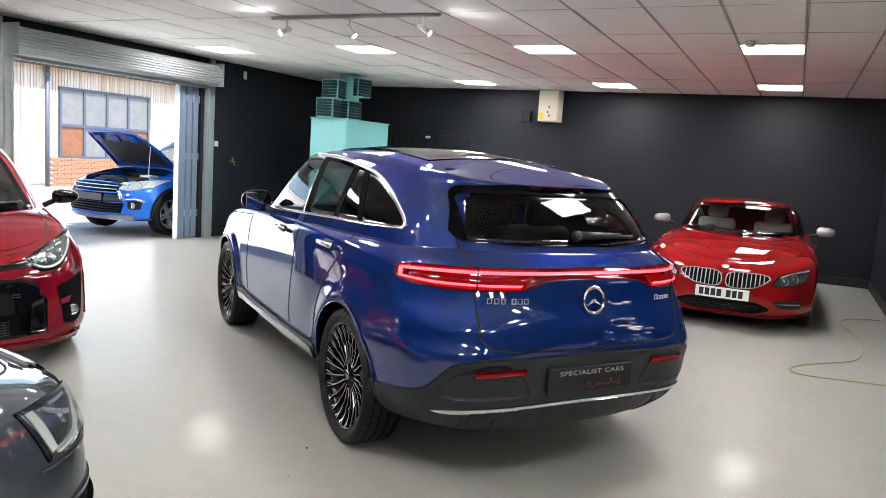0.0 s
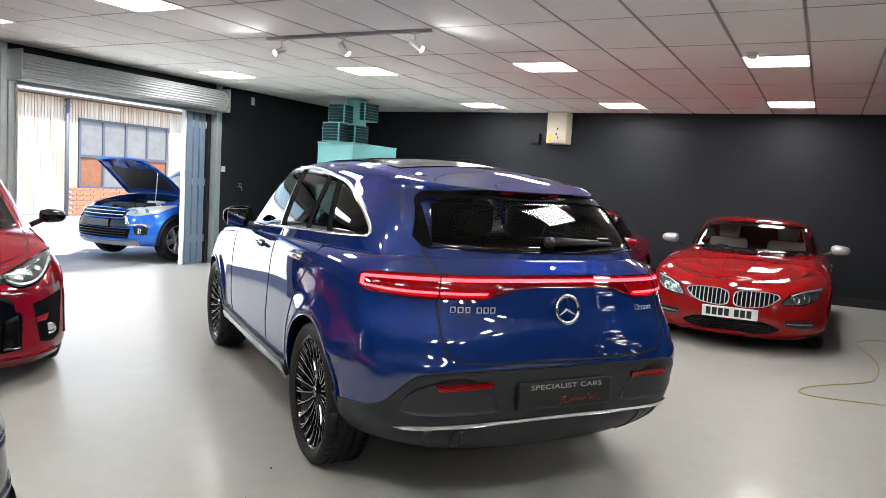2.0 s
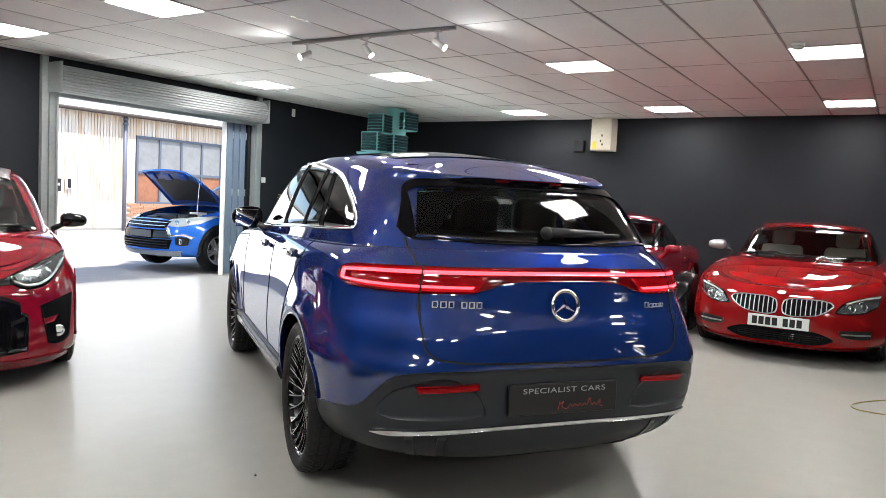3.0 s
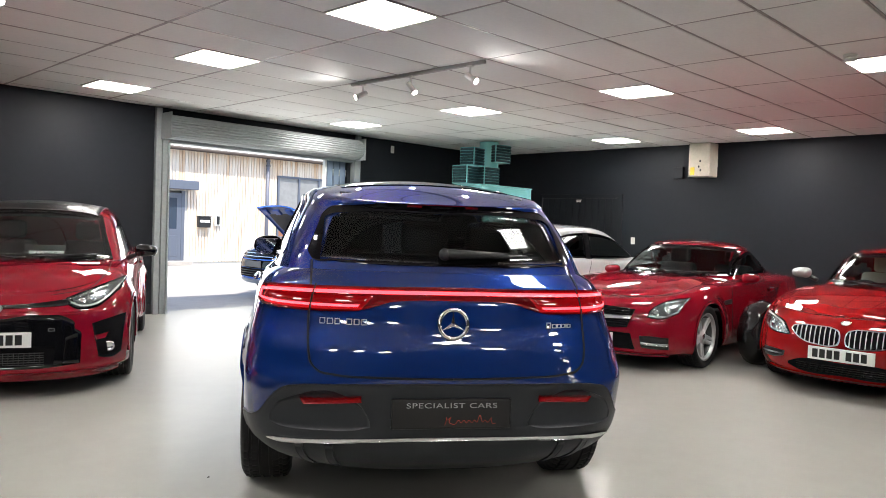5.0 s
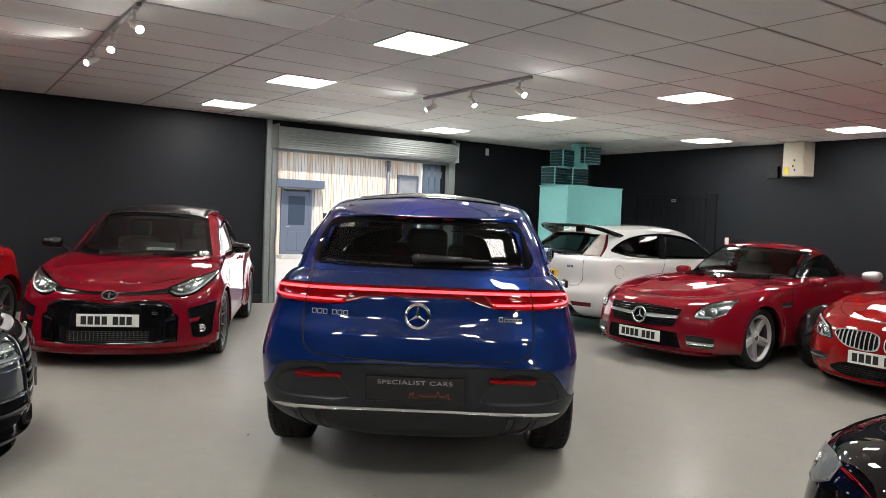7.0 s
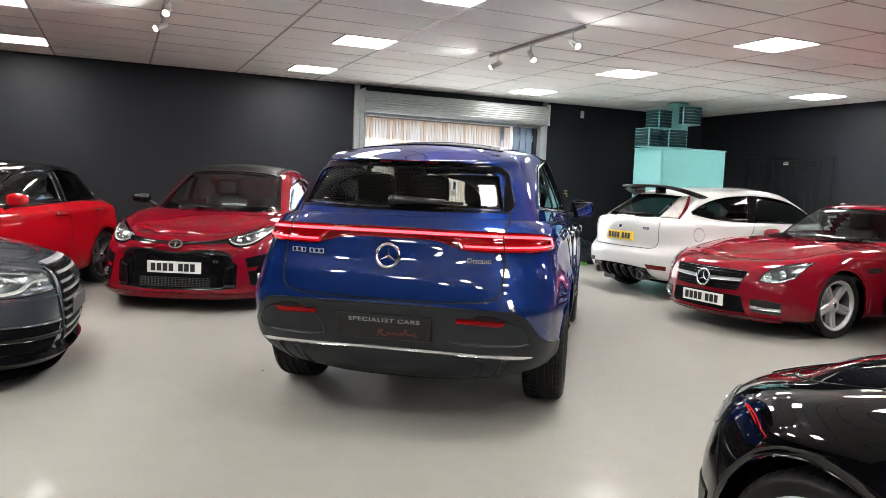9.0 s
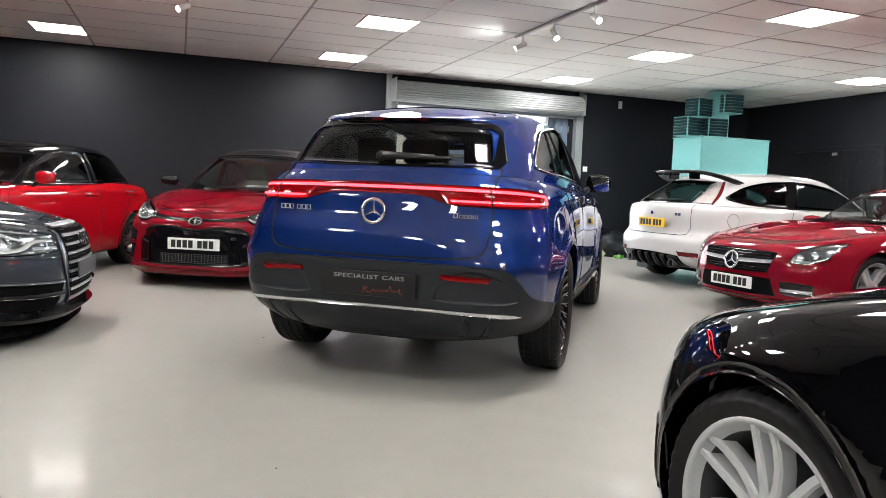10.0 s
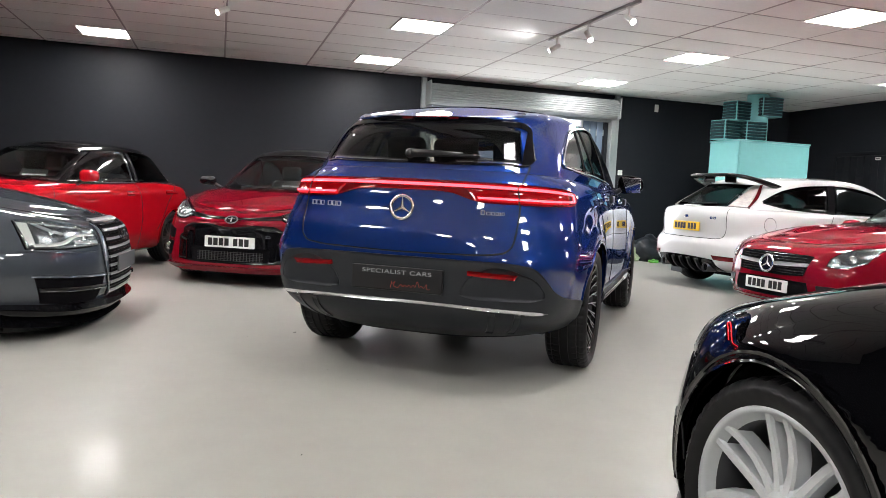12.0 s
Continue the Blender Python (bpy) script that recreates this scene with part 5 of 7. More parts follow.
def suv():
    c = dict(L=4.72, W=1.86, H=1.62, R=0.365, arch=0.405, axle_f=0.93, axle_r=3.72, crown=0.05, roof_crown=0.062, flare=0.022, floor=0.25, axis=1.0, ramp=1.0, track=0.928)
    z5 = lambda a, b, m, d, e: (a, b, m, d, e)
    lower = [(0.34, 4.40, (0.78, 0.80, 0.80, 0.76, 0.66), 0.9, 2.6, 0.55, 2.6, z5(0.24, 0.25, 0.27, 0.27, 0.235)),
             (0.14, 4.555, (0.84, 0.865, 0.865, 0.85, 0.79), 0.9, 2.6, 0.60, 3.2, z5(0.33, 0.31, 0.31, 0.33, 0.310)),
             (0.03, 4.640, (0.87, 0.900, 0.900, 0.900, 0.868), 0.9, 2.6, 0.62, 3.7, z5(0.46, 0.44, 0.42, 0.44, 0.435)),
             (0.00, 4.645, (0.88, 0.912, 0.912, 0.918, 0.882), 0.9, 2.6, 0.62, 3.9, z5(0.58, 0.56, 0.52, 0.58, 0.57)),
             (0.00, 4.668, (0.88, 0.914, 0.914, 0.922, 0.884), 0.9, 2.6, 0.62, 3.9, z5(0.70, 0.68, 0.60, 0.68, 0.668)),
             (0.02, 4.664, (0.88, 0.912, 0.912, 0.920, 0.868), 0.9, 2.5, 0.64, 3.6, z5(0.78, 0.78, 0.72, 0.78, 0.735)),
             (0.04, 4.652, (0.878, 0.909, 0.909, 0.912, 0.850), 0.9, 2.5, 0.65, 3.5, z5(0.82, 0.83, 0.80, 0.84, 0.830)),
             (0.06, 4.628, (0.875, 0.905, 0.905, 0.905, 0.825), 0.9, 2.5, 0.66, 3.3, z5(0.86, 0.88, 0.88, 0.90, 0.92)),
             (0.12, 4.610, (0.87, 0.893, 0.893, 0.885, 0.785), 1.0, 2.5, 0.66, 3.2, z5(0.91, 0.97, 1.00, 1.02, 1.065)),
             (0.22, 4.560, (0.83, 0.862, 0.865, 0.840, 0.745), 1.1, 2.5, 0.64, 3.1, z5(0.95, 1.03, 1.085, 1.105, 1.12)),
             (0.34, 4.53, (0.78, 0.815, 0.818, 0.780, 0.71), 1.1, 2.5, 0.62, 3.0, z5(0.97, 1.04, 1.095, 1.13, 1.15))]
    upper = [(1.15, 4.530, (0.80, 0.840, 0.848, 0.79, 0.700), 0.7, 2.6, 0.58, 3.0, z5(0.98, 1.03, 1.075, 1.11, 1.14)),
             (1.38, 4.455, (0.75, 0.800, 0.810, 0.752, 0.660), 0.7, 2.6, 0.58, 3.0, z5(1.14, 1.18, 1.21, 1.23, 1.25)),
             (1.62, 4.345, (0.70, 0.738, 0.745, 0.690, 0.622), 0.65, 2.8, 0.56, 3.0, z5(1.32, 1.36, 1.37, 1.365, 1.37)),
             (1.80, 4.255, (0.66, 0.690, 0.695, 0.645, 0.592), 0.62, 2.9, 0.56, 3.0, z5(1.42, 1.465, 1.475, 1.445, 1.436)),
             (1.90, 4.275, (0.62, 0.648, 0.655, 0.612, 0.570), 0.62, 2.9, 0.56, 3.0, z5(1.475, 1.525, 1.535, 1.492, 1.447)),
             (2.00, 4.255, (0.57, 0.598, 0.605, 0.570, 0.535), 0.62, 2.9, 0.52, 3.0, z5(1.50, 1.552, 1.562, 1.518, 1.459))]
    car = Car("suv", "shiny metallic blue electric sport utility car with lit tail lamps", at(4.626, 2.888, 54.33), c, lower, upper, BLUE)
    # rear glass with gloss black side fins
    car.window("rear_window", "rear", [(-0.515, 1.380), (-0.47, 1.402), (-0.36, 1.412), (0, 1.418), (0.36, 1.412), (0.47, 1.402), (0.515, 1.380)], [(-0.580, 1.198), (0, 1.187), (0.580, 1.198)], REAR_TINT, label="dark tinted rear window", border=-0.02, seal=False)
    car.surround("rear_window_frame", "rear", [(-0.580, 1.340), (-0.560, 1.395), (-0.525, 1.428), (-0.44, 1.441), (0, 1.448), (0.44, 1.441), (0.525, 1.428), (0.560, 1.395), (0.580, 1.340)],
                 [(-0.624, 1.225), (-0.606, 1.192), (-0.50, 1.184), (0, 1.176), (0.50, 1.184), (0.606, 1.192), (0.624, 1.225)], BLACK_TRIM, 96, 34, 6, 5, 1, 0.0065, 0.010, "gloss black surround of the rear window")
    car.patch("third_brake_lamp", "rear", [(-0.17, 1.452), (0.17, 1.452)], [(-0.17, 1.443), (0.17, 1.443)], RED_LENS, 10, 3, 0.004)
    car.window("windshield", "front", [(-0.55, 1.46), (0, 1.49), (0.55, 1.46)], [(-0.70, 1.05), (0, 1.03), (0.70, 1.05)], SCREEN)
    top = [(1.80, 1.125), (2.00, 1.36), (2.235, 1.492), (2.70, 1.524), (3.25, 1.490), (3.50, 1.450), (3.72, 1.375), (3.90, 1.300), (4.01, 1.235), (4.03, 1.213)]
    bot = [(1.78, 1.108), (2.4, 1.135), (2.76, 1.152), (3.25, 1.173), (3.6, 1.183), (4.02, 1.204)]
    tp, bt = polyline(top, 80), polyline(bot, 80)
    def cut(p, a, b):
        return [(x, np.interp(x, p[:, 0], p[:, 1])) for x in np.linspace(a, b, 14)]
    for (a, b), (e, f), g in (((1.84, 2.665), (1.83, 2.725), TINT), ((2.735, 3.205), (2.80, 3.225), PRIVACY), ((3.25, 3.345), (3.265, 3.55), PRIVACY), ((3.39, 4.015), (3.595, 4.01), PRIVACY)):
        car.window("side_window", "side", cut(tp, a, b), cut(bt, e, f), g, n=26, border=0.012, seal=False)
    for (a, b), (e, f) in (((2.655, 2.745), (2.715, 2.81)), ((3.195, 3.26), (3.215, 3.275)), ((3.335, 3.40), (3.54, 3.605))):
        car.patch("pillar_trim", "side", cut(tp, a, b), cut(bt, e, f), WELL_MAT, 6, 10, 0.0065)
    def chrome(p, w):
        q = polyline(p, 60)
        t = np.gradient(q, axis=0)
        t /= np.linalg.norm(t, axis=1)[:, None]
        nn = np.stack([-t[:, 1], t[:, 0]], 1) * w / 2
        return list(q + nn), list(q - nn)
    for p, w in ((top, 0.017), (bot, 0.013)):
        a, b = chrome(p, w)
        car.patch("window_trim", "side", a, b, CHROME, 60, 3, 0.010, 0.012)
    car.finish()
    # lamps across the tail
    def both_ways(rows):
        return [(-x, z) for x, z in reversed(rows)] + [r for r in rows if r[0] > 0]
    lt = both_ways([(0, 1.088), (20, 1.084), (36, 1.080), (50, 1.072), (58, 1.062), (61.5, 1.046), (62.6, 1.030)])
    lb = both_ways([(0, 1.034), (14, 1.030), (17, 1.024), (21, 1.002), (25, 0.984), (30, 0.979), (36, 0.977), (50, 0.977), (58, 0.984), (61.5, 1.000), (62.6, 1.016)])
    lens, = car.patch("tail_lamp", "cyl_r", lt, lb, RED_LENS, 130, 7, 0.008, 0.012, "long red tail lamp bar, lit", both=False)
    car.patch("light_strip", "cyl_r", both_ways([(0, 1.070), (36, 1.064), (50, 1.056), (60, 1.044)]), both_ways([(0, 1.058), (36, 1.052), (50, 1.044), (60, 1.034)]), LIT_RED, 90, 2, 0.011, 0.004, both=False, parent=lens)
    for s in (1, -1):
        car.patch("light_strip", "cyl_r", [(s * 24.5, 1.010), (s * 37, 1.008), (s * 50, 1.006), (s * 59, 1.008)], [(s * 25, 1.000), (s * 37, 0.998), (s * 50, 0.996), (s * 59, 0.999)], LIT_RED, 24, 2, 0.011, 0.004, both=False, parent=lens)
        car.patch("light_strip", "cyl_r", [(s * 59, 1.044), (s * 60.5, 1.040)], [(s * 58.6, 0.999), (s * 60.2, 1.003)], LIT_RED, 4, 6, 0.011, 0.004, both=False, parent=lens)
        car.patch("glow_field", "cyl_r", [(s * 20, 1.078), (s * 40, 1.073), (s * 56, 1.060)], [(s * 24, 0.990), (s * 40, 0.985), (s * 56, 0.990)], LIT_RED_DIM, 24, 3, 0.0095, 0.002, both=False, parent=lens)
    car.line("rear", [(0.606, 1.185), (0.606, 1.10), (0.610, 1.00), (0.612, 0.90), (0.608, 0.820), (0.596, 0.765), (0.565, 0.735), (0.50, 0.722), (0.30, 0.712), (0, 0.706)], 0.009, n=110, off=0.0035, both=True)
    car.line("cyl_r", [(36.6, 0.972), (36.6, 1.084)], 0.4, n=8, off=0.013, both=True)
    # bumper cladding
    ct = both_ways([(0, 0.686), (18, 0.686), (30, 0.683), (36, 0.676), (40, 0.656), (43.5, 0.600), (46.5, 0.542), (49.5, 0.514), (54, 0.494), (62, 0.472), (70, 0.453), (77, 0.448)])
    cb = both_ways([(0, 0.242), (30, 0.246), (45, 0.262), (60, 0.290), (77, 0.318)])
    car.patch("bumper_cladding", "cyl_r", ct, cb, CLADDING, 120, 26, 0.006, 0.012, "dark grey plastic rear bumper", both=False)
    for s in (1, -1):
        car.patch("bumper_panel", "cyl_r", [(s * 20.5, 0.520), (s * 22, 0.575), (s * 25.5, 0.632), (s * 37, 0.628), (s * 41, 0.590), (s * 43.5, 0.530)], [(s * 20.5, 0.500), (s * 24, 0.486), (s * 30, 0.484), (s * 37, 0.486), (s * 40.5, 0.490), (s * 43.5, 0.505)], CLADDING, 26, 8, 0.0085, 0.006, both=False)
        car.patch("reflector", "cyl_r", [(s * 22.4, 0.636), (s * 35.5, 0.627)], [(s * 22.4, 0.612), (s * 34.8, 0.600)], RED_REFLECT, 16, 3, 0.018, 0.01, "red reflector", both=False)
        # short upright fins between the bright strip and the lower edge
        for a0 in (30.0, 37.0):
            car.patch("diffuser_fin", "cyl_r", [(s * (a0 - 0.9), 0.418), (s * (a0 + 0.9), 0.416)], [(s * (a0 + 0.2), 0.300), (s * (a0 + 2.6), 0.300)], CLADDING, 5, 8, 0.012, 0.016, both=False)
    car.patch("chrome_strip", "cyl_r", both_ways([(0, 0.455), (20, 0.453), (34, 0.446), (43, 0.437), (45.2, 0.432)]), both_ways([(0, 0.439), (20, 0.437), (34, 0.429), (43, 0.421), (45.2, 0.427)]), CHROME, 80, 4, 0.016, 0.014, "chrome strip along the bumper", both=False)
    # dealer plate
    p, nn = car.cast("rear", 0, 0.560)
    plate = part("dealer_plate", box((-0.258, -0.008, -0.064), (0.258, 0.008, 0.064), 0.005), material("dealer plate grey", (0.012, 0.012, 0.013), 0.3), car.ob, "dark grey dealer plate")
    plate.matrix_basis = pose(p[0] - 0.022, 0, 0.560, 0, 0, -90)
    cu = bpy.data.curves.new("dealer_text", 'FONT')
    cu.body, cu.size, cu.align_x, cu.extrude, cu.space_character = "SPECIALIST CARS", 0.034, 'CENTER', 0.0005, 1.08
    w = new("dealer_text", cu)
    cu.materials.append(material("pale ink", (0.38, 0.38, 0.39), 0.5))
    w.parent = plate
    w.matrix_basis = pose(0, -0.0088, 0.026, 90, 0, 0) @ Matrix.Diagonal((1.42, 0.9, 1, 1))
    inkred = material("red ink", (0.35, 0.035, 0.02), 0.5)
    sc = bpy.data.curves.new("plate_script", 'CURVE')
    sc.dimensions, sc.bevel_depth = '3D', 0.0014
    sp = sc.splines.new('NURBS')
    pts = [(0.0, 0.0), (0.01, 0.035), (0.004, 0.012), (0.03, 0.03), (0.012, 0.010), (0.035, 0.002)]
    pts += [(0.045 + 0.011 * k, 0.008 + (0.012 if k % 2 else -0.004) + (0.02 if k in (9,) else 0)) for k in range(13)] + [(0.196, 0.03), (0.192, 0.0), (0.21, 0.006)]
    sp.points.add(len(pts) - 1)
    for q, (x, z) in zip(sp.points, pts):
        q.co = (x * 1.05 - 0.03, -0.0095, z * 1.35 - 0.048, 1)
    sp.use_endpoint_u, sp.order_u = True, 3
    sc.materials.append(inkred)
    o = new("plate_script", sc)
    o.parent = plate
    ring_badge(car, "rear", 0.0, 0.938, 0.062, CHROME, True, out=0.010, fill=BLUE)
    bars_badge(car, "rear", 0.566, 0.939, (0.024, 0.026, 0.022, -0.014, 0.024, 0.024, 0.024), 0.026, BADGE_METAL, gap=0.25, thin=0.13)
    bars_badge(car, "rear", -0.424, 0.933, (0.021,), 0.025, BADGE_METAL, gap=0.1, thin=0.13)
    bars_badge(car, "rear", -0.452, 0.929, (0.022, 0.018, 0.016, 0.006, 0.016), 0.017, BADGE_METAL, gap=0.22, thin=0.16)
    add_wiper(car, "rear", (-0.02, 1.215), (-0.36, 1.214), 0.010)
    p, nn = car.cast("rear", 0.0, 1.225)
    q, nn = car.cast("rear", -0.27, 1.225)
    arm = rod((p[0] - 0.022, 0.025, 1.232), (q[0] - 0.020, -0.27, 1.232), 0.024, 14, 0.012)
    bmesh.ops.create_uvsphere(arm, u_segments=14, v_segments=10, radius=0.028, matrix=Matrix.Translation((p[0] - 0.020, 0.022, 1.230)))
    part("wiper_base", arm, BLACK_PLASTIC, car.ob, smooth=True)
    # sides
    add_wheels(car, 0.287, 0.245, 24, "multi", BLACK_GLOSS, ALLOY, "black alloy wheel with many polished thin spokes")
    arch_trims(car, BLUE, 0.020, 0.006)
    car.patch("sill_panel", "side", [(1.32, 0.42), (2.3, 0.40), (3.28, 0.42)], [(1.32, 0.315), (2.3, 0.315), (3.28, 0.335)], CLADDING, 30, 5, 0.012, 0.02)
    car.patch("sill_trim", "side", [(1.40, 0.392), (2.3, 0.384), (3.26, 0.398)], [(1.40, 0.336), (2.3, 0.328), (3.26, 0.343)], CHROME, 30, 6, 0.030, 0.03, "polished sill strip")
    car.line("side", [(1.64, 1.09), (1.60, 0.8), (1.62, 0.43)], 0.007)
    car.line("side", [(2.78, 1.14), (2.76, 0.8), (2.72, 0.43)], 0.007)
    car.line("side", [(3.60, 1.17), (3.56, 1.02), (3.40, 0.84), (3.29, 0.66), (3.26, 0.43)], 0.007)
    car.line("side", [(0.45, 0.90), (0.9, 0.975), (1.6, 1.03)], 0.006)
    add_handle(car, 2.44, 1.020)
    add_handle(car, 3.36, 1.036)
    add_mirror(car, 1.95, 0.845, 1.165, BLACK_GLOSS, (0.11, 0.21, 0.17))
    add_cabin(car, (2.35,), z=0.55, dash_d=1.65, dash_z=1.0)
    for y in (0.36, -0.36, 0):
        add_seat(car, c["front"] - 3.25, y, 0.55, SEAT_DARK, 0.56, "rear_seat")
    add_lamp(car, "headlamp", "cyl_f", [(28, 0.86), (45, 0.90), (62, 0.93)], [(28, 0.77), (45, 0.78), (62, 0.83)], bulbs=((40, 0.83),))
    for s in (1, -1):
        car.patch("pillar_lining", "rear", [(s * 0.500, 1.432), (s * 0.640, 1.400)], [(s * 0.575, 1.185), (s * 0.690, 1.170)], WELL_MAT, 10, 10, -0.022, 0.004, both=False)
    car.patch("pillar_lining", "side", [(4.06, 1.30), (4.20, 1.40), (4.30, 1.40)], [(4.06, 1.16), (4.25, 1.16), (4.42, 1.16)], WELL_MAT, 10, 8, -0.022, 0.004)
    part("parcel_cover", box((c["front"] - 4.30, -0.56, 1.085), (c["front"] - 3.55, 0.56, 1.10), 0.01), WELL_MAT, car.ob)
    part("headlining", box((c["front"] - 3.95, -0.48, 1.50), (c["front"] - 2.2, 0.48, 1.515), 0.01), SEAT_DARK, car.ob)
    car.patch("glass_roof", "top", [(2.16, 0.47), (3.0, 0.49), (3.70, 0.46)], [(2.16, -0.47), (3.0, -0.49), (3.70, -0.46)], BLACK_GLOSS, 24, 18, 0.004, 0.006, "black glass roof")
    return car


def hatch_gr():
    c = dict(L=3.99, W=1.79, H=1.455, R=0.325, arch=0.36, axle_f=0.83, axle_r=3.37, flare=0.035, floor=0.17, axis=0.95, track=0.893,
             ridges=[([(1.05, 0.62), (0.60, 0.56), (0.30, 0.40)], 0.006, 0.09)])
    lower = [(0.12, 3.85, 0.80, 0.75, 3.0, 0.5, 3.0, (0.135, 0.16, 0.17, 0.2, 0.25)),
             (0.02, 3.95, 0.86, 0.75, 3.0, 0.5, 3.0, (0.165, 0.20, 0.22, 0.25, 0.31)),
             (0.00, 3.99, 0.870, 0.75, 3.0, 0.5, 3.0, (0.22, 0.30, 0.34, 0.40, 0.42)),
             (0.02, 3.98, 0.868, 0.75, 3.0, 0.5, 3.0, (0.42, 0.46, 0.48, 0.54, 0.56)),
             (0.03, 3.97, 0.866, 0.80, 2.9, 0.5, 3.0, (0.60, 0.64, 0.66, 0.70, 0.72)),
             (0.07, 3.93, 0.862, 0.85, 2.7, 0.5, 2.9, (0.67, 0.76, 0.80, 0.84, 0.84)),
             (0.14, 3.88, 0.845, 0.95, 2.6, 0.5, 2.8, (0.715, 0.86, 0.90, 0.94, 0.94)),
             (0.24, 3.80, (0.76, 0.78, 0.79, 0.79, 0.74), 1.0, 2.6, 0.5, 2.7, (0.745, 0.91, 0.945, 0.98, 1.0))]
    upper = [(0.98, 3.78, (0.75, 0.770, 0.772, 0.75, 0.70), 0.50, 2.8, 0.5, 2.7, (0.86, 0.92, 0.94, 0.97, 0.98)),
             (1.24, 3.69, (0.71, 0.730, 0.730, 0.695, 0.63), 0.50, 2.8, 0.5, 2.7, (1.04, 1.08, 1.09, 1.09, 1.09)),
             (1.54, 3.55, (0.65, 0.670, 0.668, 0.625, 0.56), 0.50, 2.8, 0.5, 2.8, (1.23, 1.255, 1.26, 1.245, 1.22)),
             (1.76, 3.46, (0.585, 0.605, 0.602, 0.56, 0.50), 0.50, 2.8, 0.5, 2.8, (1.345, 1.37, 1.37, 1.34, 1.31)),
             (1.90, 3.42, (0.52, 0.545, 0.545, 0.505, 0.46), 0.50, 2.8, 0.5, 2.9, (1.385, 1.41, 1.405, 1.37, 1.34))]
    car = Car("hatchback", "red hot hatchback with gloss black grille and mirrors, parked nose out", at(3.34, 6.58, 244.5), c, lower, upper, RED_DEEP)
    car.window("windshield", "front", [(-0.545, 1.345), (0, 1.372), (0.545, 1.345)], [(-0.69, 0.955), (0, 0.94), (0.69, 0.955)], HAZY)
    car.window("side_window", "side", [(1.48, 0.99), (1.80, 1.20), (2.35, 1.325)], [(1.44, 0.965), (1.9, 0.97), (2.35, 0.98)], TINT)
    car.window("side_window", "side", [(2.41, 1.33), (2.8, 1.30), (3.2, 1.13)], [(2.41, 0.985), (2.8, 1.0), (3.2, 1.03)], TINT)
    car.finish()
    car.patch("roof_skin", "top", [(1.84, 0.515), (2.6, 0.535), (3.36, 0.465)], [(1.84, -0.515), (2.6, -0.535), (3.36, -0.465)], CARBON, 32, 24, 0.016, 0.024, "dark carbon roof skin")
    g, = car.patch("grille_panel", "front", [(0.575, 0.455), (0.565, 0.480), (0.530, 0.500), (0.525, 0.555), (0.50, 0.572), (0, 0.580), (-0.50, 0.572), (-0.525, 0.555), (-0.530, 0.500), (-0.565, 0.480), (-0.575, 0.455)],
                   [(0.570, 0.245), (0.40, 0.228), (0, 0.222), (-0.40, 0.228), (-0.570, 0.245)], BLACK_GLOSS, 60, 14, 0.004, 0.01, "gloss black bumper grille")
    car.patch("inner_grille", "front", [(0.41, 0.380), (0, 0.384), (-0.41, 0.380)], [(0.40, 0.246), (0, 0.240), (-0.40, 0.246)], WELL_MAT, 24, 6, 0.007, 0.004, both=False, parent=g)
    slats(car, "slat", "front", [0.252 + 0.0165 * k for k in range(6)], -0.34, 0.34, 0.005, MESH_GREY, g, 0.013, False)
    slats(car, "slat", "front", [-0.315 + 0.033 * k for k in range(20)], 0.250, 0.340, 0.004, MESH_GREY, g, 0.012, True)
    for s in (1, -1):
        car.patch("grille_blade", "front", [(s * 0.545, 0.470), (s * 0.470, 0.440)], [(s * 0.560, 0.250), (s * 0.455, 0.250)], BLACK_GLOSS, 8, 8, 0.016, 0.014, both=False, parent=g)
    car.patch("nose_slot", "front", [(-0.50, 0.716), (-0.3, 0.690), (-0.1, 0.678), (0.1, 0.678), (0.3, 0.690), (0.50, 0.716)], [(-0.52, 0.672), (-0.3, 0.660), (-0.1, 0.655), (0.1, 0.655), (0.3, 0.660), (0.52, 0.672)], BLACK_GLOSS, 40, 3, 0.004)
    car.patch("bumper_ridge", "front", [(-0.60, 0.622), (0, 0.632), (0.60, 0.622)], [(-0.60, 0.602), (0, 0.608), (0.60, 0.602)], RED_DEEP, 30, 5, 0.012, 0.02)
    o = ring_badge(car, "front", 0.0, 0.655, 0.044, ALLOY_DARK, False, out=0.024, fill=BLACK_GLOSS)
    o.scale = (1.4, 1, 1)
    part("badge_bar", join(box((-0.03, 0.002, 0.006), (0.03, 0.006, 0.014), 0.002), box((-0.006, 0.002, -0.03), (0.006, 0.006, 0.03), 0.002)), ALLOY_DARK, o)
    car.patch("lamp_bezel", "front", [(0.455, 0.718), (0.60, 0.772), (0.72, 0.815), (0.845, 0.856)], [(0.465, 0.680), (0.54, 0.640), (0.66, 0.648), (0.81, 0.760)], BLACK_TRIM, 20, 7, 0.0014, 0.004, both=True)
    add_lamp(car, "headlamp", "front", [(0.47, 0.708), (0.60, 0.758), (0.72, 0.802), (0.83, 0.842)], [(0.475, 0.688), (0.54, 0.652), (0.66, 0.660), (0.79, 0.765)], bowl=LAMP_DARK, bulbs=((0.565, 0.694), (0.630, 0.712), (0.695, 0.735)), r=0.026,
             drl=([(0.49, 0.690), (0.55, 0.668), (0.66, 0.678), (0.735, 0.730), (0.79, 0.795)], [(0.49, 0.680), (0.55, 0.657), (0.667, 0.668), (0.745, 0.722), (0.80, 0.787)]))
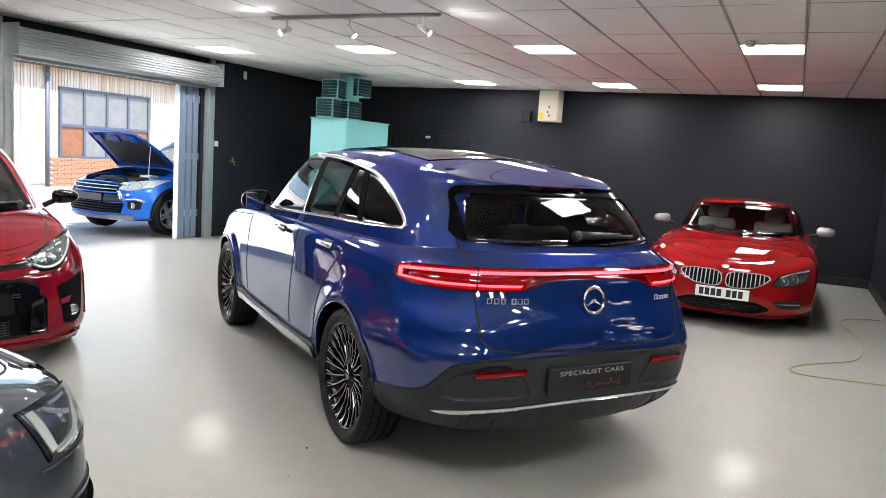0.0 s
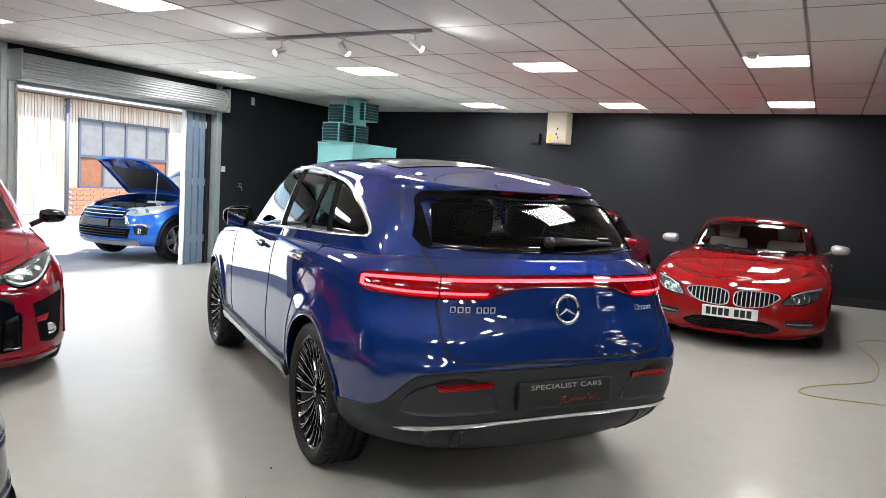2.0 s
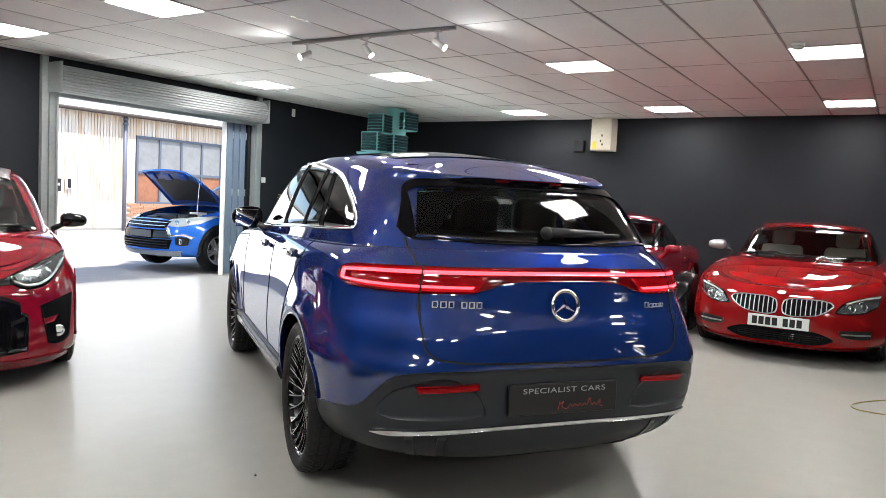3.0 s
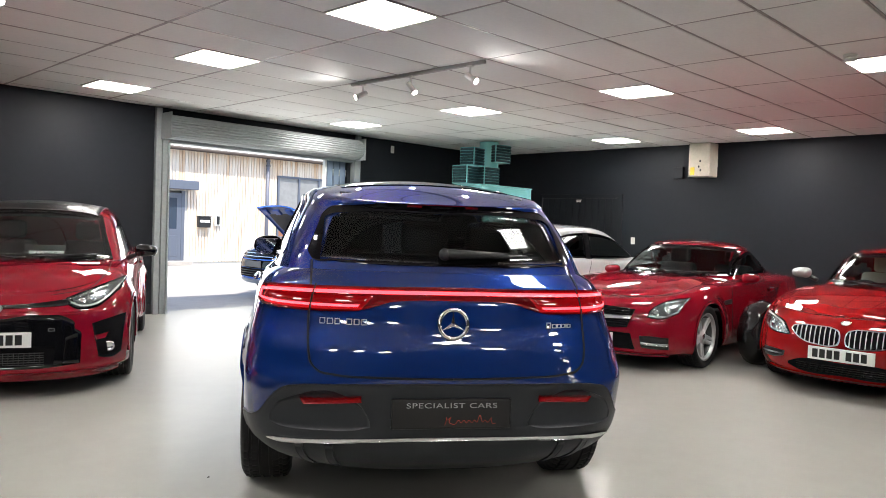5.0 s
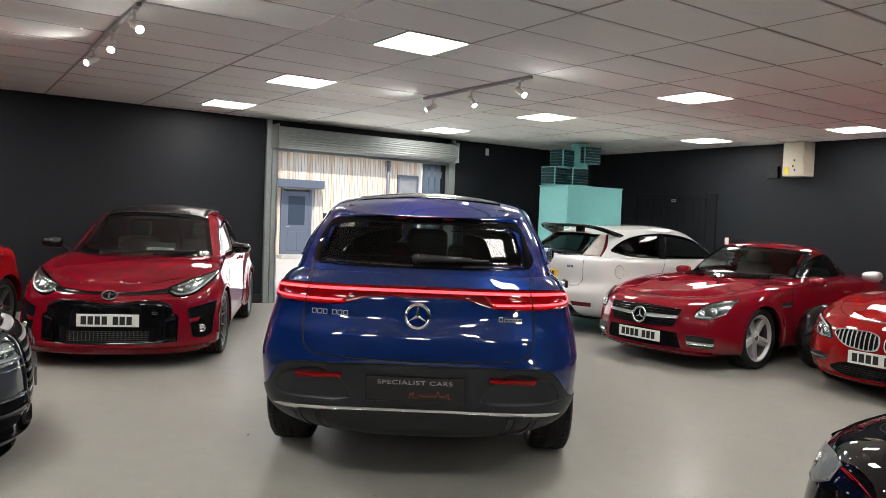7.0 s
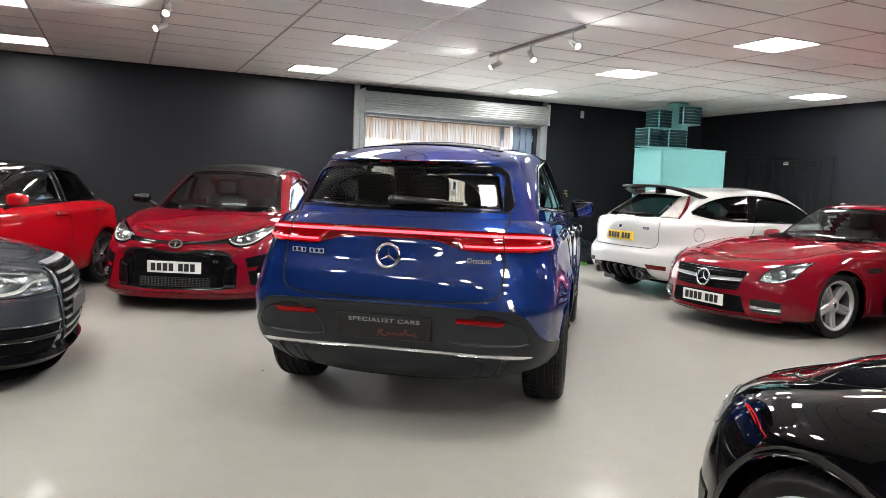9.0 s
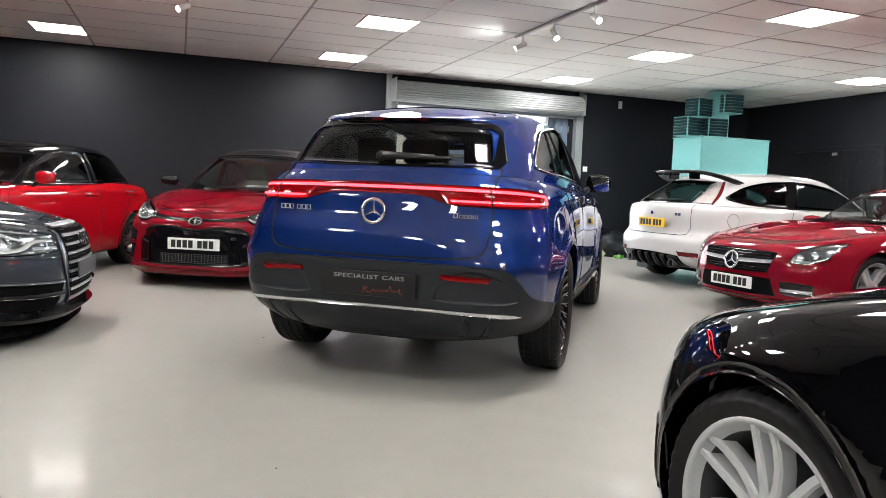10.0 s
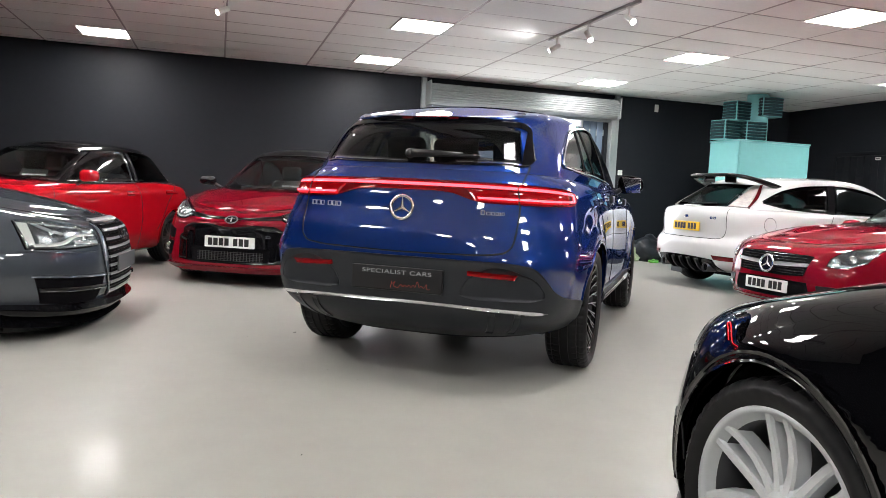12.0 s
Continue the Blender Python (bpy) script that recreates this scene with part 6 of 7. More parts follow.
    for k in range(3):
        u = 0.565 + 0.065 * k
        car.patch("lamp_step", "front", [(u - 0.024, 0.724 + 0.022 * k), (u + 0.028, 0.738 + 0.024 * k)], [(u - 0.022, 0.716 + 0.022 * k), (u + 0.028, 0.729 + 0.024 * k)], CHROME, 6, 3, 0.010, 0.006, both=True)
    car.patch("fog_duct", "front", [(0.640, 0.530), (0.72, 0.552), (0.80, 0.568), (0.855, 0.575)], [(0.690, 0.275), (0.74, 0.262), (0.79, 0.262), (0.83, 0.285)], WELL_MAT, 14, 12, 0.004, 0.01, both=True)
    car.patch("duct_blade", "front", [(0.655, 0.440), (0.74, 0.452)], [(0.665, 0.405), (0.72, 0.412)], RED_DEEP, 8, 4, 0.012, 0.012, both=True)
    for s in (1, -1):
        p, nn = car.cast("front", s * 0.755, 0.345)
        f = part("fog_lamp", lathe([(0.001, 0.01), (0.028, 0.008), (0.036, 0.014), (0.040, 0.0)], 24), CHROME, car.ob)
        f.matrix_basis = pose(p[0] + 0.01, s * 0.755, 0.345, 0, 0, -90)
    car.patch("chin_lip", "front", [(-0.80, 0.20), (-0.5, 0.196), (0, 0.194), (0.5, 0.196), (0.80, 0.20)], [(-0.80, 0.160), (-0.5, 0.155), (0, 0.152), (0.5, 0.155), (0.80, 0.160)], RED_DEEP, 40, 3, 0.028, 0.03)
    car.line("top", [(1.15, 0.70), (0.7, 0.68), (0.35, 0.56), (0.22, 0.35)], 0.007, both=True)
    bars_badge(car, "front", 0.36, 0.50, (0.045,), 0.022, ALLOY_DARK, out=0.010)
    add_wheels(car, 0.245, 0.225, 10, "ten", BLACK_GLOSS, ALLOY_DARK, "dark ten-spoke alloy wheel with machined faces")
    arch_trims(car, RED_DEEP, 0.03, 0.008)
    add_cabin(car, (2.2,), z=0.38, dash_d=1.4, dash_z=0.88)
    price_card(car, 0.14, 1.075, "\u00a332950")
    add_mirror(car, 1.46, 0.86, 1.035, BLACK_GLOSS, (0.10, 0.20, 0.13))
    add_plate(car, "front", 0.435, PLATE_WHITE, out=0.018)
    add_wiper(car, "front", (0.10, 0.965), (0.60, 0.985), 0.008)
    add_wiper(car, "front", (-0.40, 0.965), (0.05, 0.96), 0.008)
    car.line("side", [(1.36, 0.93), (1.30, 0.65), (1.34, 0.28)], 0.006)
    car.line("side", [(2.62, 1.0), (2.66, 0.6), (2.58, 0.28)], 0.006)
    add_handle(car, 2.42, 0.88, RED_DEEP)
    return car


def roadster(name, label, m, skin, L, seats=SEAT_DARK, mirror=None, wheels=("star", 5), back=0.0, mirror_at=(1.84, 0.85, 0.985)):
    c = dict(L=L, W=1.78, H=1.29, R=0.322, arch=0.352, axle_f=0.86, axle_r=0.86 + (2.496 if L > 4.2 else 2.43), crown=0.055, roof_crown=0.045, flare=0.022, floor=0.16, axis=1.0,
             ridges=[([(1.40, 0.50), (0.90, 0.46), (0.45, 0.34)], 0.007, 0.085)])
    e = L
    nose = 2.5 if L > 4.2 else 2.9
    lift = 0.0 if L > 4.2 else 0.03
    lower = [(0.20, e - 0.14, 0.79, 0.8, nose, 0.5, 2.8, (0.14, 0.16, 0.16, 0.18, 0.25)),
             (0.05, e - 0.05, 0.85, 0.8, nose, 0.5, 2.8, (0.175, 0.20, 0.21, 0.24, 0.31)),
             (0.00, e, 0.872, 0.8, nose, 0.5, 2.8, (0.28, 0.32, 0.34, 0.38, 0.42)),
             (0.00, e, 0.875, 0.85, nose, 0.5, 2.8, (0.44, 0.46, 0.48, 0.52, 0.56)),
             (0.02, e - 0.02, 0.873, 0.9, nose - 0.1, 0.55, 2.7, (0.55 + lift, 0.60, 0.62, 0.66, 0.68)),
             (0.07, e - 0.05, 0.86, 0.95, nose - 0.2, 0.55, 2.7, (0.625 + lift, 0.72, 0.74, 0.78, 0.78)),
             (0.16, e - 0.08, 0.83, 1.05, nose - 0.2, 0.55, 2.6, (0.665 + lift, 0.80, 0.83, 0.86, 0.85)),
             (0.26, e - 0.14, (0.74, 0.76, 0.76, 0.75, 0.70), 1.1, nose - 0.2, 0.6, 2.5, (0.69 + lift, 0.835, 0.87, 0.89, 0.88))]
    upper = [(1.40 + back, 3.66, (0.68, 0.73, 0.74, 0.72, 0.62), 0.55, 2.5, 0.7, 2.4, (0.80, 0.84, 0.86, 0.87, 0.87)),
             (1.60 + back, 3.46, (0.66, 0.695, 0.70, 0.66, 0.55), 0.55, 2.5, 0.7, 2.4, (0.95, 0.98, 0.99, 0.99, 0.97)),
             (1.84 + back, 3.24, (0.62, 0.645, 0.64, 0.59, 0.48), 0.55, 2.5, 0.7, 2.5, (1.11, 1.13, 1.135, 1.12, 1.09)),
             (2.00 + back, 3.10, (0.57, 0.59, 0.585, 0.53, 0.43), 0.55, 2.5, 0.6, 2.5, (1.20, 1.215, 1.215, 1.195, 1.165)),
             (2.12 + back, 3.04, (0.51, 0.53, 0.525, 0.48, 0.39), 0.50, 2.5, 0.55, 2.5, (1.235, 1.25, 1.25, 1.225, 1.195))]
    car = Car(name, label, m, c, lower, upper, skin)
    wide = back * 0.4
    car.window("windshield", "front", [(-0.565 - wide, 1.212), (0, 1.235), (0.565 + wide, 1.212)], [(-0.655 - wide, 0.905), (0, 0.892), (0.655 + wide, 0.905)], SCREEN, border=0.022)
    car.window("side_window", "side", [(1.82 + back, 0.93), (2.05 + back, 1.075), (2.40 + back, 1.175), (2.74 + back, 1.165)], [(1.80 + back, 0.915), (2.1 + back, 0.91), (2.45 + back, 0.915), (2.76 + back, 0.925)], TINT)
    car.window("quarter_window", "side", [(2.80 + back, 1.155), (3.0 + back, 1.08), (3.2 + back, 0.98)], [(2.80 + back, 0.928), (3.0 + back, 0.935), (3.2 + back, 0.945)], TINT)
    car.finish()
    add_wheels(car, 0.240, 0.235, wheels[1], wheels[0], SILVER_WHEEL, SILVER_WHEEL, "silver five-spoke alloy wheel")
    arch_trims(car, skin, 0.025, 0.006)
    add_cabin(car, (2.42,), mat=seats, z=0.30, dash_d=1.68, dash_z=0.84)
    add_mirror(car, *mirror_at, mirror or skin, (0.10, 0.20, 0.125))
    car.line("side", [(1.50, 0.86), (1.46, 0.6), (1.50, 0.27)], 0.006)
    car.line("side", [(2.86, 0.91), (2.90, 0.6), (2.82, 0.27)], 0.006)
    add_handle(car, 2.72, 0.74, skin)
    add_wiper(car, "front", (0.10, 0.915), (0.56, 0.93), 0.008)
    add_wiper(car, "front", (-0.45, 0.915), (0.05, 0.91), 0.008)
    return car


def roadster_kidney():
    car = roadster("roadster", "red two-seat roadster with silver mirrors and cream seats, parked nose out", at(9.95, 0.80, 180.2), RED, 4.24, seats=SEAT_CREAM, mirror=ALLOY)
    for s in (1, -1):
        top = [(s * 0.018, 0.535), (s * 0.030, 0.575), (s * 0.08, 0.596), (s * 0.22, 0.602), (s * 0.36, 0.596), (s * 0.425, 0.578), (s * 0.437, 0.562)]
        bot = [(s * 0.018, 0.500), (s * 0.030, 0.462), (s * 0.08, 0.444), (s * 0.20, 0.446), (s * 0.31, 0.464), (s * 0.395, 0.512), (s * 0.437, 0.550)]
        fr, = car.patch("grille", "front", top, bot, ALLOY, 24, 8, 0.010, 0.012, "bright kidney-shaped grille frame", both=False)
        ti = [(s * 0.027, 0.535), (s * 0.040, 0.569), (s * 0.085, 0.588), (s * 0.22, 0.594), (s * 0.355, 0.588), (s * 0.412, 0.573), (s * 0.424, 0.561)]
        bi = [(s * 0.027, 0.502), (s * 0.040, 0.470), (s * 0.085, 0.453), (s * 0.20, 0.455), (s * 0.305, 0.472), (s * 0.385, 0.517), (s * 0.424, 0.553)]
        car.patch("opening", "front", ti, bi, WELL_MAT, 24, 8, 0.013, 0.004, both=False, parent=fr)
        ta, ba = polyline(ti, 40), polyline(bi, 40)
        o1, o2 = np.argsort(ta[:, 0]), np.argsort(ba[:, 0])
        for k in range(9):
            y = s * (0.058 + 0.040 * k)
            slats(car, "slat", "front", [y], float(np.interp(y, ba[o2, 0], ba[o2, 1])), float(np.interp(y, ta[o1, 0], ta[o1, 1])), 0.0075, ALLOY, fr, 0.020, True)
    car.patch("lamp_bezel", "front", [(0.455, 0.524), (0.52, 0.597), (0.63, 0.634), (0.795, 0.664)], [(0.448, 0.496), (0.55, 0.492), (0.68, 0.510), (0.775, 0.560)], BLACK_TRIM, 20, 7, 0.0014, 0.004, both=True)
    add_lamp(car, "headlamp", "front", [(0.465, 0.520), (0.525, 0.587), (0.63, 0.624), (0.785, 0.654)], [(0.458, 0.503), (0.55, 0.500), (0.68, 0.520), (0.765, 0.568)], bowl=LAMP_BOWL, bulbs=((0.570, 0.548), (0.660, 0.566)), r=0.046)
    car.patch("lamp_brow", "front", [(0.525, 0.588), (0.63, 0.625), (0.785, 0.655)], [(0.535, 0.580), (0.635, 0.614), (0.780, 0.638)], WHITE_MAT, 16, 3, 0.012, 0.006, both=True)
    car.patch("lower_intake", "front", [(-0.45, 0.262), (-0.36, 0.300), (0, 0.310), (0.36, 0.300), (0.45, 0.262)], [(-0.45, 0.240), (-0.38, 0.212), (0, 0.200), (0.38, 0.212), (0.45, 0.240)], WELL_MAT, 36, 5, 0.005)
    slats(car, "intake_slat", "front", [0.225 + 0.018 * k for k in range(4)], -0.37, 0.37, 0.006, BLACK_GLOSS, car.ob, 0.010, False)
    car.patch("fog_slot", "front", [(0.49, 0.345), (0.60, 0.350), (0.74, 0.348)], [(0.50, 0.300), (0.60, 0.275), (0.74, 0.272)], BLACK_PLASTIC, 14, 5, 0.005, both=True)
    car.patch("fog_blade", "front", [(0.51, 0.322), (0.73, 0.318)], [(0.51, 0.312), (0.73, 0.306)], ALLOY, 14, 2, 0.016, 0.012, both=True)
    car.patch("splitter", "front", [(-0.72, 0.19), (-0.4, 0.185), (0, 0.182), (0.4, 0.185), (0.72, 0.19)], [(-0.72, 0.168), (-0.4, 0.162), (0, 0.160), (0.4, 0.162), (0.72, 0.168)], RED, 30, 3, 0.02, 0.02)
    ring_badge(car, "front", 0.0, 0.643, 0.036, CHROME, False, out=0.012, fill=WHITE_MAT)
    car.line("top", [(1.40, 0.66), (0.9, 0.70), (0.5, 0.60), (0.27, 0.38), (0.25, 0.0)], 0.0035, n=40, both=True)
    add_plate(car, "front", 0.378, PLATE_WHITE, out=0.016)
    return car


def roadster_star():
    car = roadster("roadster", "deep red two-seat roadster with a bright grille bar, parked nose out", at(9.43, 3.07, 182.5), RED_DEEP, 4.13, back=0.09, mirror_at=(1.98, 0.77, 0.890))
    g, = car.patch("grille", "front", [(-0.44, 0.612), (-0.2, 0.622), (0, 0.625), (0.2, 0.622), (0.44, 0.612)], [(-0.385, 0.432), (-0.2, 0.42), (0, 0.418), (0.2, 0.42), (0.385, 0.432)], WELL_MAT, 30, 8, 0.006, 0.01, "black mesh grille")
    slats(car, "slat", "front", [0.445 + 0.024 * k for k in range(8)], -0.39, 0.39, 0.006, BLACK_GLOSS, g, 0.010, False)
    car.patch("grille_bar", "front", [(-0.42, 0.545), (-0.2, 0.538), (0, 0.533), (0.2, 0.538), (0.42, 0.545)], [(-0.41, 0.516), (-0.2, 0.505), (0, 0.500), (0.2, 0.505), (0.41, 0.516)], ALLOY, 30, 4, 0.024, 0.02)
    ring_badge(car, "front", 0.0, 0.513, 0.078, CHROME, True, out=0.034, fill=BLACK_GLOSS)
    car.patch("lamp_bezel", "front", [(0.562, 0.606), (0.612, 0.670), (0.698, 0.713), (0.790, 0.729)], [(0.553, 0.540), (0.615, 0.527), (0.688, 0.534), (0.770, 0.584)], BLACK_TRIM, 20, 7, 0.0014, 0.004, both=True)
    add_lamp(car, "headlamp", "front", [(0.568, 0.604), (0.617, 0.665), (0.70, 0.708), (0.785, 0.724)], [(0.558, 0.545), (0.617, 0.532), (0.688, 0.539), (0.765, 0.589)], bowl=LAMP_SMOKE, bulbs=((0.612, 0.580), (0.690, 0.612)), r=0.038)
    car.patch("lamp_reflector", "front", [(0.565, 0.562), (0.69, 0.560)], [(0.568, 0.548), (0.685, 0.545)], LAMP_SILVER, 10, 3, 0.008, 0.004, both=True)
    car.patch("lower_intake", "front", [(-0.42, 0.375), (0, 0.385), (0.42, 0.375)], [(-0.46, 0.225), (0, 0.215), (0.46, 0.225)], WELL_MAT, 24, 5, 0.005)
    car.patch("side_vent", "front", [(0.50, 0.360), (0.60, 0.362), (0.73, 0.350)], [(0.52, 0.250), (0.60, 0.240), (0.73, 0.238)], BLACK_PLASTIC, 14, 6, 0.005, both=True)
    car.patch("vent_blade", "front", [(0.515, 0.305), (0.725, 0.298)], [(0.515, 0.277), (0.725, 0.270)], CHROME, 14, 3, 0.018, 0.014, both=True)
    car.patch("wing_vent", "side", [(1.20, 0.675), (1.44, 0.685)], [(1.24, 0.630), (1.44, 0.632)], BLACK_PLASTIC, 10, 4, 0.006)
    car.patch("chin", "front", [(-0.70, 0.20), (0, 0.195), (0.70, 0.20)], [(-0.70, 0.172), (0, 0.165), (0.70, 0.172)], RED_DEEP, 30, 3, 0.02, 0.02)
    car.line("top", [(1.40, 0.68), (0.9, 0.70), (0.5, 0.62), (0.30, 0.42), (0.25, 0.0)], 0.0035, n=40, both=True)
    add_plate(car, "front", 0.315, PLATE_WHITE, out=0.020)
    return car


def hatch_white():
    c = dict(L=4.36, W=1.82, H=1.44, R=0.325, arch=0.36, axle_f=0.90, axle_r=3.52, flare=0.045, floor=0.17, axis=0.9)
    e = 4.36
    lower = [(0.14, e - 0.20, 0.80, 0.8, 2.8, 0.5, 2.8, (0.14, 0.16, 0.17, 0.2, 0.24)),
             (0.04, e - 0.07, 0.86, 0.8, 2.8, 0.5, 2.8, (0.20, 0.22, 0.23, 0.26, 0.29)),
             (0.00, e - 0.01, 0.88, 0.8, 2.8, 0.5, 2.8, (0.32, 0.34, 0.36, 0.38, 0.40)),
             (0.00, e, 0.885, 0.8, 2.8, 0.5, 2.8, (0.46, 0.48, 0.50, 0.54, 0.54)),
             (0.02, e - 0.02, 0.88, 0.8, 2.7, 0.5, 2.7, (0.58, 0.60, 0.62, 0.66, 0.60)),
             (0.05, e - 0.07, 0.872, 0.85, 2.6, 0.5, 2.6, (0.68, 0.74, 0.76, 0.78, 0.66)),
             (0.10, e - 0.05, 0.865, 0.9, 2.6, 0.5, 2.6, (0.75, 0.84, 0.86, 0.89, 0.84)),
             (0.16, e - 0.07, 0.835, 0.95, 2.6, 0.48, 2.6, (0.79, 0.92, 0.95, 0.98, 0.97)),
             (0.26, e - 0.09, (0.76, 0.78, 0.79, 0.77, 0.72), 1.0, 2.5, 0.46, 2.7, (0.82, 0.95, 0.975, 1.0, 1.0))]
    upper = [(1.02, e - 0.08, (0.74, 0.765, 0.775, 0.75, 0.70), 0.6, 2.4, 0.46, 2.7, (0.9, 0.95, 0.97, 0.99, 0.98)),
             (1.30, e - 0.24, (0.71, 0.73, 0.735, 0.69, 0.62), 0.6, 2.4, 0.46, 2.7, (1.072, 1.099, 1.108, 1.108, 1.09)),
             (1.60, e - 0.44, (0.66, 0.68, 0.68, 0.63, 0.54), 0.6, 2.4, 0.5, 2.7, (1.234, 1.256, 1.261, 1.247, 1.225)),
             (1.82, e - 0.58, (0.60, 0.625, 0.625, 0.57, 0.50), 0.6, 2.4, 0.5, 2.8, (1.342, 1.36, 1.36, 1.337, 1.315)),
             (1.96, e - 0.62, (0.54, 0.57, 0.57, 0.52, 0.46), 0.6, 2.4, 0.5, 2.9, (1.378, 1.396, 1.392, 1.365, 1.342))]
    car = Car("hatchback", "white hot hatchback with a black roof wing, parked nose in", at(10.12, 5.22, 1.0), c, lower, upper, WHITE_PAINT)
    car.window("rear_window", "rear", [(-0.425, 1.297), (0, 1.31), (0.425, 1.297)], [(-0.505, 1.024), (0, 1.013), (0.505, 1.024)], REAR_TINT)
    car.window("side_window", "side", [(1.56, 1.018), (1.92, 1.216), (2.45, 1.324), (2.70, 1.333)], [(1.54, 1), (2.0, 0.985), (2.78, 0.99)], TINT)
    car.window("side_window", "side", [(2.78, 1.333), (3.15, 1.306), (3.5, 1.225), (3.76, 1.108)], [(2.86, 0.995), (3.2, 1.004), (3.5, 1.027), (3.76, 1.077)], PRIVACY)
    car.finish()
    car.patch("pillar_trim", "side", [(2.68, 1.335), (2.80, 1.335)], [(2.76, 0.985), (2.88, 0.992)], WELL_MAT, 6, 14, 0.007, 0.01)
    for s in (1, -1):
        car.patch("tail_lamp", "rear", [(s * 0.512, 1.024), (s * 0.482, 1.144), (s * 0.436, 1.292)], [(s * 0.672, 1.020), (s * 0.590, 1.150), (s * 0.482, 1.292)], CLEAR_RED, 18, 7, 0.010, 0.012, "slim clear tail lamp with a red edge", both=False)
        car.patch("lamp_edge", "rear", [(s * 0.672, 1.018), (s * 0.590, 1.150), (s * 0.482, 1.292)], [(s * 0.688, 1.009), (s * 0.608, 1.156), (s * 0.498, 1.297)], RED_LENS, 24, 3, 0.014, 0.012, both=False)
        car.patch("reflector", "cyl_r", [(s * 31, 0.438), (s * 46, 0.432)], [(s * 33, 0.385), (s * 46, 0.380)], RED_LENS, 10, 4, 0.010, 0.01, both=False)
    d, = car.patch("diffuser", "rear", [(-0.52, 0.385), (-0.3, 0.40), (0, 0.405), (0.3, 0.40), (0.52, 0.385)], [(-0.60, 0.21), (-0.3, 0.205), (0, 0.205), (0.3, 0.205), (0.60, 0.21)], BLACK_GLOSS, 30, 8, 0.008, 0.012, "black rear diffuser")
    for y in (0.30, 0.15, 0.0, -0.15, -0.30):
        car.patch("diffuser_fin", "rear", [(y - 0.01, 0.385), (y + 0.01, 0.385)], [(y - 0.014, 0.17), (y + 0.014, 0.17)], BLACK_PLASTIC, 3, 8, 0.05, 0.06, parent=d)
    for s in (1, -1):
        p, nn = car.cast("rear", s * 0.42, 0.29)
        o = part("exhaust_pipe", lathe([(0.045, -0.10), (0.045, 0.05), (0.055, 0.05), (0.055, -0.10)], 28), LAMP_DARK, car.ob, smooth=True)
        o.matrix_basis = pose(p[0] - 0.01, s * 0.42, 0.285, 0, 0, 90)
        part("exhaust_bore", lathe([(0.001, 0.03), (0.045, 0.03)], 24), WELL_MAT, o)
    car.line("rear", [(0.60, 1.0), (0.615, 0.85), (0.60, 0.69), (0.575, 0.65), (0.52, 0.636), (0.4, 0.632), (0.2, 0.630), (0, 0.629)], 0.006, n=60, both=True)
    add_plate(car, "rear", 0.765, PLATE_YELLOW, out=0.012)
    o = ring_badge(car, "rear", 0.0, 0.885, 0.020, CHROME, False, out=0.008, fill=BLUE)
    o.scale = (1.8, 1, 1)
    bars_badge(car, "rear", -0.40, 0.88, (0.04, 0.035), 0.030, BLUE, thin=0.3)
    part("mud_flap", box((c["front"] - 3.965, 0.50, 0.115), (c["front"] - 3.957, 0.74, 0.27), 0.003), LAMP_DARK, car.ob, "grey mud flap")
    # roof wing
    bm = bmesh.new()
    n = 25
    prof = [(-0.07, 0.012), (-0.045, 0.026), (0.05, 0.022), (0.15, 0.010), (0.24, -0.008), (0.15, -0.016), (0.0, -0.016), (-0.055, -0.006)]
    rows = []
    for i in range(n):
        y = -0.60 + 1.20 * i / (n - 1)
        q = abs(y) / 0.60
        x0 = -1.83 + 0.08 * q * q + 0.36 * q ** 7
        z0 = 1.408 - 0.115 * q ** 7
        rows.append([bm.verts.new((x0 + a * (1 - 0.30 * q ** 4), y, z0 + b * (1 + 0.5 * q ** 4))) for a, b in prof])
    for i in range(n - 1):
        for j in range(len(prof)):
            k = (j + 1) % len(prof)
            bm.faces.new((rows[i][j], rows[i][k], rows[i + 1][k], rows[i + 1][j]))
    bm.faces.new(rows[0])
    bm.faces.new(rows[-1][::-1])
    bmesh.ops.recalc_face_normals(bm, faces=bm.faces[:])
    wing = part("roof_wing", bm, BLACK_GLOSS, car.ob, "gloss black roof wing", smooth=True)
    for y in (-0.20, 0.20):
        b = box((-1.76, y - 0.012, 1.325), (-1.60, y + 0.012, 1.408), 0.006)
        part("wing_strut", b, BLACK_GLOSS, wing)
    ring = lambda q, r, up: [(3.80 + r * math.cos(a), 0.83 + up * r * math.sin(a)) for a in np.linspace(q, math.pi - q, 15)]
    gap, = car.patch("flap_gap", "side", ring(0.02, 0.086, 1), ring(0.02, 0.086, -1), SEAL_MAT, 30, 14, 0.0015, both=False)
    gap.scale = (1, -1, 1)
    flap, = car.patch("fuel_flap", "side", ring(0.02, 0.082, 1), ring(0.02, 0.082, -1), WHITE_PAINT, 30, 14, 0.003, both=False)
    flap.scale = (1, -1, 1)
    add_wheels(car, 0.245, 0.235, 15, "ten", ALLOY, ALLOY, "silver fine-spoked alloy wheel")
    arch_trims(car, WHITE_PAINT, 0.05, 0.012)
    add_cabin(car, (2.2,), z=0.4, dash_d=1.5, dash_z=0.9)
    add_mirror(car, 1.52, 0.86, 1.05, WHITE_PAINT, (0.10, 0.19, 0.14))
    car.line("side", [(2.84, 0.98), (2.98, 0.7), (2.92, 0.30)], 0.006)
    car.line("side", [(1.45, 0.95), (1.40, 0.7), (1.44, 0.30)], 0.006)
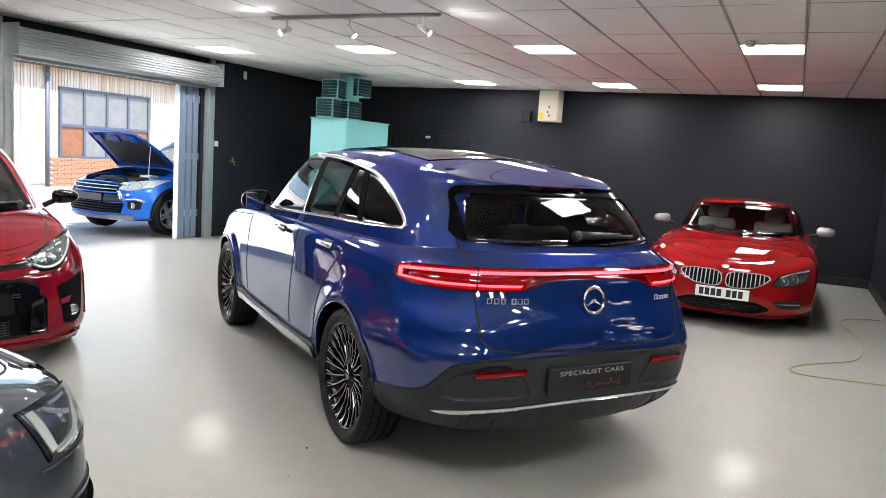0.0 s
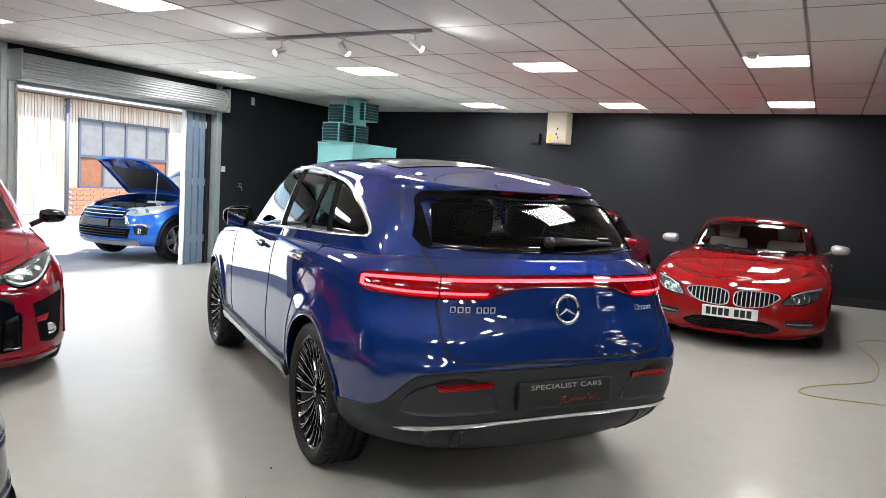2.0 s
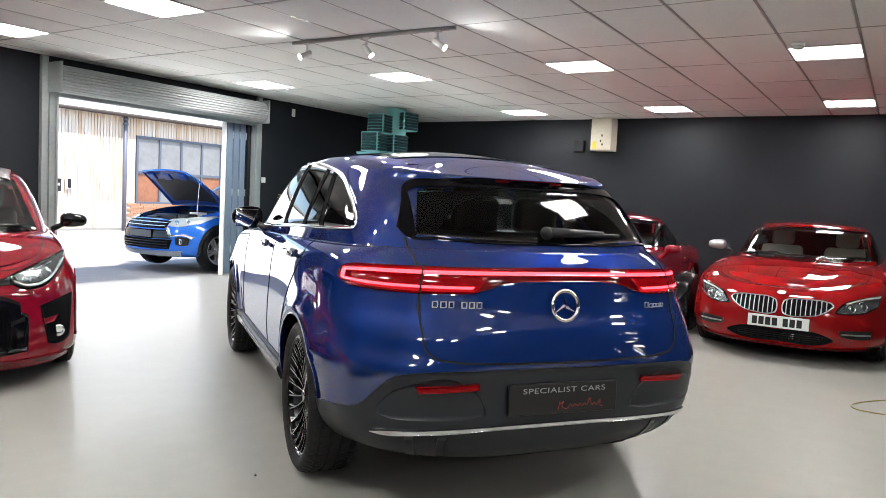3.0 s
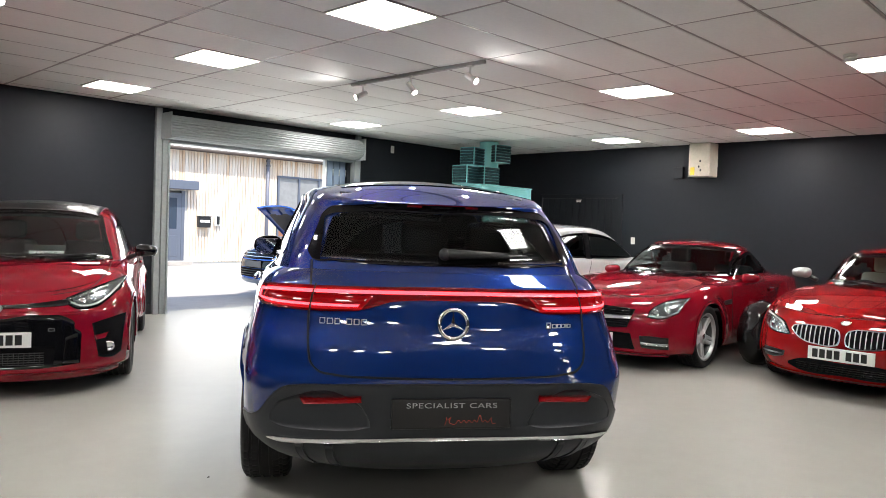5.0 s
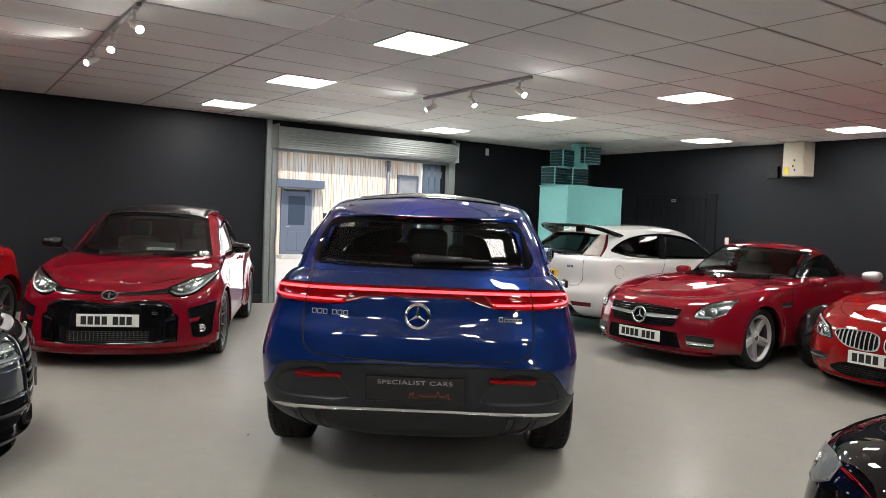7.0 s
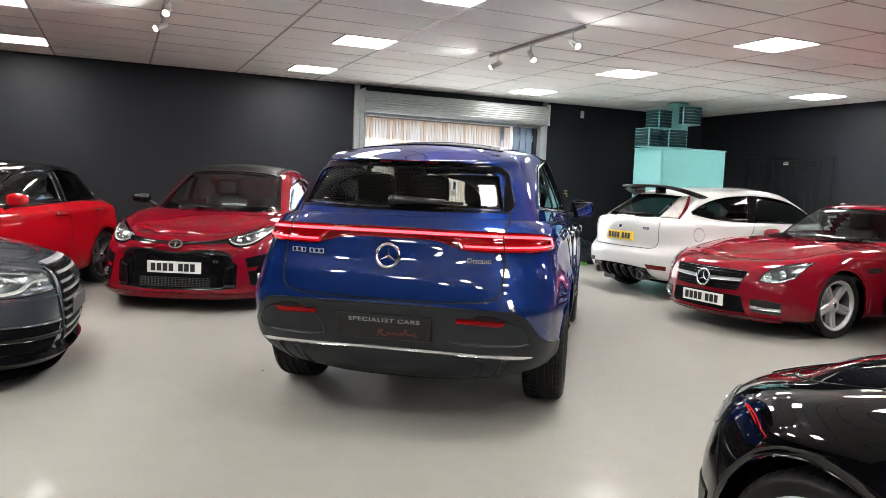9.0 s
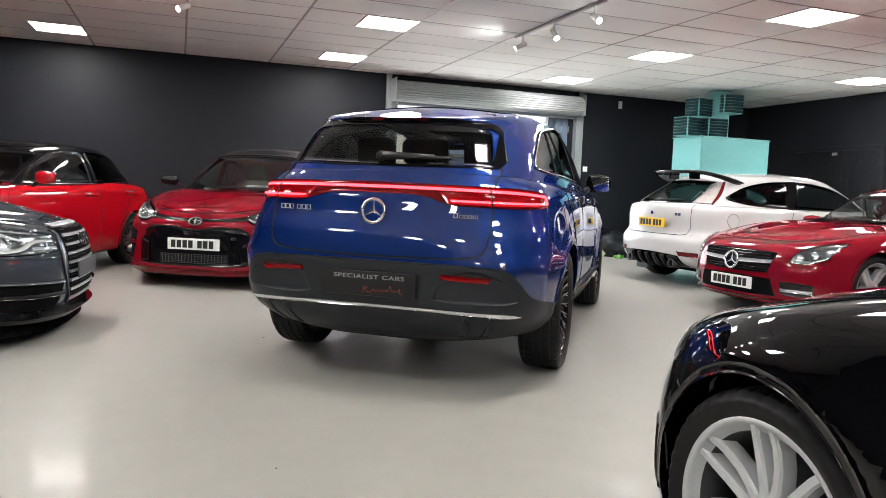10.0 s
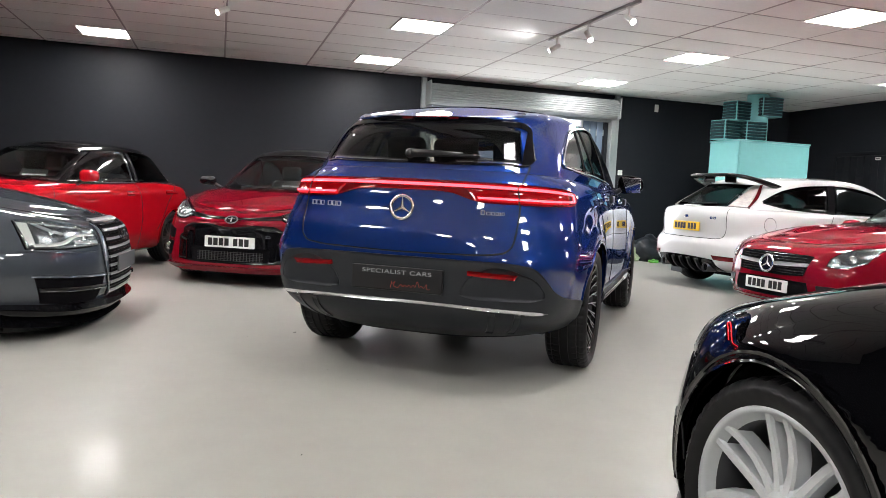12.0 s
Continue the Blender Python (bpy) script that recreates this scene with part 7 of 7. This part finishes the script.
    add_wiper(car, "rear", (0.05, 1.036), (-0.35, 1.045), 0.010)
    add_lamp(car, "headlamp", "cyl_f", [(28, 0.74), (45, 0.80), (60, 0.84)], [(28, 0.64), (45, 0.66), (60, 0.74)])
    return car


def saloon(name, label, m, skin, L, W, glassy=TINT, rims=(0.25, 0.25, 7, "twin"), bright=ALLOY, H=1.45, R=0.335, hatch=False, front=0.18, base=0.585, opened=False, wheel_label="", lift=0.0, top_skin=None, panes=None):
    c = dict(L=L, W=W, H=H, R=R, arch=R + 0.038, axle_f=L * front, axle_r=L * (front + base), flare=0.022, floor=0.16 + lift, crown=0.055, axis=1.0)
    e, h, s = L, W / 2, H / 1.45
    up = lift
    lower = [(0.20, e - 0.17, h - 0.12, 0.8, 2.8, 0.5, 3.0, (0.14 + up, 0.16 + up, 0.17 + up, 0.2 + up, 0.27 + up)),
             (0.06, e - 0.06, h - 0.05, 0.8, 2.8, 0.5, 3.0, (0.18 + up, 0.20 + up, 0.21 + up, 0.25 + up, 0.33 + up)),
             (0.00, e, h - 0.022, 0.85, 2.8, 0.5, 3.0, (0.28 + up, 0.32 + up, 0.34 + up, 0.38 + up, 0.42 + up)),
             (0.00, e, h - 0.018, 0.85, 2.8, 0.5, 3.0, (0.44 + up, 0.46 + up, 0.48 + up, 0.52 + up, 0.54 + up)),
             (0.02, e - 0.02, h - 0.02, 0.9, 2.7, 0.5, 2.9, (0.58 + up, 0.60 + up, 0.60 + up, 0.64 + up, 0.66 + up)),
             (0.05, e - 0.04, h - 0.03, 0.95, 2.6, 0.5, 2.8, (0.67 + up, 0.73 + up, 0.74 + up, 0.78 + up, 0.80 + up)),
             (0.12, e - 0.07, h - 0.055, 1.0, 2.5, 0.5, 2.7, (0.715 + up, 0.84 + up, 0.87 + up, 0.91 + up, 0.92 + up)),
             (0.24, e - 0.14, (h - 0.14, h - 0.13, h - 0.125, h - 0.14, h - 0.18), 1.05, 2.5, 0.5, 2.6, (0.745 + up, 0.895 + up, 0.935 + up, 0.97 + up, 0.97 + up))]
    a, b = L * 0.28, L * (0.965 if hatch else 0.90)
    lean = 0.45 if hatch else 0.8
    upper = [(a, b, (h - 0.16, h - 0.14, h - 0.13, h - 0.15, h - 0.22), 0.6, 2.5, 0.55, 2.6, (0.87 + up, 0.91 + up, 0.93 + up, 0.95 + up, 0.96 + up)),
             (a + 0.28, b - 0.27 * lean, (h - 0.19, h - 0.17, h - 0.165, h - 0.19, h - 0.28), 0.6, 2.5, 0.55, 2.6, (1.06 * s, 1.09 * s, 1.10 * s, 1.10 * s, 1.10 * s)),
             (a + 0.60, b - 0.62 * lean, (h - 0.24, h - 0.22, h - 0.22, h - 0.25, h - 0.34), 0.6, 2.5, 0.55, 2.7, (1.245 * s, 1.27 * s, 1.275 * s, 1.265 * s, 1.24 * s)),
             (a + 0.83, b - 0.85 * lean, (h - 0.30, h - 0.28, h - 0.275, h - 0.31, h - 0.39), 0.6, 2.5, 0.5, 2.8, (1.355 * s, 1.375 * s, 1.375 * s, 1.35 * s, 1.32 * s)),
             (a + 0.96, b - 0.94 * lean, (h - 0.36, h - 0.335, h - 0.33, h - 0.36, h - 0.43), 0.6, 2.5, 0.5, 2.8, (1.39 * s, 1.41 * s, 1.41 * s, 1.385 * s, 1.35 * s))]
    car = Car(name, label, m, c, lower, upper, skin)
    car.top_skin = top_skin
    t = 1.36 * s
    w1, w0 = h - 0.33, h - 0.24
    car.window("windshield", "front", [(-w1, t - 0.025), (0, t), (w1, t - 0.025)], [(-w0, 0.955 + up), (0, 0.94 + up), (w0, 0.955 + up)], SCREEN)
    d0, d1 = a + 0.46, b - (0.30 if hatch else 0.5)
    mid = (d0 + d1) / 2 + 0.05
    if panes:
        for tops, sills, g in panes:
            car.window("side_window", "side", tops, sills, g, n=26)
    else:
        car.window("side_window", "side", [(d0, 0.985 + up), (d0 + 0.30, 1.17 * s), (d0 + 0.62, 1.285 * s), (mid - 0.035, 1.335 * s)], [(d0 - 0.03, 0.965 + up), (d0 + 0.4, 0.965 + up), (mid - 0.035, 0.975 + up)], glassy)
        car.window("side_window", "side", [(mid + 0.035, 1.335 * s), ((mid + d1) / 2, 1.32 * s), (d1 - 0.22, 1.25 * s), (d1, 1.10 * s)], [(mid + 0.035, 0.98 + up), (d1 - 0.4, 0.99 + up), (d1, 1.02 + up)], PRIVACY if hatch else glassy)
    if opened:
        hood = [(0.22, 0.50), (0.5, h - 0.20), (1.12, h - 0.16)]
        car.holes.append(("top", np.array(hood + [(x, -y) for x, y in hood[::-1]]), 0.0))
    car.finish()
    add_wheels(car, rims[0], rims[1], rims[2], rims[3], bright, bright, wheel_label)
    arch_trims(car, skin, 0.025, 0.007)
    add_cabin(car, (a + 1.1,), z=0.36 + up, dash_d=a + 0.30, dash_z=0.87 + up)
    add_mirror(car, a + 0.42, h - 0.01, 1.02 + up, skin, (0.10, 0.20, 0.14))
    car.line("side", [(a + 0.12, 0.92 + up), (a + 0.04, 0.6 + up), (a + 0.08, 0.26 + up)], 0.006)
    car.line("side", [(mid, 0.97 + up), (mid + 0.02, 0.6 + up), (mid - 0.04, 0.26 + up)], 0.006)
    car.line("side", [(d1 - 0.06, 1.0 + up), (c["axle_r"] - c["arch"] * 0.55, 0.70 + up), (c["axle_r"] - c["arch"] - 0.05, 0.42 + up)], 0.006)
    add_handle(car, mid - 0.16, 0.845 + up, skin)
    add_handle(car, d1 - 0.30, 0.865 + up, skin)
    return car


def grey_saloon():
    car = saloon("saloon", "grey metallic saloon with a tall chrome-barred grille", at(-0.76, 3.20, -5), GREY_PAINT, 4.98, 1.88, H=1.45, wheel_label="silver twin-spoke alloy wheel")
    g, = car.patch("grille", "front", [(-0.34, 0.715), (0, 0.725), (0.34, 0.715)], [(-0.30, 0.235), (0, 0.225), (0.30, 0.235)], WELL_MAT, 24, 12, 0.006, 0.02, "tall grille with bright bars")
    for s in (1, -1):
        car.patch("grille_frame", "front", [(s * 0.40, 0.70), (s * 0.415, 0.50), (s * 0.33, 0.22)], [(s * 0.375, 0.70), (s * 0.392, 0.50), (s * 0.312, 0.235)], GREY_PAINT, 20, 4, 0.010, 0.014, both=False)
    slats(car, "slat", "front", [0.250 + 0.058 * k for k in range(9)], -0.325, 0.325, 0.018, ALLOY, g, 0.013, False)
    slats(car, "slat", "front", [0.279 + 0.058 * k for k in range(8)], -0.325, 0.325, 0.007, BLACK_GLOSS, g, 0.010, False)
    for k in range(4):
        ring_badge(car, "front", -0.09 + 0.06 * k, 0.62, 0.042, BLACK_GLOSS, False, out=0.030)
    add_plate(car, "front", 0.43, material("dark plate", (0.10, 0.105, 0.11), 0.35), out=0.026, inks=False, label="plain grey dealer plate")
    car.patch("lamp_bezel", "cyl_f", [(26.0, 0.672), (34, 0.694), (45, 0.719), (56.4, 0.732)], [(24.0, 0.568), (34, 0.558), (44, 0.556), (53.4, 0.562)], BLACK_TRIM, 26, 9, 0.0012, 0.004, both=True)
    add_lamp(car, "headlamp", "cyl_f", [(26.5, 0.668), (34, 0.690), (45, 0.715), (56, 0.728)], [(24.5, 0.572), (34, 0.562), (44, 0.560), (53, 0.566)], n=26, m=9, bowl=LAMP_SMOKE, bulbs=((32, 0.606), (44, 0.652)), r=0.024,
             drl=([(51, 0.590), (45, 0.594), (41, 0.606), (37.5, 0.634), (32, 0.642), (27.5, 0.640)], [(50.5, 0.574), (44.5, 0.576), (40, 0.588), (36.5, 0.620), (32, 0.629), (27, 0.628)]))
    for tp, bt, mat in (([(55.2, 0.718), (51.8, 0.714)], [(52.0, 0.584), (50.2, 0.592)], WHITE_MAT), ([(50.5, 0.708), (46, 0.668), (41, 0.640)], [(48.5, 0.706), (44.5, 0.676), (40, 0.650)], ALLOY),
                        ([(46, 0.705), (36, 0.684)], [(46, 0.698), (36, 0.677)], ALLOY), ([(37, 0.602), (26, 0.600)], [(37, 0.584), (25.5, 0.580)], LAMP_SILVER)):
        car.patch("lamp_reflector", "cyl_f", tp, bt, mat, 8, 4, 0.008, 0.004, both=True)
    car.patch("side_intake", "cyl_f", [(23, 0.362), (36, 0.375), (51, 0.390)], [(27, 0.215), (38, 0.215), (49, 0.232)], WELL_MAT, 24, 8, 0.005, 0.01, both=True)
    car.patch("intake_fin", "cyl_f", [(23, 0.318), (38, 0.322), (50, 0.332)], [(24, 0.292), (38, 0.296), (49.5, 0.306)], BLACK_GLOSS, 24, 3, 0.026, 0.03, both=True)
    car.patch("intake_edge", "cyl_f", [(22, 0.385), (36, 0.396), (52, 0.410)], [(22, 0.366), (36, 0.379), (52, 0.393)], GREY_PAINT, 24, 3, 0.010, 0.014, both=True)
    car.patch("bumper_crease", "cyl_f", [(22, 0.535), (38, 0.540), (56, 0.555)], [(22, 0.528), (38, 0.533), (56, 0.548)], GREY_PAINT, 24, 2, 0.010, 0.012, both=True)
    car.patch("splitter", "cyl_f", [(-74, 0.208), (-40, 0.176), (0, 0.164), (40, 0.176), (74, 0.208)], [(-74, 0.172), (-40, 0.140), (0, 0.128), (40, 0.140), (74, 0.172)], BLACK_GLOSS, 60, 4, 0.115, 0.15, "gloss black front splitter", both=False)
    car.patch("splitter", "cyl_f", [(-72, 0.246), (-40, 0.216), (0, 0.206), (40, 0.216), (72, 0.246)], [(-72, 0.222), (-40, 0.192), (0, 0.182), (40, 0.192), (72, 0.222)], BLACK_GLOSS, 60, 4, 0.065, 0.09, both=False)
    car.patch("chin_panel", "cyl_f", [(-70, 0.205), (-40, 0.188), (0, 0.182), (40, 0.188), (70, 0.205)], [(-70, 0.176), (-40, 0.160), (0, 0.156), (40, 0.160), (70, 0.176)], WELL_MAT, 60, 3, 0.006, 0.01, both=False)
    car.line("top", [(1.38, 0.74), (0.9, 0.74), (0.5, 0.62), (0.27, 0.40), (0.22, 0.0)], 0.007, n=40, both=True)
    return car


def small_red():
    car = saloon("hatchback", "bright red small hatchback with a black roof, parked nose out", at(0.50, 6.20, 241.5), RED_BRIGHT, 3.88, 1.72, glassy=SCREEN, H=1.40, R=0.315, rims=(0.232, 0.215, 5, "twin"), bright=ALLOY_DARK, hatch=True, front=0.20, base=0.635, top_skin=BLACK_GLOSS, wheel_label="dark grey twin-spoke alloy wheel",
                 panes=(([(1.56, 0.985), (1.74, 1.115), (1.98, 1.235), (2.20, 1.295), (2.50, 1.312)], [(1.53, 0.965), (2.0, 0.966), (2.56, 0.972)], HAZY),
                        ([(2.58, 1.312), (2.85, 1.302), (3.06, 1.276), (3.10, 1.268)], [(2.64, 0.974), (2.9, 0.980), (3.22, 0.984), (3.32, 0.988)], PRIVACY),
                        ([(3.15, 1.258), (3.22, 1.235), (3.29, 1.20)], [(3.365, 0.990), (3.44, 0.995), (3.50, 1.000)], PRIVACY)))
    car.patch("window_trim", "side", [(1.53, 0.962), (2.5, 0.968), (3.52, 0.996)], [(1.53, 0.952), (2.5, 0.958), (3.52, 0.986)], CHROME, 40, 3, 0.010, 0.010)
    car.patch("pillar_trim", "side", [(3.108, 1.268), (3.142, 1.262)], [(3.328, 0.990), (3.358, 0.991)], CHROME, 4, 10, 0.008, 0.008)
    car.patch("pillar_trim", "side", [(2.505, 1.312), (2.575, 1.312)], [(2.565, 0.974), (2.635, 0.975)], BLACK_GLOSS, 4, 10, 0.006, 0.008)
    add_lamp(car, "headlamp", "cyl_f", [(28, 0.70), (45, 0.76), (60, 0.80)], [(28, 0.60), (45, 0.61), (58, 0.68)])
    price_card(car, 0.30, 1.07, "\u00a316800")
    return car


def black_saloon():
    car = saloon("saloon", "black metallic saloon with white twin-spoke wheels", at(4.467, -2.918, 90.7), BLACK_PAINT, 4.58, 1.80, H=1.42, R=0.32, front=0.166, base=0.6, rims=(0.247, 0.235, 7, "twin"), bright=WHITE_WHEEL, wheel_label="white twin-spoke alloy wheel")
    add_lamp(car, "headlamp", "cyl_f", [(22, 0.650), (31, 0.678), (39, 0.686), (44, 0.676)], [(22, 0.560), (31, 0.556), (38, 0.575), (43, 0.612)], n=24, bowl=LAMP_SILVER, bulbs=((31, 0.618),), r=0.030, lift=0.006)
    car.patch("side_intake", "cyl_f", [(27, 0.40), (40, 0.41), (50, 0.42)], [(27, 0.25), (40, 0.245), (50, 0.265)], BLACK_PLASTIC, 20, 6, 0.005, 0.01, both=True)
    g, = car.patch("grille", "front", [(-0.30, 0.70), (0, 0.705), (0.30, 0.70)], [(-0.27, 0.25), (0, 0.245), (0.27, 0.25)], WELL_MAT, 24, 10, 0.006, 0.01)
    slats(car, "slat", "front", [0.29 + 0.045 * k for k in range(9)], -0.27, 0.27, 0.008, BLACK_GLOSS, g, 0.016, False)
    car.patch("chin_lip", "cyl_f", [(-70, 0.205), (0, 0.185), (70, 0.205)], [(-70, 0.165), (0, 0.150), (70, 0.165)], BLACK_PLASTIC, 50, 4, 0.03, 0.04, both=False)
    car.line("top", [(1.30, 0.70), (0.85, 0.70), (0.48, 0.58), (0.26, 0.36), (0.22, 0.0)], 0.004, n=40, both=True)
    car.line("side", [(0.30, 0.60), (0.42, 0.45), (0.44, 0.34)], 0.006)
    return car


def open_crossover():
    car = saloon("crossover", "light blue crossover outside with its bonnet propped open", at(9.95, 10.14, 179.8), SKY_BLUE, 4.30, 1.77, H=1.62, R=0.345, hatch=True, front=0.20, base=0.62, rims=(0.235, 0.225, 5, "twin"), opened=True, lift=0.09, wheel_label="silver and black alloy wheel")
    c = car.c
    h = c["W"] / 2
    # bonnet lid
    n, m = 14, 15
    up, dn = [], []
    for i in range(n):
        d = 0.94 * i / (n - 1)
        wide = h - 0.17 - 0.16 * (d / 0.94) ** 2.2
        for j in range(m):
            y = -wide + 2 * wide * j / (m - 1)
            z = 0.05 * (1 - (y / wide) ** 2) - 0.09 * (d / 0.94) ** 2.4
            up.append((d, y, z))
            dn.append((d * 0.985 + 0.004, y * 0.975, z - 0.022))
    k = n * m
    fs = grid_faces(n, m, 0, True) + grid_faces(n, m, k)
    rim = [i * m for i in range(n)] + [(n - 1) * m + j for j in range(1, m)] + [i * m + m - 1 for i in range(n - 2, -1, -1)] + [j for j in range(m - 2, 0, -1)]
    fs += [(rim[i], rim[(i + 1) % len(rim)], k + rim[(i + 1) % len(rim)], k + rim[i]) for i in range(len(rim))]
    me = mesh("bonnet", up + dn, fs, [SKY_BLUE, UNDER_BLUE])
    me.polygons.foreach_set("material_index", [0] * ((n - 1) * (m - 1)) + [1] * ((n - 1) * (m - 1)) + [0] * len(rim))
    bon = part("bonnet", me, None, car.ob, "raised light blue bonnet")
    bon.matrix_basis = pose(c["front"] - 1.14, 0, 1.03) @ pose(0, 0, 0, 0, -42, 0)
    # sound-deadening pad and stiffening ribs under the lid
    pv = []
    for i in range(10):
        d = 0.12 + 0.58 * i / 9
        wide = h - 0.30 - 0.20 * (d / 0.94) ** 2.0
        pv += [(d, -wide + 2 * wide * j / 8, 0.05 * (1 - ((-1 + 2 * j / 8) * 0.8) ** 2) - 0.09 * (d / 0.94) ** 2.4 - (0.030 if 0 < i < 9 and 0 < j < 8 else 0.024)) for j in range(9)]
    part("insulation_pad", mesh("insulation_pad", pv, grid_faces(10, 9)), SEAT_DARK, bon, "dark insulation pad")
    for y in (-0.55, 0.0, 0.55):
        part("rib", box((0.76, y * 0.7 - 0.09, -0.115), (0.88, y * 0.7 + 0.09, -0.075), 0.012), UNDER_BLUE, bon)
    part("prop_rod", rod((c["front"] - 0.55, h - 0.24, 0.92), (c["front"] - 0.62, h - 0.28, 1.43), 0.006), WHITE_MAT, car.ob)
    part("engine_bay", box((c["front"] - 1.20, -h + 0.22, 0.45), (c["front"] - 0.24, h - 0.22, 0.70)), WELL_MAT, car.ob)
    for x, y, w, l, z in ((0.6, 0.05, 0.5, 0.42, 0.90), (0.5, 0.50, 0.22, 0.26, 0.92), (0.75, -0.42, 0.28, 0.3, 0.88), (0.38, -0.2, 0.3, 0.12, 0.86), (1.0, 0.3, 0.4, 0.12, 0.94)):
        part("engine_cover", box((c["front"] - x - l / 2, y - w / 2, 0.70), (c["front"] - x + l / 2, y + w / 2, z), 0.03), BLACK_PLASTIC, car.ob)
    part("battery", box((c["front"] - 0.78, 0.40, 0.70), (c["front"] - 0.60, 0.62, 0.95), 0.01), WHITE_MAT, car.ob)
    g, = car.patch("grille", "front", [(-0.50, 0.80), (0, 0.815), (0.50, 0.80)], [(-0.48, 0.69), (0, 0.68), (0.48, 0.69)], BLACK_GLOSS, 24, 5, 0.008)
    slats(car, "slat", "front", [0.722, 0.768], -0.47, 0.47, 0.011, CHROME, g, 0.020, False)
    car.patch("front_bumper_panel", "front", [(-0.52, 0.67), (0, 0.66), (0.52, 0.67)], [(-0.58, 0.53), (0, 0.52), (0.58, 0.53)], BLACK_GLOSS, 24, 5, 0.008)
    lo, = car.patch("lower_grille", "front", [(-0.60, 0.52), (0, 0.515), (0.60, 0.52)], [(-0.56, 0.37), (0, 0.365), (0.56, 0.37)], WELL_MAT, 24, 5, 0.008)
    slats(car, "slat", "front", [0.40, 0.44, 0.48], -0.54, 0.54, 0.012, BLACK_GLOSS, lo, 0.018, False)
    car.patch("skid_plate", "front", [(-0.70, 0.345), (0, 0.335), (0.70, 0.345)], [(-0.66, 0.275), (0, 0.27), (0.66, 0.275)], ALLOY, 24, 4, 0.022, 0.03)
    add_lamp(car, "headlamp", "front", [(0.42, 0.835), (0.60, 0.862), (0.84, 0.905)], [(0.45, 0.745), (0.62, 0.715), (0.80, 0.775)], bowl=WHITE_MAT, bulbs=((0.58, 0.785), (0.69, 0.800)), r=0.040)
    for s in (1, -1):
        car.patch("bumper_blade", "front", [(s * 0.50, 0.715), (s * 0.53, 0.69), (s * 0.58, 0.60), (s * 0.74, 0.60), (s * 0.80, 0.56)], [(s * 0.47, 0.70), (s * 0.50, 0.67), (s * 0.555, 0.575), (s * 0.73, 0.575), (s * 0.785, 0.535)], CHROME, 20, 4, 0.016, 0.014, "bright blade beside the grille", both=False)
    car.patch("fog_panel", "front", [(0.63, 0.555), (0.71, 0.56), (0.77, 0.545)], [(0.645, 0.44), (0.71, 0.425), (0.765, 0.44)], BLACK_PLASTIC, 10, 6, 0.006, both=True)
    for s in (1, -1):
        p, nn = car.cast("front", s * 0.70, 0.49)
        f = part("fog_lamp", lathe([(0.001, 0.012), (0.034, 0.010), (0.044, 0.016), (0.048, 0.0)], 24), CHROME, car.ob)
        f.matrix_basis = pose(p[0] + 0.012, s * 0.70, 0.49, 0, 0, -90)
    arch_trims(car, BLACK_PLASTIC, 0.05, 0.012, "arch_cladding")
    add_plate(car, "front", 0.595, material("dark plate", (0.10, 0.105, 0.11), 0.35), out=0.016, inks=False, label="plain grey dealer plate")
    return car


UNDER_BLUE = mottled(material("blue underside", (0.012, 0.060, 0.30), 0.35), 0.3, (3.0, 12.0), 0.1)
RED_REFLECT = material("red reflector", (0.22, 0.002, 0.004), 0.25, spec=0.2)
MESH_GREY = material("grey grille mesh", (0.035, 0.036, 0.038), 0.4)
ALLOY_DARK = material("dark alloy", (0.16, 0.165, 0.17), 0.3, metal=0.8)
WHITE_WHEEL = mottled(material("white wheel enamel", (0.62, 0.64, 0.66), 0.35, metal=0.2), 0.012, (4.0, 30.0), 0.01)
BADGE_METAL = material("satin badge metal", (0.62, 0.64, 0.67), 0.28, metal=0.55)
CLEAR_RED = mottled(material("smoked clear lamp", (0.46, 0.43, 0.41), 0.15, coat=1.0), 0.35, (14.0, 40.0), 0.05)
suv()
hatch_gr()
roadster_kidney()
roadster_star()
hatch_white()
grey_saloon()
small_red()
black_saloon()
open_crossover()
